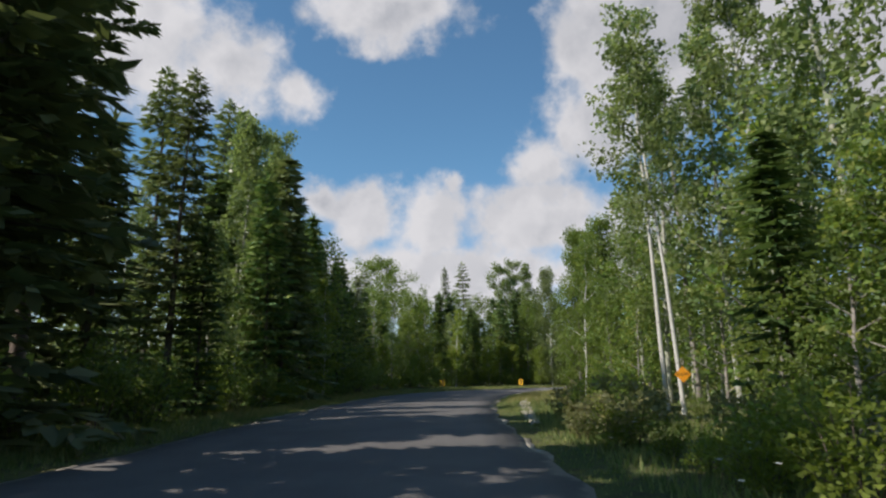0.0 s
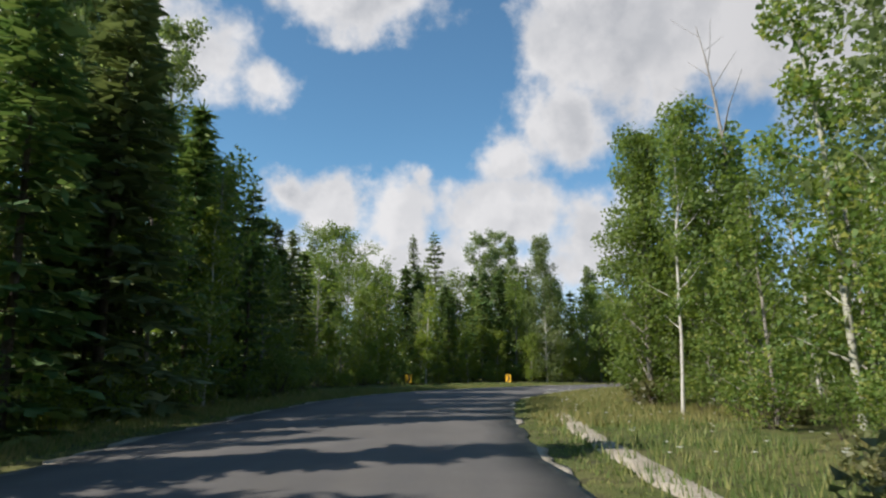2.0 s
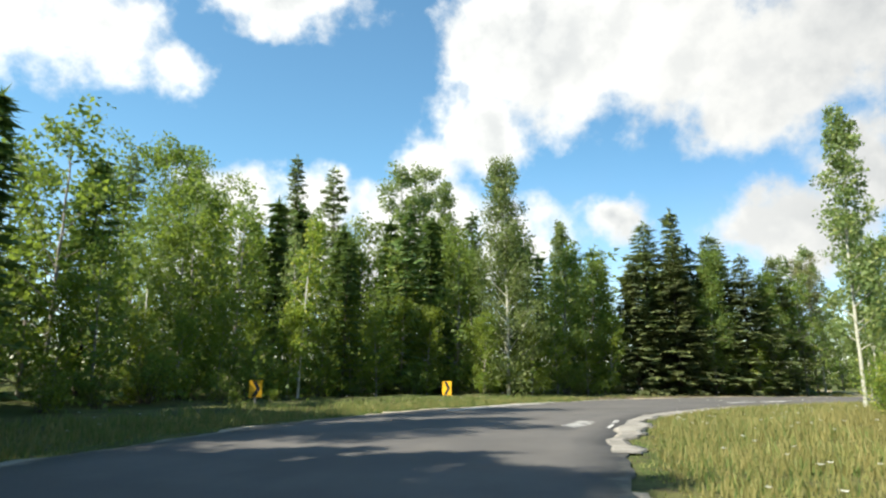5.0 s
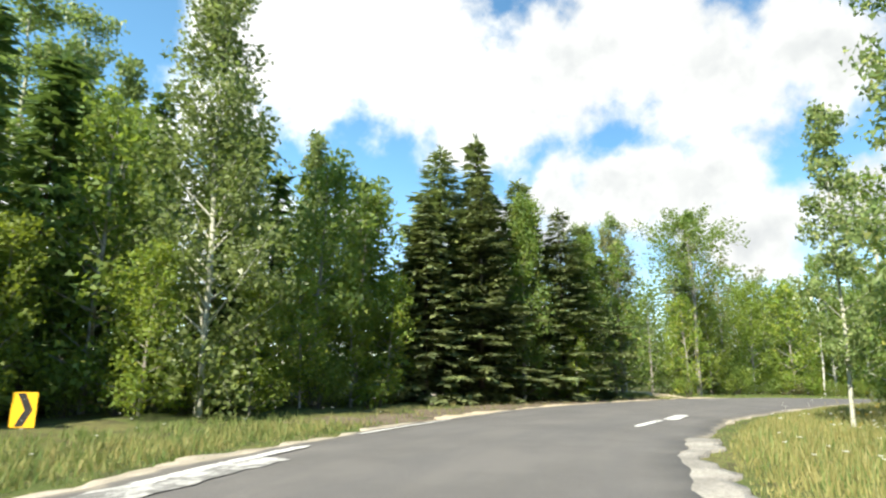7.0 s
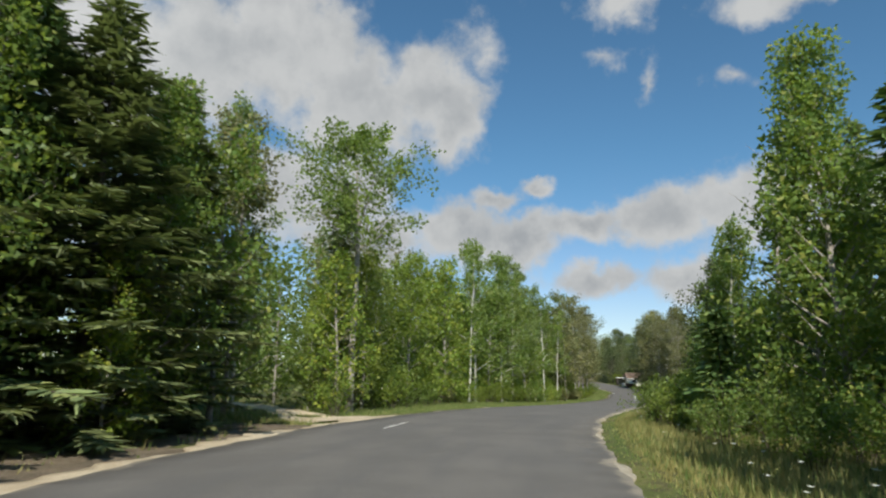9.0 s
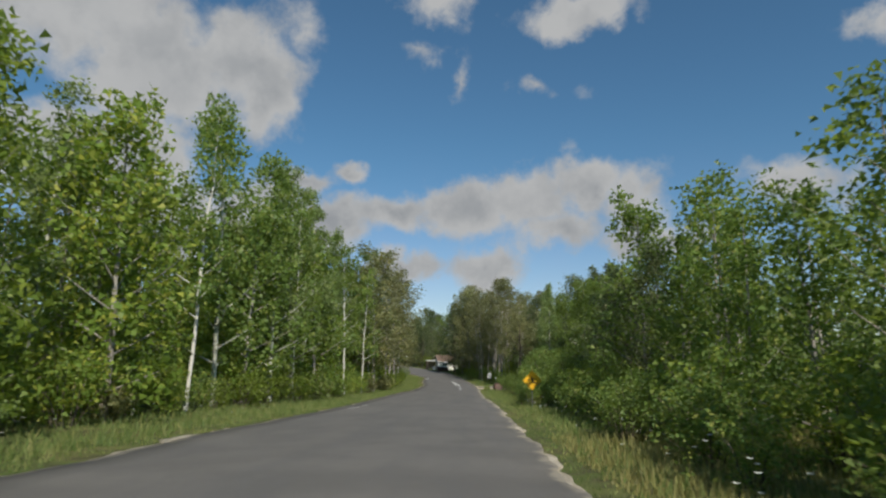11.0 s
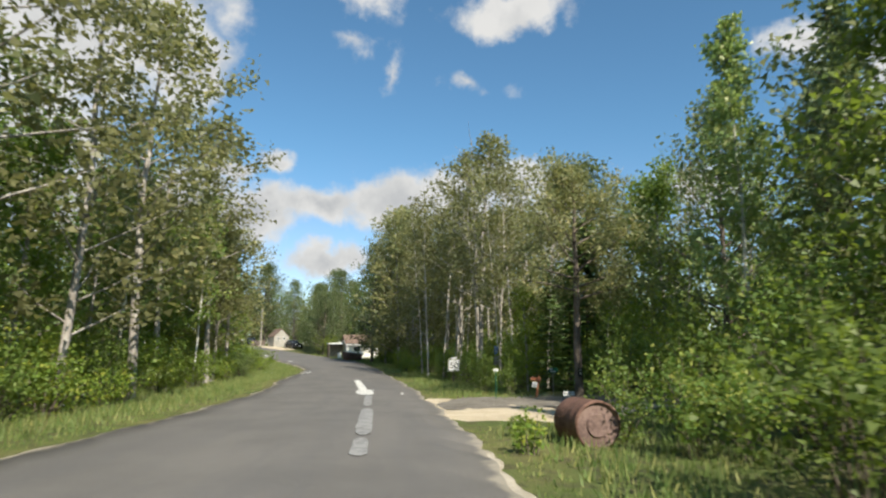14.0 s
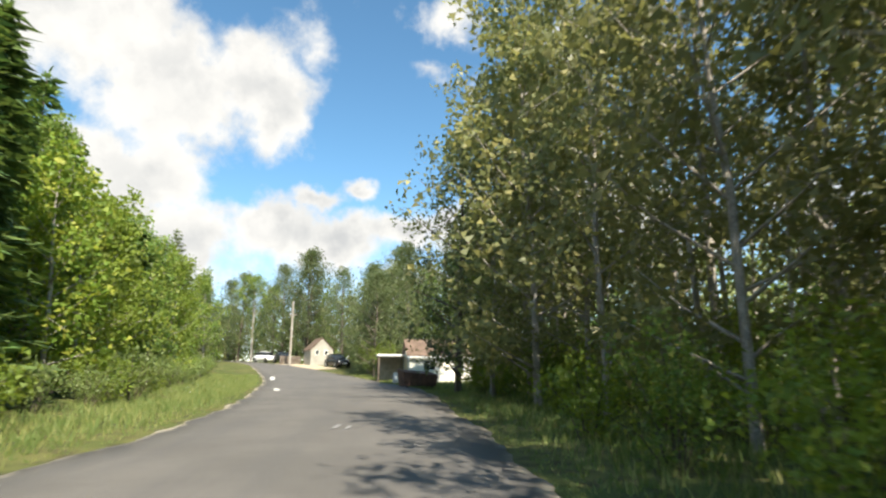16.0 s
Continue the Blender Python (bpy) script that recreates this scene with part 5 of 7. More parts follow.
# ground that stays open: drives, clearings and the yard
OPEN = [(111, 63.8, 3.9), (111.6, 59, 2.6), (104, 65.9, 1.6), (73.6, 66.1, 1.3), (40.8, 77.6, 2), (43, 80.6, 1.6), (170, 71.1, 5.7), (181.8, 70.3, 9.5), (200.4, 84.6, 6.3), (208.8, 92.2, 5.5), (190.3, 81.3, 6.3), (72.3, 67, 1.9), (71.4, 66.2, 1.7), (69.6, 66.8, 1.5)]
LOW_ONLY = [(5.9, 14.6, 1.2), (6.6, 16.9, 1.3), (5.2, 12.5, 1.1), (4.4, 10.5, 1.0), (7.1, 18.4, 1.0), (6.4, 17.2, 1.2), (5.5, 15.8, 1.1), (4.9, 13.4, 1.1), (6.3, 16.2, 1.1), (6.9, 20.0, 0.8)]
for line, front, behind, rows in STRETCHES:
    middle = np.mean(line, axis=0)
    foot = ROAD_MIDDLE[np.argmin(((ROAD_MIDDLE - middle) ** 2).sum(1))]
    for back, step, kinds, lo, hi in rows:
        p, left = along(line, step, 0.25)
        side = np.sign(((middle - foot) * left.mean(0)).sum())
        names, weights = list(kinds), np.array(list(kinds.values()), float)
        for q, l in zip(p, left):
            q = q + l * side * (back + plant_rng.normal(0, 0.35))
            kind = names[plant_rng.choice(len(names), p=weights / weights.sum())]
            h = plant_rng.uniform(lo, hi)
            u = np.linspace(0, 1, len(front))
            share = np.argmin(((p - (q - l * side * back)) ** 2).sum(1)) / max(1, len(p) - 1)
            h = min(h, np.interp(share, u, front if back < 2.5 else behind) * plant_rng.uniform(0.8, 1.0))
            built = KINDS[kind][0]
            if built < 4 and h > built * 1.5:
                h = built * 1.5
            gap = line_gap(q, COARSE)[0]
            if gap < (4.6 if h < 1.0 else 5.2 if h < 3.5 else 6.2):
                continue
            if any(math.hypot(q[0] - a, q[1] - b) < c for a, b, c in OPEN) or (h > 0.9 and any(math.hypot(q[0] - a, q[1] - b) < c for a, b, c in LOW_ONLY)):
                continue
            if h > 3 and any(math.hypot(q[0] - a, q[1] - b) < 1.1 for a, b in used[: len(LANDMARKS)]):
                continue
            plant(kind, q[0], q[1], h, wide=plant_rng.uniform(1.0, 1.35) if built < 4 else plant_rng.uniform(0.9, 1.15))


# ---- far woods, undergrowth and grass ----
def woods(name, count, seed, conical, mat, label, near=18, far=40, pieces=200, coarse=1.0):
    """The depth of the forest behind its edge, as one mass of coarse foliage."""
    g = Leaves(seed, 3)
    rng = g.rng
    made = 0
    while made < count:
        q = np.array([rng.uniform(-70, 300), rng.uniform(-40, 170)])
        gap = line_gap(q, COARSE)[0]
        if gap < near or gap > far or rng.random() > 1.3 - gap / far:
            continue
        if any(math.hypot(q[0] - a, q[1] - b) < c + 2.5 for a, b, c in OPEN):
            continue
        made += 1
        x, y = q
        if x < -5 and y < 70:
            h = rng.uniform(9, 13) if y < 38 else rng.uniform(8, 10.5)
        elif 26 < x < 52 and y < 66:
            h = rng.uniform(5.5, 8.0)
        elif 52 < x < 115 and y < 66:
            h = rng.uniform(8.5, 12.0)
        elif 10 < x <= 40 and 36 < y < 62:
            h = rng.uniform(5, 7.5)
        elif x > 115:
            h = rng.uniform(10.5, 15)
        elif x > 60:
            h = rng.uniform(11, 15)
        elif y > 80 and x < 42:
            h = rng.uniform(10, 13)
        else:
            h = rng.uniform(8, 10.5)
        z0 = float(land(np.array([x]), np.array([y]))[0])
        n = pieces
        u = rng.random(n)
        if conical:
            hz, rad = 0.04 + 0.96 * (1 - np.sqrt(1 - u)), None
            rad = 2.1 * (h / 11) * (1 - hz) ** 0.85 + 0.1
        else:
            hz = 0.05 + 0.93 * u**0.8
            rad = 2.4 * (h / 10) * np.sin(np.pi * np.clip(hz * 0.85 + 0.12, 0, 1)) ** 0.6 + 0.1
        a = rng.uniform(0, 6.283, n)
        rr = rad * np.sqrt(rng.uniform(0.15, 1, n))
        c = np.column_stack([x + np.cos(a) * rr, y + np.sin(a) * rr, z0 + hz * h])
        out = np.column_stack([np.cos(a), np.sin(a), np.full(n, -0.35 if conical else 0.2)]) + rng.normal(0, 0.35, (n, 3))
        out /= np.linalg.norm(out, axis=1)[:, None]
        side = np.cross(out, rng.normal(0, 1, (n, 3)) + (0, 0, 1.5))
        side /= np.linalg.norm(side, axis=1)[:, None]
        s = coarse * rng.uniform(0.28, 0.52, n) * np.clip(rad / 1.2, 0.5, 1.1)
        g.kites(c - out * s[:, None] * 0.4, out, side, s * 1.2, s * 0.9)
    ob = new(name, g.leaf_mesh(name, mat))
    tagged(ob, label, "forest", kind="stuff")


woods("conifer_woods", 360, 91, True, NEEDLES, "dark conifer forest going on behind the roadside trees", pieces=150)
woods("leafy_woods", 560, 92, False, LEAF, "green deciduous forest going on behind the roadside trees", far=48, pieces=140)


woods("far_woods", 620, 94, True, NEEDLES, "dense conifer forest far behind the road", 26, 62, 90, 2.0)


def undergrowth(name, count, seed, mat, label):
    """Low leafy growth between the trunks behind the forest edge."""
    g = Leaves(seed, 3)
    rng = g.rng
    q = np.column_stack([rng.uniform(-24, 230, count), rng.uniform(-6, 112, count)])
    gap = line_gap(q, COARSE)
    keep = (gap > 10.5) & (gap < 18)
    for a, b, c in OPEN:
        keep &= np.hypot(q[:, 0] - a, q[:, 1] - b) > c + 0.5
    q = q[keep]
    z = land(q[:, 0], q[:, 1])
    g.scatter(np.column_stack([q, z + rng.uniform(0.1, 2.6, len(q))]), 0.17, (0.4, 0.4, 0.3), 9)
    ob = new(name, g.leaf_mesh(name, mat))
    tagged(ob, label, "undergrowth", kind="stuff")


undergrowth("undergrowth", 40000, 93, LEAF, "leafy undergrowth between the trunks of the forest")


def beside(line, side, lo, hi, count, seed, x0=-1e9, x1=1e9, y0=-15.0):
    """Random places beside a road edge, lo to hi metres away from it."""
    rng = np.random.default_rng(seed)
    line = curve_through(line[::5], 6)
    keep = (line[:, 0] > x0) & (line[:, 0] < x1) & (line[:, 1] > y0)
    line = line[keep]
    way = np.gradient(line, axis=0)
    way /= np.hypot(*way.T)[:, None]
    seg = np.r_[0, np.cumsum(np.hypot(*np.diff(line, axis=0).T))]
    s = rng.uniform(0, seg[-1], count)
    p = np.column_stack([np.interp(s, seg, line[:, i]) for i in range(2)])
    w = np.column_stack([np.interp(s, seg, way[:, i]) for i in range(2)])
    off = lo + (hi - lo) * rng.random(count) ** 1.1
    return p + np.column_stack([-w[:, 1], w[:, 0]]) * side * off[:, None], off


BARE = [(110.8, 66, 3.9), (112.2, 62.2, 3), (40.4, 76.8, 2), (42.6, 79.6, 1.4), (44.6, 83, 1.3), (3.3, 24.6, 0.4), (3.5, 25.7, 0.3), (3.65, 26.8, 0.3), (3.7, 28.1, 0.3), (3.8, 29.5, 0.3), (3.85, 30.9, 0.3), (3.95, 32.2, 0.4), (4.2, 33.6, 0.35)]
UNDER_SPRUCES = (15.5, 37.5)


def grass(name, places, off, lo, hi, mat, label, seed, blades=3):
    """Tufts of grass blades, shorter next to the asphalt."""
    rng = np.random.default_rng(seed)
    keep = np.ones(len(places), bool)
    for a, b, c in BARE:
        keep &= np.hypot(places[:, 0] - a, places[:, 1] - b) > c * rng.uniform(0.85, 1.15, len(places))
    shady = (places[:, 0] > UNDER_SPRUCES[0]) & (places[:, 0] < UNDER_SPRUCES[1]) & (places[:, 1] > 70)
    keep &= ~shady | (rng.random(len(places)) < 0.07)
    places, off = places[keep], off[keep]
    p = np.repeat(places, blades, 0) + rng.normal(0, 0.045, (len(places) * blades, 2))
    near_edge = np.repeat(np.clip(off / 1.2, 0.35, 1.0), blades)
    n = len(p)
    h = rng.uniform(lo, hi, n) * near_edge
    z = land(p[:, 0], p[:, 1]) - 0.03
    a = rng.uniform(0, 6.283, n)
    lean = rng.uniform(0.05, 0.55, n) * h
    b = a + rng.normal(0, 1.2, n)
    w = rng.uniform(0.008, 0.02, n)
    foot = np.column_stack([p, z])
    side = np.column_stack([np.cos(a), np.sin(a), np.zeros(n)]) * w[:, None]
    tip = foot + np.column_stack([np.cos(b) * lean, np.sin(b) * lean, h])
    v = np.stack([foot - side, foot + side, tip], 1).reshape(-1, 3)
    ob = new(name, mesh_of(name, v, np.arange(n * 3).reshape(-1, 3), mat))
    tagged(ob, label, "grass", kind="stuff")


grass("verge_grass", *beside(LEFT_EDGE, 1, 0.35, 4.6, 46000, 5, x1=190), 0.08, 0.30, GRASS, "green and yellowing grass along the road verge", 5)
grass("verge_grass", *beside(RIGHT_EDGE, -1, 0.15, 4.4, 36000, 6, x1=190), 0.08, 0.30, GRASS, "green and yellowing grass along the road verge", 6)
grass("dry_verge_grass", *beside(RIGHT_EDGE, -1, 0.5, 6.5, 24000, 7, x0=2.5, x1=58, y0=26), 0.10, 0.34, STRAW, "tall straw-coloured grass on the inside of the bend", 7)
grass("dry_verge_grass", *beside(LEFT_EDGE, 1, 0.8, 3.4, 7000, 8, x0=-6, x1=40, y0=20), 0.1, 0.28, STRAW, "sparse straw-coloured grass on the outer verge", 8)


# ---- road markings and drives ----
def height_at(x, y):
    return float(land(np.array([x]), np.array([y]))[0])


def road_lift(x, y):
    """Height of the crowned asphalt at a place."""
    d = line_gap((x, y), ROAD_MIDDLE[::2])[0]
    return float(level(x)) + 0.05 * max(0.0, 1 - (d / 3.55) ** 2)


def marking(points, width, seed, label="worn white paint on the asphalt", mat=ROAD_PAINT):
    """A worn strip of paint that follows the road, with a ragged outline."""
    line = curve_through(points, 8) if len(points) > 2 else np.linspace(points[0], points[1], 10)
    rng = np.random.default_rng(seed)
    way = np.gradient(line, axis=0)
    way /= np.hypot(*way.T)[:, None]
    across = np.column_stack([-way[:, 1], way[:, 0]])
    verts, n = [], len(line)
    for k, (p, c) in enumerate(zip(line, across)):
        w = width / 2 * (0.35 if k in (0, n - 1) else 1)
        for s in (-1, 1):
            q = p + c * s * w * rng.uniform(0.82, 1.12)
            verts.append((q[0], q[1], road_lift(*q) + (0.016 if mat is ROAD_PAINT else 0.012)))
    faces = [(2 * k, 2 * k + 1, 2 * k + 3, 2 * k + 2) for k in range(n - 1)]
    ob = new("road_marking", mesh_of("road_marking", verts, faces, mat))
    tagged(ob, label, "road marking", kind="structure")


marking([(8.2, 54.1), (9.5, 55.8)], 0.5, 1, "smeared patch of white paint", SMEAR)
marking([(9.1, 53.9), (9.75, 54.9)], 0.10, 2)
marking([(10.0, 55.4), (10.5, 56.1)], 0.12, 3)
marking([(9.4, 63.7), (11.0, 65.0), (12.7, 66.2)], 0.26, 4, "wide blotchy white edge line, half worn away")
marking([(6.6, 60.4), (8.7, 62.75), (10.4, 64.2), (11.6, 65.1)], 0.8, 30, "pale smeared paint and dust along the edge line", SMEAR)
marking([(14.4, 67.5), (16.4, 68.6), (18.4, 69.6)], 0.15, 5, "worn white edge line beside the gravel")
marking([(18.6, 69.7), (20.4, 70.5), (22.5, 71.5)], 0.12, 25, "faint edge line beside the gravel", FAINT_PAINT)
marking([(20.4, 65.15), (22.7, 66.05)], 0.22, 7, "worn white centre dash")
marking([(22.9, 65.95), (25.0, 66.85)], 0.40, 8, "worn white centre dash")
marking([(36.6, 73.0), (39.2, 73.4)], 0.12, 10)
marking([(69.2, 74.3), (71.8, 74.25)], 0.10, 12)
marking([(72.7, 74.25), (74.1, 74.2)], 0.09, 13)
marking([(102.7, 69.4), (104.6, 69.4)], 0.24, 14, "worn patch of white centre paint", FAINT_PAINT)
marking([(105.0, 69.4), (107.2, 69.4), (110.4, 69.42)], 0.30, 15, "worn patches of white centre paint", FAINT_PAINT)
marking([(111.2, 69.45), (115.6, 69.5)], 0.24, 18, "faint worn centre line", FAINT_PAINT)
marking([(115.8, 69.62), (118.8, 69.68)], 0.62, 16, "broad ragged patch of white centre paint")
marking([(118.0, 69.72), (122.4, 70.0), (126.8, 70.3)], 0.34, 17, "worn white centre line")
marking([(116.1, 68.35), (117.2, 68.3)], 0.08, 19)
marking([(134.6, 74.15), (139.0, 74.3)], 0.11, 20)
marking([(135.6, 73.9), (139.6, 74.05)], 0.09, 21)
marking([(163.0, 78.6), (166.0, 79.6)], 0.3, 22)
marking([(180.0, 84.2), (185.5, 85.9)], 0.4, 24)
marking([(145.2, 71.9), (145.9, 71.95)], 0.10, 23, "faint worn paint", FAINT_PAINT)
marking([(145.2, 72.15), (146.1, 72.2)], 0.10, 26, "faint worn paint", FAINT_PAINT)


def drive(name, centre, widths, mat, label, lift=0.035):
    """An unpaved way with an uneven edge that lies on the ground."""
    line = curve_through(centre, 10)
    k = np.linspace(0, 1, len(line))
    w = np.interp(k, np.linspace(0, 1, len(widths)), widths) / 2
    rng = np.random.default_rng(len(name))
    way = np.gradient(line, axis=0)
    way /= np.hypot(*way.T)[:, None]
    across = np.column_stack([-way[:, 1], way[:, 0]])
    cols = 7
    verts = []
    wobble = rng.uniform(0.72, 1.28, (len(line) + 4, 2))
    for i, p in enumerate(line):
        wl, wr = w[i] * wobble[i : i + 5].mean(0)
        for u in np.linspace(-1, 1, cols):
            q = p + across[i] * u * (wl if u < 0 else wr)
            edge = 1 if abs(u) > 0.95 else 0
            verts.append((q[0], q[1], height_at(*q) + lift - 0.07 * edge + 0.012 * math.sin(5 * q[0]) * math.cos(4 * q[1])))
    i, j = np.meshgrid(np.arange(len(line) - 1), np.arange(cols - 1), indexing="ij")
    a = (i * cols + j).ravel()
    ob = new(name, mesh_of(name, verts, np.stack([a, a + 1, a + cols + 1, a + cols], 1), mat, True))
    tagged(ob, label, "drive", kind="structure")


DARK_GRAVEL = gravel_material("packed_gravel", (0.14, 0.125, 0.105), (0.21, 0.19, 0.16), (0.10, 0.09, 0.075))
drive("drive_sandy", [(40.6, 75.6), (41.4, 77.6), (43.0, 80.0), (45.6, 84), (49, 90)], [5.2, 3.0, 2.4, 2.2, 2.2], SAND, "sandy forest track leading off between the trees")
drive("drive_gravel", [(112.0, 68.3), (111.4, 65.6), (111.6, 61.6), (113.0, 56)], [10.0, 7.6, 5.0, 4.0], SAND, "pale sandy entrance to a woodland drive", 0.03)
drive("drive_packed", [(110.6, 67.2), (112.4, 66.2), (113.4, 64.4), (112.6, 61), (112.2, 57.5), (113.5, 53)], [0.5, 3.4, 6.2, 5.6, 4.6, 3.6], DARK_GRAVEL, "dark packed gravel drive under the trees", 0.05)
drive("footpath", [(2.5, 17.0), (2.8, 20.7), (3.2, 24.5), (3.7, 29.1), (4.2, 32.5), (4.8, 36.0), (6.0, 40), (8.6, 45)], [0.35, 0.5, 0.6, 0.7, 0.7, 0.5, 0.4, 0.3], GRAVEL, "narrow sandy path worn into the grass verge", 0.04)
drive("yard", [(199, 84.6), (205, 88.4), (212.5, 93.4)], [4.2, 4.6, 4.2], SAND, "bright sandy yard in front of a small shed", 0.04)


# ---- signs ----
YELLOW = paint_material("sign_yellow", (0.72, 0.40, 0.02), (0.55, 0.32, 0.04), 0.66, 5.0, 0.45)
ORANGE = paint_material("sign_orange", (0.75, 0.30, 0.015), (0.50, 0.20, 0.03), 0.60, 6.0, 0.5)
BLACK = mottled("sign_black", (0.012, 0.012, 0.013), (0.03, 0.03, 0.03), 9.0, 0.5, 50.0, 0.1)
WHITE = mottled("sign_white", (0.48, 0.48, 0.46), (0.62, 0.62, 0.60), 4.0, 0.5, 40.0, 0.1)
STEEL = mottled("galvanised_steel", (0.30, 0.31, 0.31), (0.42, 0.43, 0.43), 8.0, 0.45, 60.0, 0.2, 0.8)
GREEN_PAINT = mottled("green_paint", (0.012, 0.085, 0.045), (0.02, 0.12, 0.065), 6.0, 0.5, 50.0, 0.15)
BLUE_PAINT = mottled("blue_paint", (0.03, 0.11, 0.38), (0.05, 0.16, 0.46), 6.0, 0.5, 50.0, 0.1)
BOARD = mottled("red_brown_board", (0.20, 0.075, 0.04), (0.32, 0.13, 0.07), 5.0, 0.8, 40.0, 0.4, at_object=True)
GREY_BOARD = mottled("grey_board", (0.22, 0.20, 0.17), (0.34, 0.31, 0.27), 3.0, 0.85, 30.0, 0.5)
RUST = mottled("rusty_steel", (0.075, 0.042, 0.032), (0.18, 0.10, 0.075), 2.2, 0.8, 20.0, 0.5, 0.2)
RUST_PALE = mottled("pale_rust", (0.085, 0.053, 0.046), (0.20, 0.135, 0.115), 3.0, 0.75, 25.0, 0.4)


def plate(w, h, thick=0.004, corner=0.02, diamond=False):
    """An upright plate in the x-z plane that faces -y, its corners rounded."""
    bm = bmesh.new()
    pts = []
    for cx, cz, a0 in ((1, 1, 0), (-1, 1, 90), (-1, -1, 180), (1, -1, 270)):
        for k in range(4):
            a = radians(a0 + 30 * k)
            pts.append((cx * (w / 2 - corner) + corner * math.cos(a), cz * (h / 2 - corner) + corner * math.sin(a)))
    if diamond:
        c = math.sqrt(0.5)
        pts = [((x - z) * c, (x + z) * c) for x, z in pts]
    front = [bm.verts.new((x, -thick / 2, z)) for x, z in pts]
    back = [bm.verts.new((x, thick / 2, z)) for x, z in pts]
    n = len(pts)
    bm.faces.new(front)
    bm.faces.new(back[::-1])
    for k in range(n):
        bm.faces.new((front[k], back[k], back[(k + 1) % n], front[(k + 1) % n]))
    bmesh.ops.recalc_face_normals(bm, faces=bm.faces)
    return bm


def shifted(bm, x=0.0, y=0.0, z=0.0):
    bmesh.ops.translate(bm, verts=bm.verts, vec=(x, y, z))
    return bm


def flat_shape(points, y, thick=0.002):
    """A flat shape in the x-z plane."""
    bm = bmesh.new()
    f = [bm.verts.new((x, y - thick, z)) for x, z in points]
    b = [bm.verts.new((x, y, z)) for x, z in points]
    n = len(points)
    bm.faces.new(f)
    bm.faces.new(b[::-1])
    for k in range(n):
        bm.faces.new((f[k], b[k], b[(k + 1) % n], f[(k + 1) % n]))
    bmesh.ops.recalc_face_normals(bm, faces=bm.faces)
    return bm


def lettering(text, size, x, y, z, mat, parent, label):
    c = bpy.data.curves.new("lettering", "FONT")
    c.body, c.size, c.align_x, c.align_y, c.extrude = text, size, "CENTER", "CENTER", 0.001
    c.materials.append(mat)
    ob = new("lettering", c)
    ob.parent = parent
    ob.matrix_basis = pose(x, y, z, 90, 0, 0)
    tagged(ob, label)


def bolts(parent, places, y, mat):
    for x, z in places:
        bm = bmesh.new()
        rod(bm, (x, y, z), (x, y - 0.008, z), 0.011, 0.009, 8)
        part("bolt", bm, mat, parent)


def chevron_sign(x, y, mid, turn, w, h, lean=0.0):
    """Yellow plate with a black arrow head, on a low wooden post."""
    z = height_at(x, y)
    sign = thing("chevron_sign", "yellow plate with a black bend arrow on a low post", "road sign", "bend signs", at=pose(x, y, z, lean, 0, turn))
    c = mid - z
    bm = bmesh.new()
    box(bm, -0.045, 0.01, -0.25, 0.045, 0.10, c + h * 0.42, 0.006)
    part("post", bm, GREY_BOARD, sign, "weathered square wooden post")
    p = part("plate", shifted(plate(w, h, 0.005, 0.03), 0, 0, c), YELLOW, sign, "yellow reflective plate")
    a = [(-0.30, 0.47), (0.02, 0.47), (0.36, 0.0), (0.02, -0.47), (-0.30, -0.47), (0.04, 0.0)]
    part("arrow", flat_shape([(u * w, c + v * h) for u, v in a], -0.004), BLACK, p, "black arrow head")
    bolts(p, [(0.0, c + h * 0.3), (0.0, c - h * 0.3)], -0.0085, STEEL)


chevron_sign(-0.2, 65.4, 0.60, 4, 0.49, 0.66)
chevron_sign(8.75, 71.3, 0.50, -36, 0.52, 0.70)


def slow_sign():
    """Home-made looking warning plate nailed to a birch."""
    x, y = 7.32, 19.06
    sign = thing("slow_sign", "orange diamond plate lettered SLOW nailed to a birch trunk", "road sign", at=pose(x, y, 1.25, 0, 0, -14))
    p = part("plate", plate(0.35, 0.35, 0.006, 0.012, True), ORANGE, sign)
    lettering("SLOW", 0.135, 0, -0.006, 0.0, BLACK, p, "black capital letters")
    bolts(p, [(0, 0.17), (0, -0.17)], -0.003, STEEL)
    bm = bmesh.new()
    box(bm, -0.02, 0.004, -0.2, 0.02, 0.06, 0.2, 0.004)
    part("batten", bm, GREY_BOARD, sign)


slow_sign()


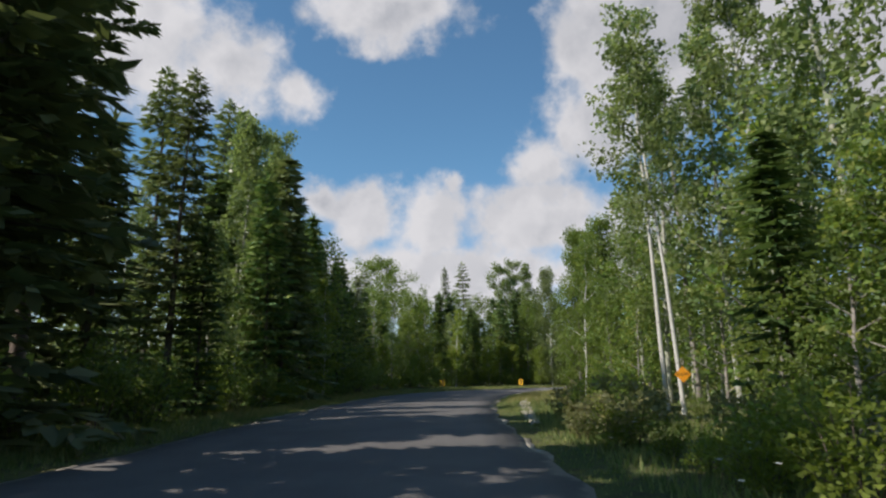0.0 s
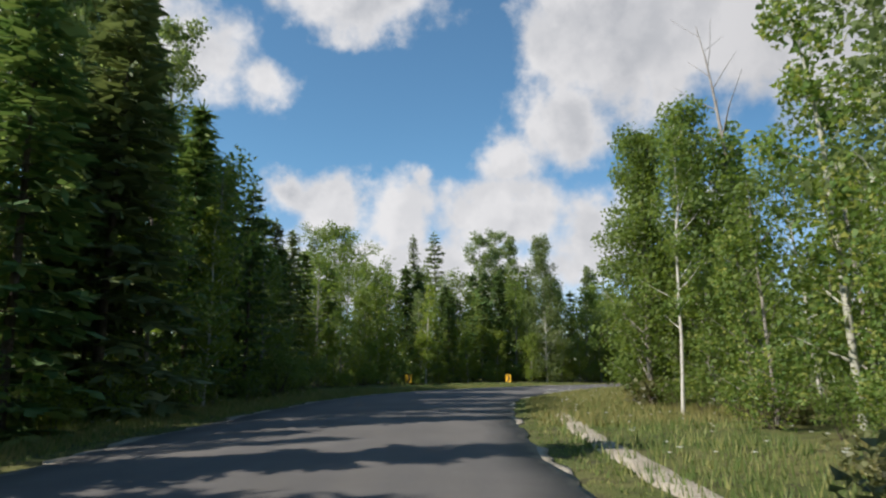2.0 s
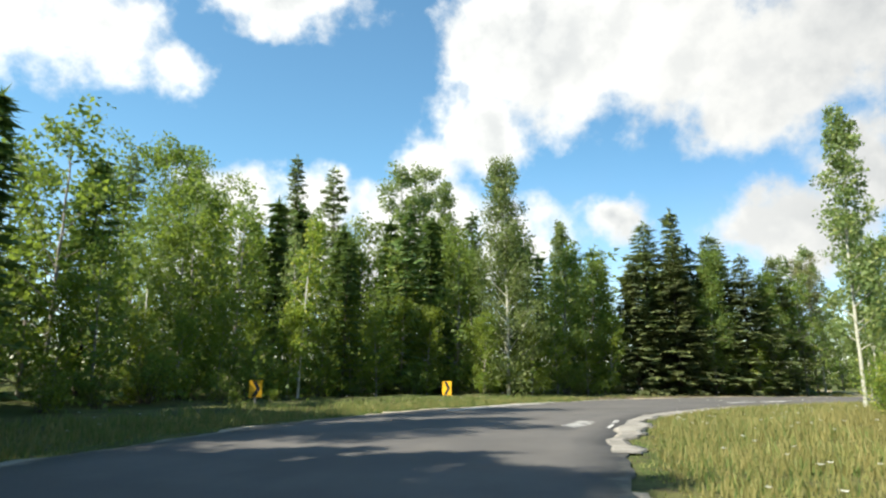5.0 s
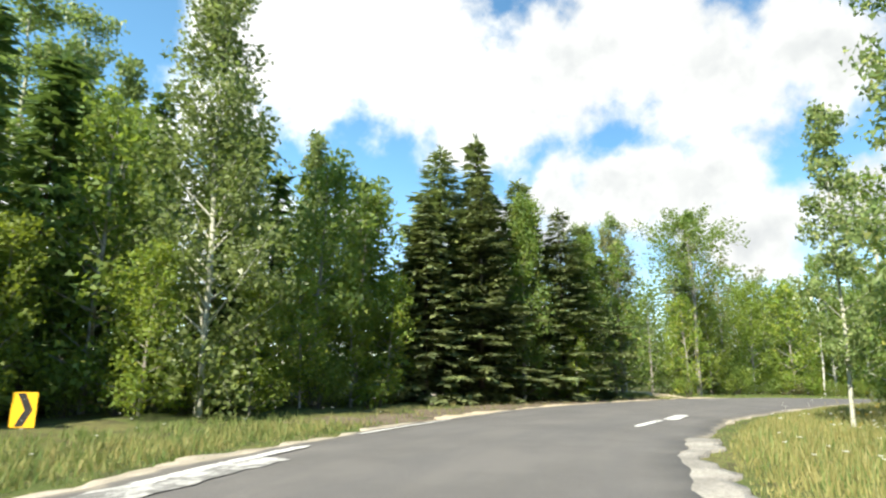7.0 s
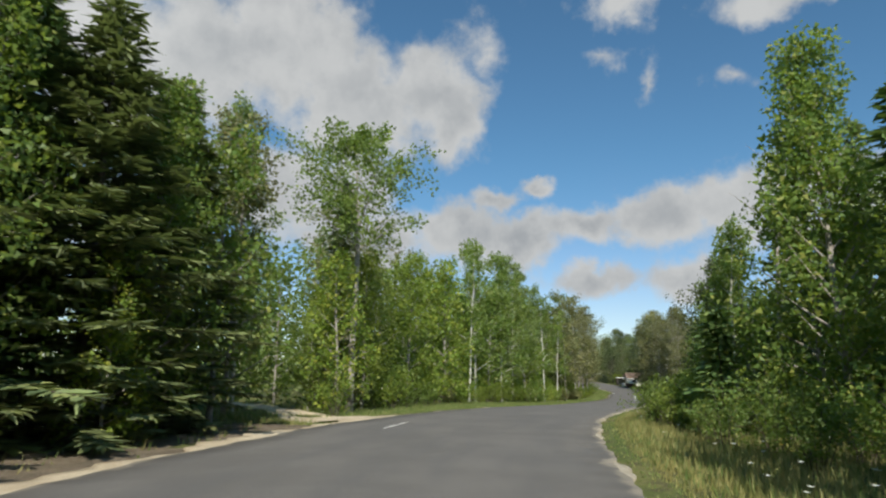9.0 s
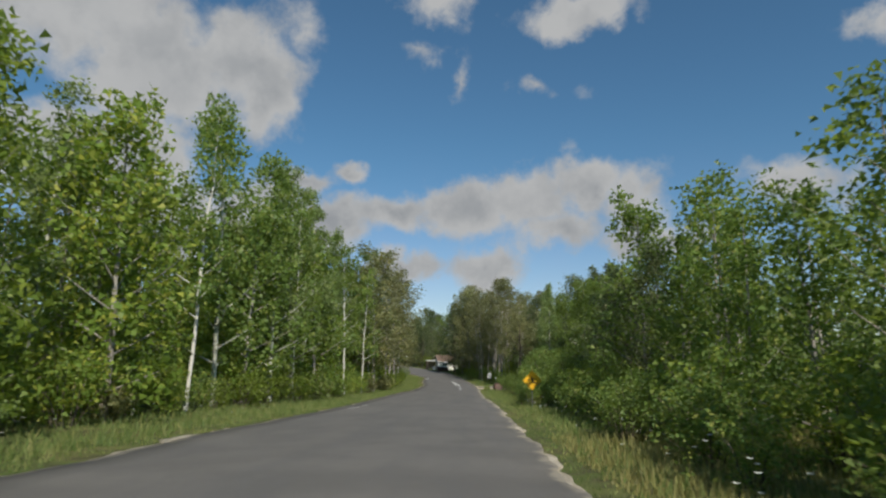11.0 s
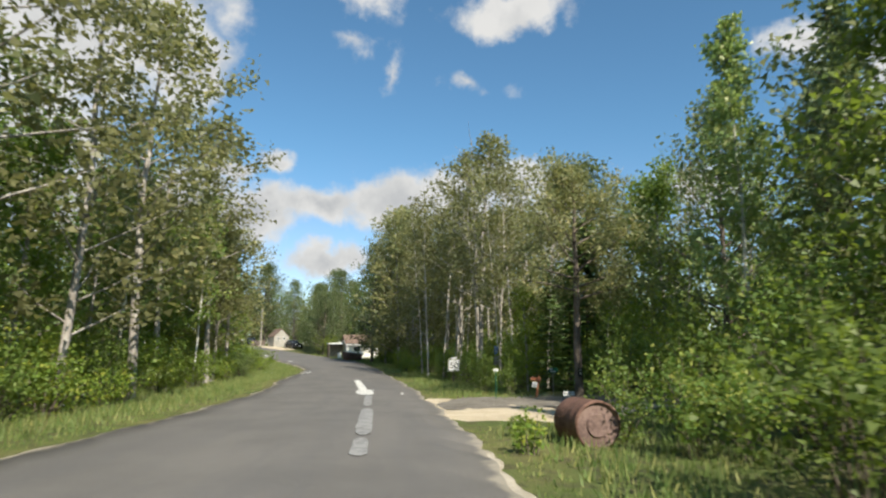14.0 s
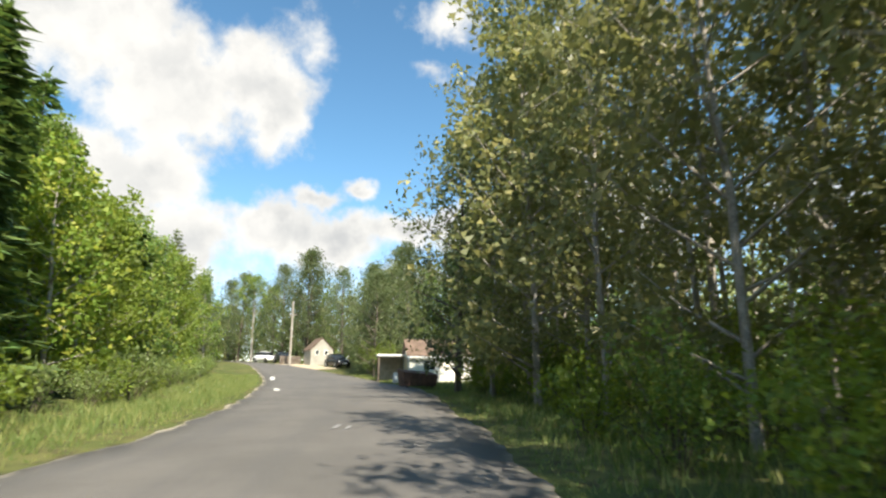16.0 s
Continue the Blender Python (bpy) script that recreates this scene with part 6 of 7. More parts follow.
def play_sign():
    """Yellow diamond with a dark plain figure of bars."""
    x, y = 73.6, 66.15
    z = height_at(x, y)
    sign = thing("warning_sign", "yellow diamond warning sign with dark shapes on a steel post", "road sign", at=pose(x, y, z, 0, 0, -78))
    c = 0.19 - z
    bm = bmesh.new()
    rod(bm, (-0.02, 0.03, -0.4), (0.0, 0.03, c + 0.36), 0.017, 0.017, 8)
    part("post", bm, STEEL, sign, "thin galvanised post")
    p = part("plate", shifted(plate(0.68, 0.68, 0.005, 0.03, True), 0, 0, c), YELLOW, sign)
    bars = [
        [(-0.05, 0.075), (0.03, 0.085), (0.055, -0.035), (-0.02, -0.05)],
        [(-0.02, -0.04), (0.055, -0.035), (0.19, -0.105), (0.235, -0.085), (0.245, -0.11), (0.18, -0.14), (0.02, -0.085)],
        [(-0.02, -0.05), (0.03, -0.075), (-0.10, -0.115), (-0.20, -0.135), (-0.205, -0.115), (-0.12, -0.085)],
        [(-0.05, 0.075), (-0.045, 0.045), (-0.13, 0.015), (-0.19, 0.035), (-0.185, 0.055), (-0.125, 0.045)],
        [(0.03, 0.085), (0.04, 0.055), (0.11, 0.02), (0.16, 0.05), (0.15, 0.07), (0.11, 0.05)],
        [(-0.045, 0.095), (0.0, 0.09), (0.012, 0.135), (-0.015, 0.16), (-0.05, 0.145)],
        [(-0.235, 0.015), (-0.205, 0.015), (-0.205, 0.04), (-0.235, 0.04)],
    ]
    for b in bars:
        part("bar", flat_shape([(1.22 * u, c + 1.22 * v) for u, v in b], -0.003), BLACK, p)
    for su, sv in ((1, 1), (1, -1), (-1, 1), (-1, -1)):
        part("border", flat_shape([(su * 0.445, c), (0, c + sv * 0.445), (0, c + sv * 0.433), (su * 0.433, c)][:: su * sv], -0.003), BLACK, p)
    part("line", flat_shape([(-0.2, c - 0.176), (0.2, c - 0.176), (0.2, c - 0.187), (-0.2, c - 0.187)], -0.003), BLACK, p)
    bolts(p, [(0, c + 0.37), (0, c - 0.37)], -0.002, STEEL)


play_sign()


def speed_sign():
    x, y = 125.5, 65.4
    z = height_at(x, y)
    sign = thing("speed_limit_sign", "white speed limit sign lettered 50 on a thin post", "road sign", at=pose(x, y, z, 0, 0, -88))
    c = -0.92 - z
    bm = bmesh.new()
    rod(bm, (0, 0.03, -0.4), (0, 0.03, c + 0.38), 0.020, 0.020, 10)
    part("post", bm, BARK, sign)
    p = part("plate", shifted(plate(0.56, 0.58, 0.005, 0.04), 0, 0, c), WHITE, sign)
    for x0, z0, x1, z1 in ((-0.255, -0.27, 0.255, -0.255), (-0.255, 0.255, 0.255, 0.27), (-0.255, -0.255, -0.24, 0.255), (0.24, -0.255, 0.255, 0.255)):
        part("border", flat_shape([(x0, c + z0), (x1, c + z0), (x1, c + z1), (x0, c + z1)], -0.004), BLACK, p)
    lettering("50", 0.44, 0, -0.006, c - 0.01, BLACK, p, "bold black numerals")
    part("top_plate", shifted(plate(0.30, 0.10, 0.005, 0.012), 0, 0, c + 0.36), WHITE, sign)


speed_sign()


def bar_plate(parent, w, h, c, mat, bar, rows, y=0.0, x=0.0):
    """A plate whose writing cannot be read: plain bars."""
    p = part("plate", shifted(plate(w, h, 0.004, 0.01), x, y, c), mat, parent)
    for k, (u0, u1, v, t) in enumerate(rows):
        part("bar", flat_shape([(x + u0 * w, c + (v - t) * h), (x + u1 * w, c + (v - t) * h), (x + u1 * w, c + (v + t) * h), (x + u0 * w, c + (v + t) * h)], y - 0.003), bar, p)
    return p


def blue_sign():
    x, y = 120.9, 64.1
    z = height_at(x, y)
    sign = thing("notice_sign", "small blue and white notice above a grey plate on a post", "sign", at=pose(x, y, z, 0, 0, -85))
    bm = bmesh.new()
    rod(bm, (0, 0.03, -0.4), (0, 0.03, 1.80), 0.015, 0.015, 8)
    part("post", bm, STEEL, sign)
    bar_plate(sign, 0.17, 0.34, 1.62, BLUE_PAINT, WHITE, [(-0.3, 0.3, 0.28, 0.07), (-0.35, 0.2, 0.02, 0.05), (-0.2, 0.35, -0.22, 0.06)])
    bar_plate(sign, 0.19, 0.36, 1.16, GREY_BOARD, WHITE, [(-0.35, 0.35, 0.25, 0.03), (-0.35, 0.1, 0.0, 0.03)])


blue_sign()


def post_with_blade(x, y, h, blade, post_mat, blade_mat, bar_mat, label, turn, rows):
    z = height_at(x, y)
    sign = thing("marker_post", label, "sign", "signs at the drive", at=pose(x, y, z, 0, 0, turn))
    bm = bmesh.new()
    box(bm, -0.013, 0.006, -0.3, 0.013, 0.03, h, 0.003)
    part("post", bm, post_mat, sign)
    bar_plate(sign, blade[0], blade[1], h - blade[1] / 2 + 0.02, blade_mat, bar_mat, rows)


post_with_blade(114.6, 65.3, 1.0, (0.17, 0.09), GREEN_PAINT, WHITE, GREEN_PAINT, "thin green post with a small pale plate", -80, [(-0.3, 0.3, 0.0, 0.12)])
post_with_blade(113.4, 61.7, 0.95, (0.34, 0.17), WHITE, GREEN_PAINT, WHITE, "white post with a green number plate of bars", -70, [(-0.38, -0.2, 0, 0.3), (-0.12, 0.06, 0, 0.3), (0.14, 0.34, 0, 0.3)])
post_with_blade(116.2, 62.9, 0.95, (0.36, 0.20), STEEL, GREEN_PAINT, WHITE, "steel post with a green and white plate", -75, [(-0.4, -0.05, 0.2, 0.15), (-0.4, 0.3, -0.2, 0.1)])
post_with_blade(113.1, 63.3, 0.34, (0.42, 0.14), STEEL, WHITE, GREY_BOARD, "low white plate on a short steel leg", -72, [(-0.4, 0.4, 0.0, 0.12)])


def wooden_pointer():
    """A leaning post with a board nailed across, and a hanging smaller board."""
    x, y = 115.2, 63.8
    sign = thing("wooden_sign", "leaning red-brown wooden signpost with two boards", "sign", at=pose(x, y, height_at(x, y), 0, 8, -78))
    bm = bmesh.new()
    box(bm, -0.035, -0.02, -0.25, 0.035, 0.03, 0.82, 0.006)
    part("post", bm, BOARD, sign)
    bm = bmesh.new()
    box(bm, -0.30, -0.05, 0.62, 0.06, -0.022, 0.74, 0.006)
    part("board", bm, BOARD, sign)
    bm = bmesh.new()
    box(bm, -0.24, -0.045, 0.40, -0.04, -0.022, 0.58, 0.006)
    part("board", bm, WHITE, sign, "white hanging board")


wooden_pointer()


def tree_notice():
    x, y = 114.55, 62.44
    sign = thing("tree_notice", "small dark notice with pale bars fixed to a tree trunk", "sign", at=pose(x, y, height_at(x, y) + 0.85, 0, 0, -72))
    bar_plate(sign, 0.17, 0.28, 0, BLACK, WHITE, [(-0.35, 0.35, 0.36, 0.03), (-0.3, 0.3, 0.22, 0.03), (-0.15, 0.2, -0.1, 0.12)])


tree_notice()


def rusty_tank():
    """A short steel drum on its side, with rims, bands and a dished end."""
    x, y = 104.3, 65.75
    r, length = 0.385, 0.84
    tank = thing("rusty_tank", "big rusty steel drum lying on its side in the grass", "drum", at=pose(x, y, height_at(x, y) + r - 0.05, 0, 0, 8))
    bm = bmesh.new()
    prof = [(-length / 2, r * 0.93), (-length / 2, r), (-length / 2 + 0.05, r * 1.03), (-length / 2 + 0.09, r), (-0.2, r), (-0.17, r * 1.025), (-0.13, r), (0.2, r), (0.23, r * 1.025), (0.27, r), (length / 2 - 0.07, r), (length / 2 - 0.03, r * 1.03), (length / 2, r * 0.95)]
    rings = []
    for px, pr in prof:
        rings.append([bm.verts.new((px, pr * math.cos(a) * (1 + 0.015 * math.sin(3 * a + px)), pr * math.sin(a))) for a in np.linspace(0, 2 * math.pi, 40, endpoint=False)])
    for a, b in zip(rings[:-1], rings[1:]):
        for k in range(40):
            bm.faces.new((a[k], a[(k + 1) % 40], b[(k + 1) % 40], b[k]))
    bm.faces.new(rings[-1])
    bmesh.ops.recalc_face_normals(bm, faces=bm.faces)
    for f in bm.faces:
        f.smooth = True
    part("shell", bm, RUST, tank)
    bm = bmesh.new()
    prev = None
    for px, pr in [(0.03, r * 0.93), (0.06, r * 0.86), (0.05, r * 0.5), (0.02, r * 0.45), (0.03, r * 0.2)]:
        ring = [bm.verts.new((-length / 2 + px, pr * math.cos(a), pr * math.sin(a))) for a in np.linspace(0, 2 * math.pi, 32, endpoint=False)]
        if prev:
            for k in range(32):
                bm.faces.new((prev[k], prev[(k + 1) % 32], ring[(k + 1) % 32], ring[k]))
        prev = ring
    bm.faces.new(prev)
    bmesh.ops.recalc_face_normals(bm, faces=bm.faces)
    part("end_plate", bm, RUST_PALE, tank, "paler dished end with a raised ring")


rusty_tank()


def stump(x, y, h, r, seed):
    g = Leaves(seed)
    zs = np.array([-0.1, 0.03, 0.12, h * 0.6, h, h * 0.97])
    g.tube(np.column_stack([0 * zs, 0 * zs, zs]), np.array([r * 1.7, r * 1.4, r * 1.1, r, r * 0.95, 0.01]), 11)
    ob = thing("tree_stump", "grey weathered tree stump under the spruces", "stump", at=pose(x, y, height_at(x, y), 4, 3, 0))
    part("wood", g.wood_mesh("wood", GREY_BARK), GREY_BARK, ob)


stump(22.3, 76.0, 0.40, 0.10, 61)


# ---- the yard at the end of the road ----
WHITE_WALL = mottled("white_siding", (0.64, 0.62, 0.55), (0.76, 0.74, 0.68), 1.5, 0.7, 25.0, 0.25)
GREY_WALL = mottled("grey_siding", (0.26, 0.25, 0.22), (0.36, 0.34, 0.30), 1.5, 0.8, 25.0, 0.3)
ROOF = mottled("brown_shingle", (0.11, 0.075, 0.055), (0.20, 0.14, 0.105), 2.0, 0.9, 30.0, 0.6)
DARK_GLASS = material("window_glass", lambda n: (principled(n, (0.02, 0.025, 0.03), 0.06, spec=0.6), None))
TRIM = mottled("white_trim", (0.70, 0.70, 0.67), (0.80, 0.80, 0.78), 3.0, 0.6, 40.0, 0.1)


def window_in(parent, x, z, w, h, y, cross=True):
    """A window in a wall that faces -y at the given y."""
    bm = bmesh.new()
    box(bm, x - w / 2, y - 0.012, z - h / 2, x + w / 2, y - 0.004, z + h / 2)
    win = part("window", bm, DARK_GLASS, parent, "dark window pane")
    t = 0.05
    bm = bmesh.new()
    for a in ((x - w / 2 - t, z - h / 2 - t, x + w / 2 + t, z - h / 2), (x - w / 2 - t, z + h / 2, x + w / 2 + t, z + h / 2 + t), (x - w / 2 - t, z - h / 2, x - w / 2, z + h / 2), (x + w / 2, z - h / 2, x + w / 2 + t, z + h / 2)):
        box(bm, a[0], y - 0.035, a[1], a[2], y + 0.01, a[3])
    if cross:
        box(bm, x - 0.012, y - 0.03, z - h / 2, x + 0.012, y - 0.013, z + h / 2)
    part("frame", bm, TRIM, win, "white window frame")


def gable_house(name, label, x, y, z, turn, w, d, wall, ridge, wall_mat, gable_front, over=0.25, boards=9):
    """A house with siding, a pitched roof and open eaves. Its front faces -y."""
    house = thing(name, label, "building", at=pose(x, y, z, 0, 0, turn))
    bm = bmesh.new()
    if gable_front:
        prof = [(-w / 2, -0.4), (w / 2, -0.4), (w / 2, wall), (0, ridge), (-w / 2, wall)]
        f = [bm.verts.new((a, -d / 2, b)) for a, b in prof]
        k = [bm.verts.new((a, d / 2, b)) for a, b in prof]
    else:
        prof = [(-d / 2, -0.4), (d / 2, -0.4), (d / 2, wall), (0, ridge), (-d / 2, wall)]
        f = [bm.verts.new((-w / 2, a, b)) for a, b in prof]
        k = [bm.verts.new((w / 2, a, b)) for a, b in prof]
    bm.faces.new(f)
    bm.faces.new(k[::-1])
    for i in range(5):
        bm.faces.new((f[i], k[i], k[(i + 1) % 5], f[(i + 1) % 5]))
    bmesh.ops.recalc_face_normals(bm, faces=bm.faces)
    part("wall", bm, wall_mat, house)
    for i in range(boards):
        zz = wall * (i + 0.5) / boards
        bm = bmesh.new()
        box(bm, -w / 2 - 0.012, -d / 2 - 0.014, zz - wall / boards * 0.47, w / 2 + 0.012, -d / 2 - 0.001, zz + wall / boards * 0.47)
        part("siding_board", bm, wall_mat, house)
    half = (w if gable_front else d) / 2
    run, rise = half + over, (ridge - wall) * (half + over) / half
    for s in (-1, 1):
        bm = bmesh.new()
        long = (d if gable_front else w) / 2 + over
        a = [(0, ridge + 0.02), (s * run, ridge - rise + 0.02), (s * run, ridge - rise + 0.11), (0, ridge + 0.12)]
        ends = []
        for e in (-long, long):
            ends.append([bm.verts.new((u, e, v) if gable_front else (e, u, v)) for u, v in a])
        bm.faces.new(ends[0])
        bm.faces.new(ends[1][::-1])
        for i in range(4):
            bm.faces.new((ends[0][i], ends[1][i], ends[1][(i + 1) % 4], ends[0][(i + 1) % 4]))
        bmesh.ops.recalc_face_normals(bm, faces=bm.faces)
        part("roof", bm, ROOF, house, "brown shingled roof slope")
    return house


cottage = gable_house("cottage", "white wooden cottage with a brown roof under trees", 180.2, 71.8, -1.12, -80, 4.6, 5.0, 2.05, 3.2, WHITE_WALL, False)
window_in(cottage, -0.9, 1.35, 0.8, 0.6, -2.515)
window_in(cottage, 1.2, 1.35, 0.7, 0.6, -2.515)
bm = bmesh.new()
box(bm, -2.5, -2.86, 1.83, 2.5, -2.78, 1.97)
part("fascia", bm, TRIM, cottage, "white fascia board")

lean_to = thing("lean_to", "open lean-to with dark posts and a pale flat roof", "shelter", at=pose(180.6, 75.4, height_at(180.6, 75.4), 0, 0, -80) @ Matrix.Diagonal((1.3, 1.3, 1.3, 1)))
bm = bmesh.new()
box(bm, -0.8, -0.9, 1.42, 0.8, 0.9, 1.52, 0.01)
part("roof", bm, TRIM, lean_to)
for px in (-0.7, 0.7):
    for py in (-0.8, 0.8):
        bm = bmesh.new()
        box(bm, px - 0.05, py - 0.05, -0.4, px + 0.05, py + 0.05, 1.42, 0.005)
        part("post", bm, BARK, lean_to)
bm = bmesh.new()
box(bm, -0.75, 0.82, -0.2, 0.75, 0.87, 1.42)
part("back_board", bm, GREY_BOARD, lean_to)

notice = thing("sandwich_board", "white board standing on the ground beside a shelter", "sign", at=pose(178.3, 74.6, height_at(178.3, 74.6), 0, 0, -65) @ Matrix.Diagonal((1.7, 1.7, 1.7, 1)))
bm = bmesh.new()
box(bm, -0.16, -0.02, 0.02, 0.16, 0.02, 0.44, 0.006, Matrix.Rotation(radians(-8), 4, "X"))
part("front_board", bm, WHITE, notice)
bm = bmesh.new()
box(bm, -0.16, 0.10, 0.02, 0.16, 0.13, 0.44, 0.006, Matrix.Rotation(radians(8), 4, "X"))
part("back_board", bm, WHITE, notice)

skip = thing("dumpster", "brown steel dumpster with a sloping lid", "container", at=pose(169.8, 72.5, height_at(169.8, 72.5), 0, 0, -68) @ Matrix.Diagonal((1.5, 1.5, 1.5, 1)))
bm = bmesh.new()
v = [(-0.62, -0.4, 0.08), (0.62, -0.4, 0.08), (0.62, 0.4, 0.08), (-0.62, 0.4, 0.08), (-0.70, -0.46, 0.62), (0.70, -0.46, 0.50), (0.70, 0.46, 0.62), (-0.70, 0.46, 0.74)]
vs = [bm.verts.new(c) for c in v]
for q in ((0, 1, 2, 3), (4, 7, 6, 5), (0, 4, 5, 1), (1, 5, 6, 2), (2, 6, 7, 3), (3, 7, 4, 0)):
    bm.faces.new([vs[i] for i in q])
bmesh.ops.recalc_face_normals(bm, faces=bm.faces)
bmesh.ops.bevel(bm, geom=list(bm.edges), offset=0.02, segments=1, affect="EDGES")
part("body", bm, RUST, skip)
for sx in (-0.4, 0.0, 0.4):
    bm = bmesh.new()
    box(bm, sx - 0.03, -0.475, 0.1, sx + 0.03, -0.43, 0.54)
    part("rib", bm, RUST, skip)
for sx in (-0.5, 0.5):
    for sy in (-0.3, 0.3):
        bm = bmesh.new()
        rod(bm, (sx - 0.03, sy, 0.05), (sx + 0.03, sy, 0.05), 0.05, 0.05, 12)
        part("wheel", bm, BLACK, skip)

shed = gable_house("shed", "small grey wooden shed with a brown roof", 209.3, 87.8, 0.85, -62, 2.7, 3.4, 1.75, 3.1, GREY_WALL, True, 0.12, 7)
window_in(shed, -0.6, 1.4, 0.36, 0.5, -1.715, False)
window_in(shed, 0.5, 1.4, 0.36, 0.5, -1.715, False)
bm = bmesh.new()
box(bm, 1.0, -1.80, -0.3, 2.2, -1.73, 0.95, 0.01)
part("panel", bm, WHITE, shed, "white panel leaning at the corner")

fence = thing("fence", "dark board fence beside a utility pole", "fence", at=pose(210.6, 91.6, height_at(210.6, 91.6), 0, 0, -50))
for k in range(14):
    bm = bmesh.new()
    box(bm, -1.4 + 0.2 * k, -0.012, -0.1, -1.4 + 0.2 * k + 0.17, 0.012, 1.05 + 0.03 * math.sin(3 * k), 0.004)
    part("board", bm, BARK, fence)
for zz in (0.25, 0.8):
    bm = bmesh.new()
    box(bm, -1.42, 0.014, zz, 1.42, 0.05, zz + 0.07)
    part("rail", bm, BARK, fence)

pole = thing("utility_pole", "tall grey wooden utility pole with a short crossarm", "pole", at=pose(205.4, 90.2, height_at(205.4, 90.2), 0, 1, 0))
bm = bmesh.new()
rod(bm, (0, 0, -0.4), (0, 0, 7.6), 0.15, 0.11, 14)
part("shaft", bm, GREY_BOARD, pole)
bm = bmesh.new()
box(bm, -0.05, -0.45, 5.9, 0.05, 0.35, 6.0, 0.008)
part("crossarm", bm, GREY_BOARD, pole)
for yy in (-0.38, 0.28):
    bm = bmesh.new()
    rod(bm, (0, yy, 6.0), (0, yy, 6.12), 0.03, 0.022, 10)
    part("insulator", bm, WHITE, pole)


CAR_DARK = mottled("dark_car_paint", (0.012, 0.013, 0.016), (0.020, 0.021, 0.025), 2.0, 0.22, 90.0, 0.02, 0.3, spec=0.5)
CAR_WHITE = mottled("white_car_paint", (0.66, 0.66, 0.66), (0.74, 0.74, 0.73), 2.0, 0.25, 90.0, 0.02, spec=0.5)
TYRE = mottled("tyre_rubber", (0.012, 0.012, 0.012), (0.03, 0.03, 0.03), 12.0, 0.9, 60.0, 0.3)
LAMP = mottled("lamp_glass", (0.55, 0.55, 0.55), (0.72, 0.72, 0.70), 9.0, 0.12, 60.0, 0.05, spec=0.6)


def lofted(sections):
    """A closed body through sections: (x, half width, z of bottom, z of top, tuck of the top)."""
    bm = bmesh.new()
    rings = []
    for x, w, z0, z1, tuck in sections:
        h = z1 - z0
        pts = [(-w * 0.92, z0), (-w, z0 + h * 0.25), (-w, z0 + h * 0.6), (-w * tuck, z1 - h * 0.06), (-w * tuck * 0.8, z1), (w * tuck * 0.8, z1), (w * tuck, z1 - h * 0.06), (w, z0 + h * 0.6), (w, z0 + h * 0.25), (w * 0.92, z0)]
        rings.append([bm.verts.new((x, a, b)) for a, b in pts])
    n = len(rings[0])
    for a, b in zip(rings[:-1], rings[1:]):
        for k in range(n):
            bm.faces.new((a[k], a[(k + 1) % n], b[(k + 1) % n], b[k]))
    bm.faces.new(rings[0])
    bm.faces.new(rings[-1])
    bmesh.ops.recalc_face_normals(bm, faces=bm.faces)
    for f in bm.faces:
        f.smooth = True
    return bm


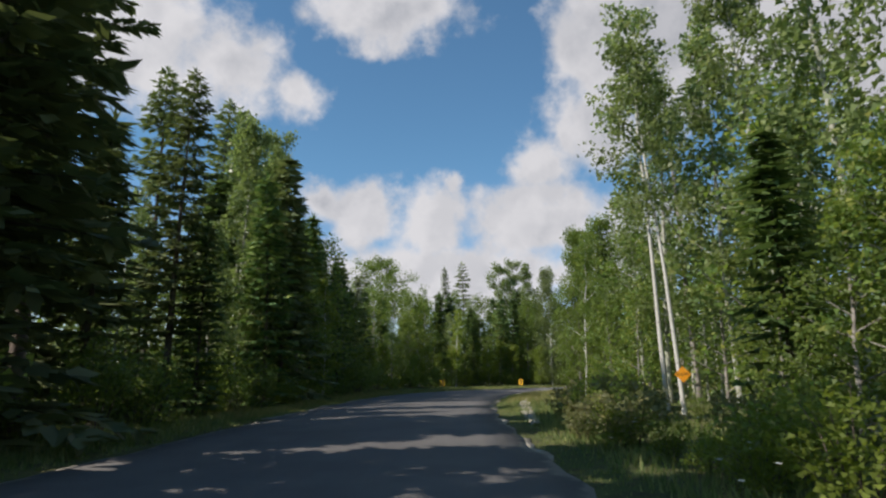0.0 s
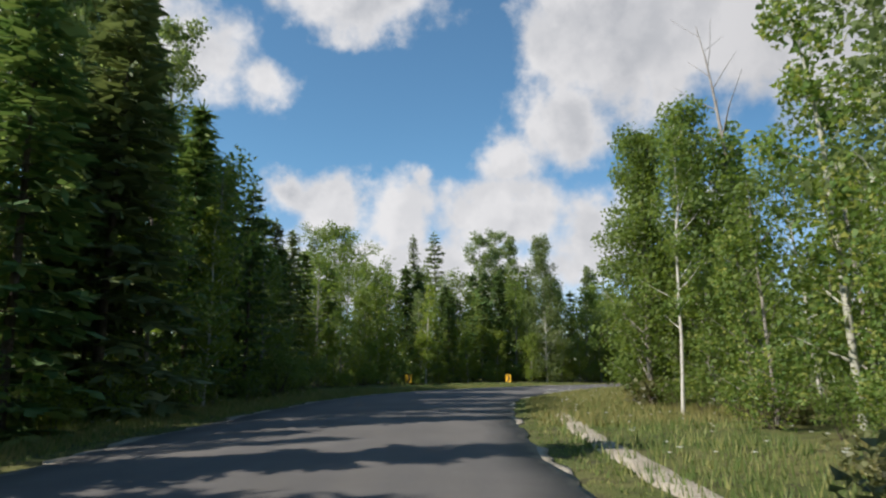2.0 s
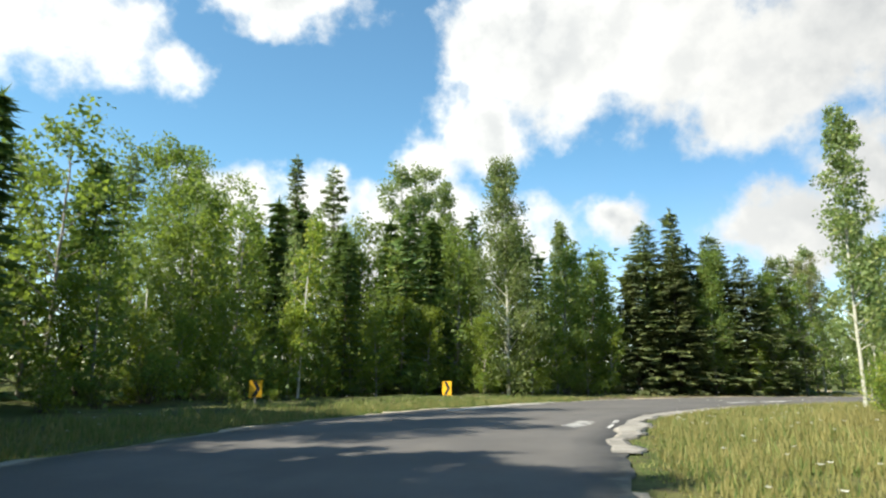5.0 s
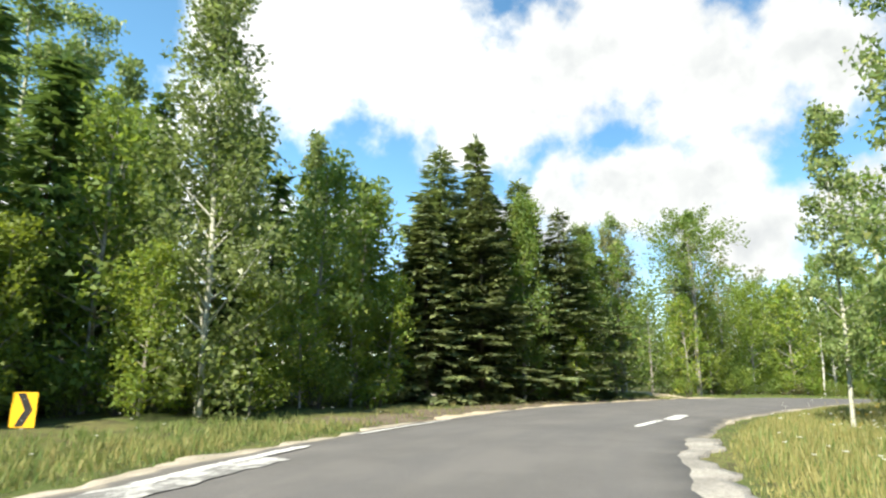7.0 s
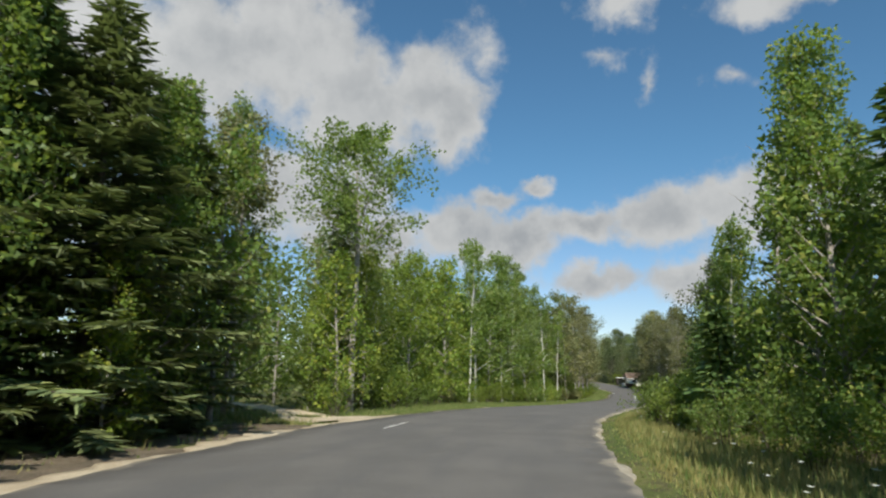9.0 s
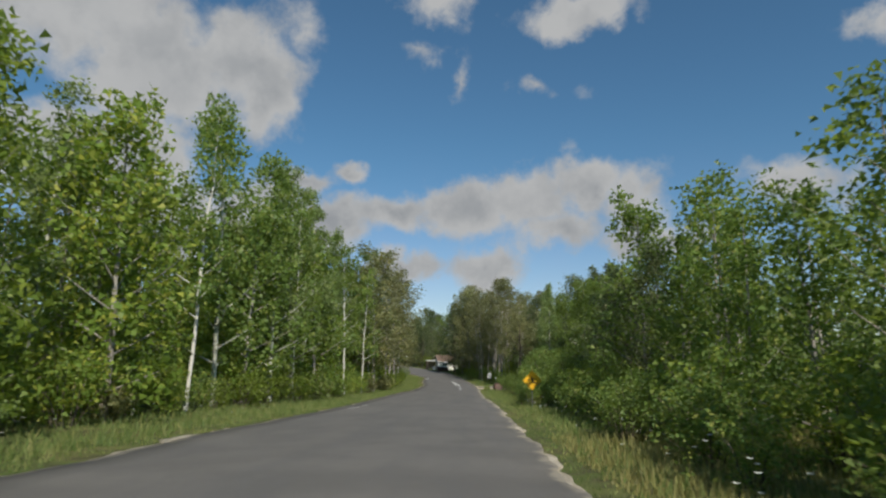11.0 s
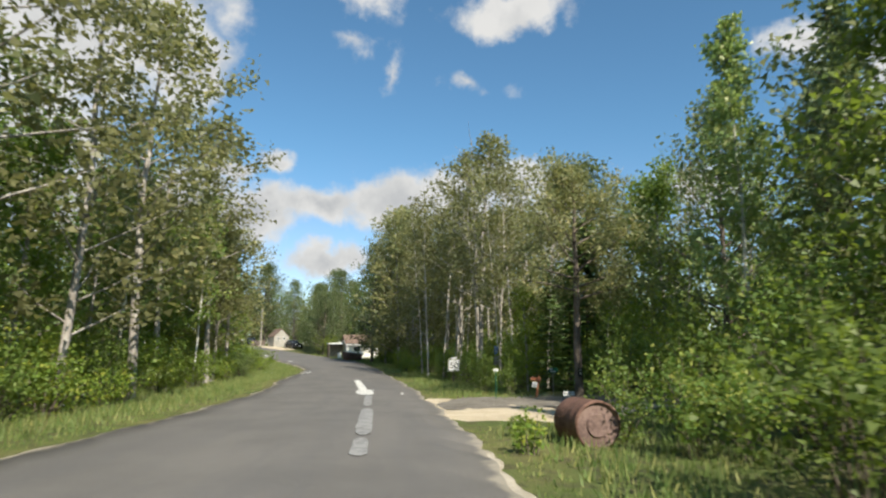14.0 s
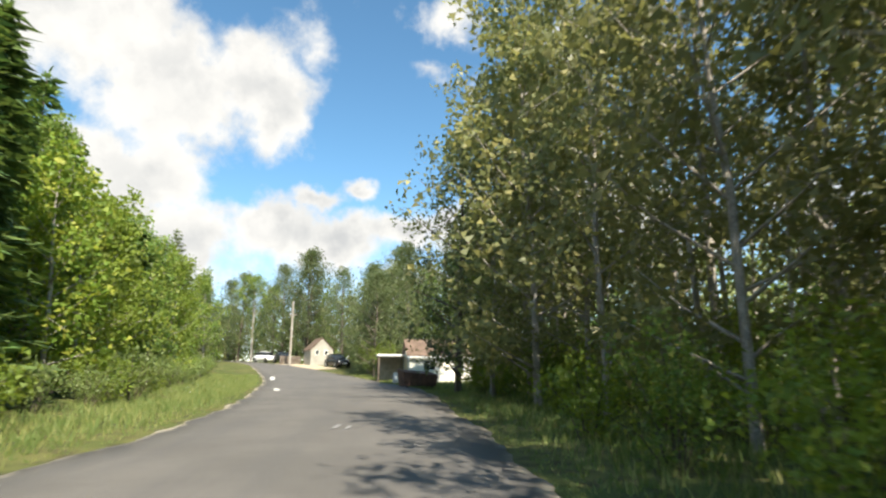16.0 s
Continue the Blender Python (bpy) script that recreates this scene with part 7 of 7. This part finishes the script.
def car(x, y, turn, paint, label, size=1.0):
    """A parked hatchback; its nose points to +x of its own."""
    c = thing("car", label, "car", at=pose(x, y, height_at(x, y) + 0.03, 0, 0, turn) @ Matrix.Diagonal((size, size, size, 1)))
    part("body", lofted([(-2.05, 0.62, 0.35, 0.80, 0.9), (-1.95, 0.80, 0.25, 0.95, 0.92), (-1.2, 0.86, 0.20, 0.98, 0.94), (0.6, 0.86, 0.20, 0.96, 0.94), (1.5, 0.82, 0.22, 0.86, 0.92), (1.95, 0.74, 0.26, 0.74, 0.9), (2.08, 0.6, 0.34, 0.62, 0.9)]), paint, c)
    part("cabin", lofted([(-1.85, 0.66, 0.93, 1.08, 0.9), (-1.45, 0.76, 0.93, 1.40, 0.84), (-0.5, 0.78, 0.93, 1.47, 0.82), (0.2, 0.77, 0.93, 1.42, 0.82), (0.95, 0.70, 0.90, 0.98, 0.9)]), DARK_GLASS, c, "dark windows")
    part("roof", lofted([(-1.5, 0.60, 1.39, 1.44, 0.9), (-0.5, 0.66, 1.44, 1.51, 0.9), (0.22, 0.62, 1.40, 1.46, 0.9)]), paint, c)
    for wx in (-1.25, 1.25):
        for wy in (-0.80, 0.80):
            bm = bmesh.new()
            rod(bm, (wx, wy - 0.1, 0.30), (wx, wy + 0.1, 0.30), 0.31, 0.31, 24)
            wheel = part("wheel", bm, TYRE, c)
            bm = bmesh.new()
            s = 1 if wy > 0 else -1
            rod(bm, (wx, wy + s * 0.10, 0.30), (wx, wy + s * 0.115, 0.30), 0.19, 0.17, 16)
            part("rim", bm, STEEL, wheel)
    for wy in (-0.56, 0.56):
        bm = bmesh.new()
        box(bm, 1.90, wy - 0.14, 0.56, 2.03, wy + 0.14, 0.68, 0.02)
        part("headlight", bm, LAMP, c)
        bm = bmesh.new()
        box(bm, -2.03, wy - 0.12, 0.62, -1.93, wy + 0.12, 0.80, 0.02)
        part("tail_light", bm, RUST, c)
    bm = bmesh.new()
    box(bm, 1.98, -0.26, 0.36, 2.09, 0.26, 0.46, 0.01)
    part("number_plate", bm, WHITE, c, "plain pale plate")


car(203.6, 84.2, 215, CAR_DARK, "dark parked car half under overhanging trees")
car(215.0, 93.8, 215, CAR_DARK, "dark parked car beside a utility pole")
car(218.6, 97.4, 230, CAR_WHITE, "white parked car at the edge of the yard")


# ---- small flowers on the verge ----
def flowers(name, places, seed, mat, label, lo=0.25, hi=0.6, size=0.045):
    """Thin stalks with flat heads of petals."""
    g = Leaves(seed)
    rng = g.rng
    for x, y in places:
        z = height_at(x, y)
        h = rng.uniform(lo, hi)
        top = np.array([x + rng.normal(0, 0.05), y + rng.normal(0, 0.05), z + h])
        n = 5
        a = np.arange(n) * 6.283 / n
        way = np.column_stack([np.cos(a), np.sin(a), np.full(n, 0.3)])
        way /= np.linalg.norm(way, axis=1)[:, None]
        g.kites(np.repeat(top[None], n, 0), way, np.column_stack([-np.sin(a), np.cos(a), np.zeros(n)]), size, size * 0.7)
    ob = new(name, g.leaf_mesh(name, mat))
    tagged(ob, label, "flowers", kind="stuff")


PETAL = leaf_material("white_petals", (0.55, 0.55, 0.50), (0.75, 0.75, 0.70), (0.7, 0.68, 0.55), (0.8, 0.8, 0.7), 0.25, 0.6)
GOLD = leaf_material("golden_petals", (0.50, 0.33, 0.02), (0.65, 0.45, 0.03), (0.7, 0.5, 0.05), (0.7, 0.5, 0.05), 0.25, 0.6)
flowers("white_flowers", beside(RIGHT_EDGE, -1, 1.0, 4.5, 420, 15, x1=75, y0=2)[0], 15, PETAL, "scattered small white wild flowers on the verge")
flowers("white_flowers", beside(LEFT_EDGE, 1, 0.8, 4.0, 260, 16, x1=170, y0=10)[0], 16, PETAL, "scattered small white wild flowers on the verge")
flowers("golden_flowers", beside(RIGHT_EDGE, -1, 2.2, 5.0, 260, 17, x0=18, x1=56, y0=55)[0], 17, GOLD, "scattered yellow wild flowers on the verge", 0.4, 0.9)
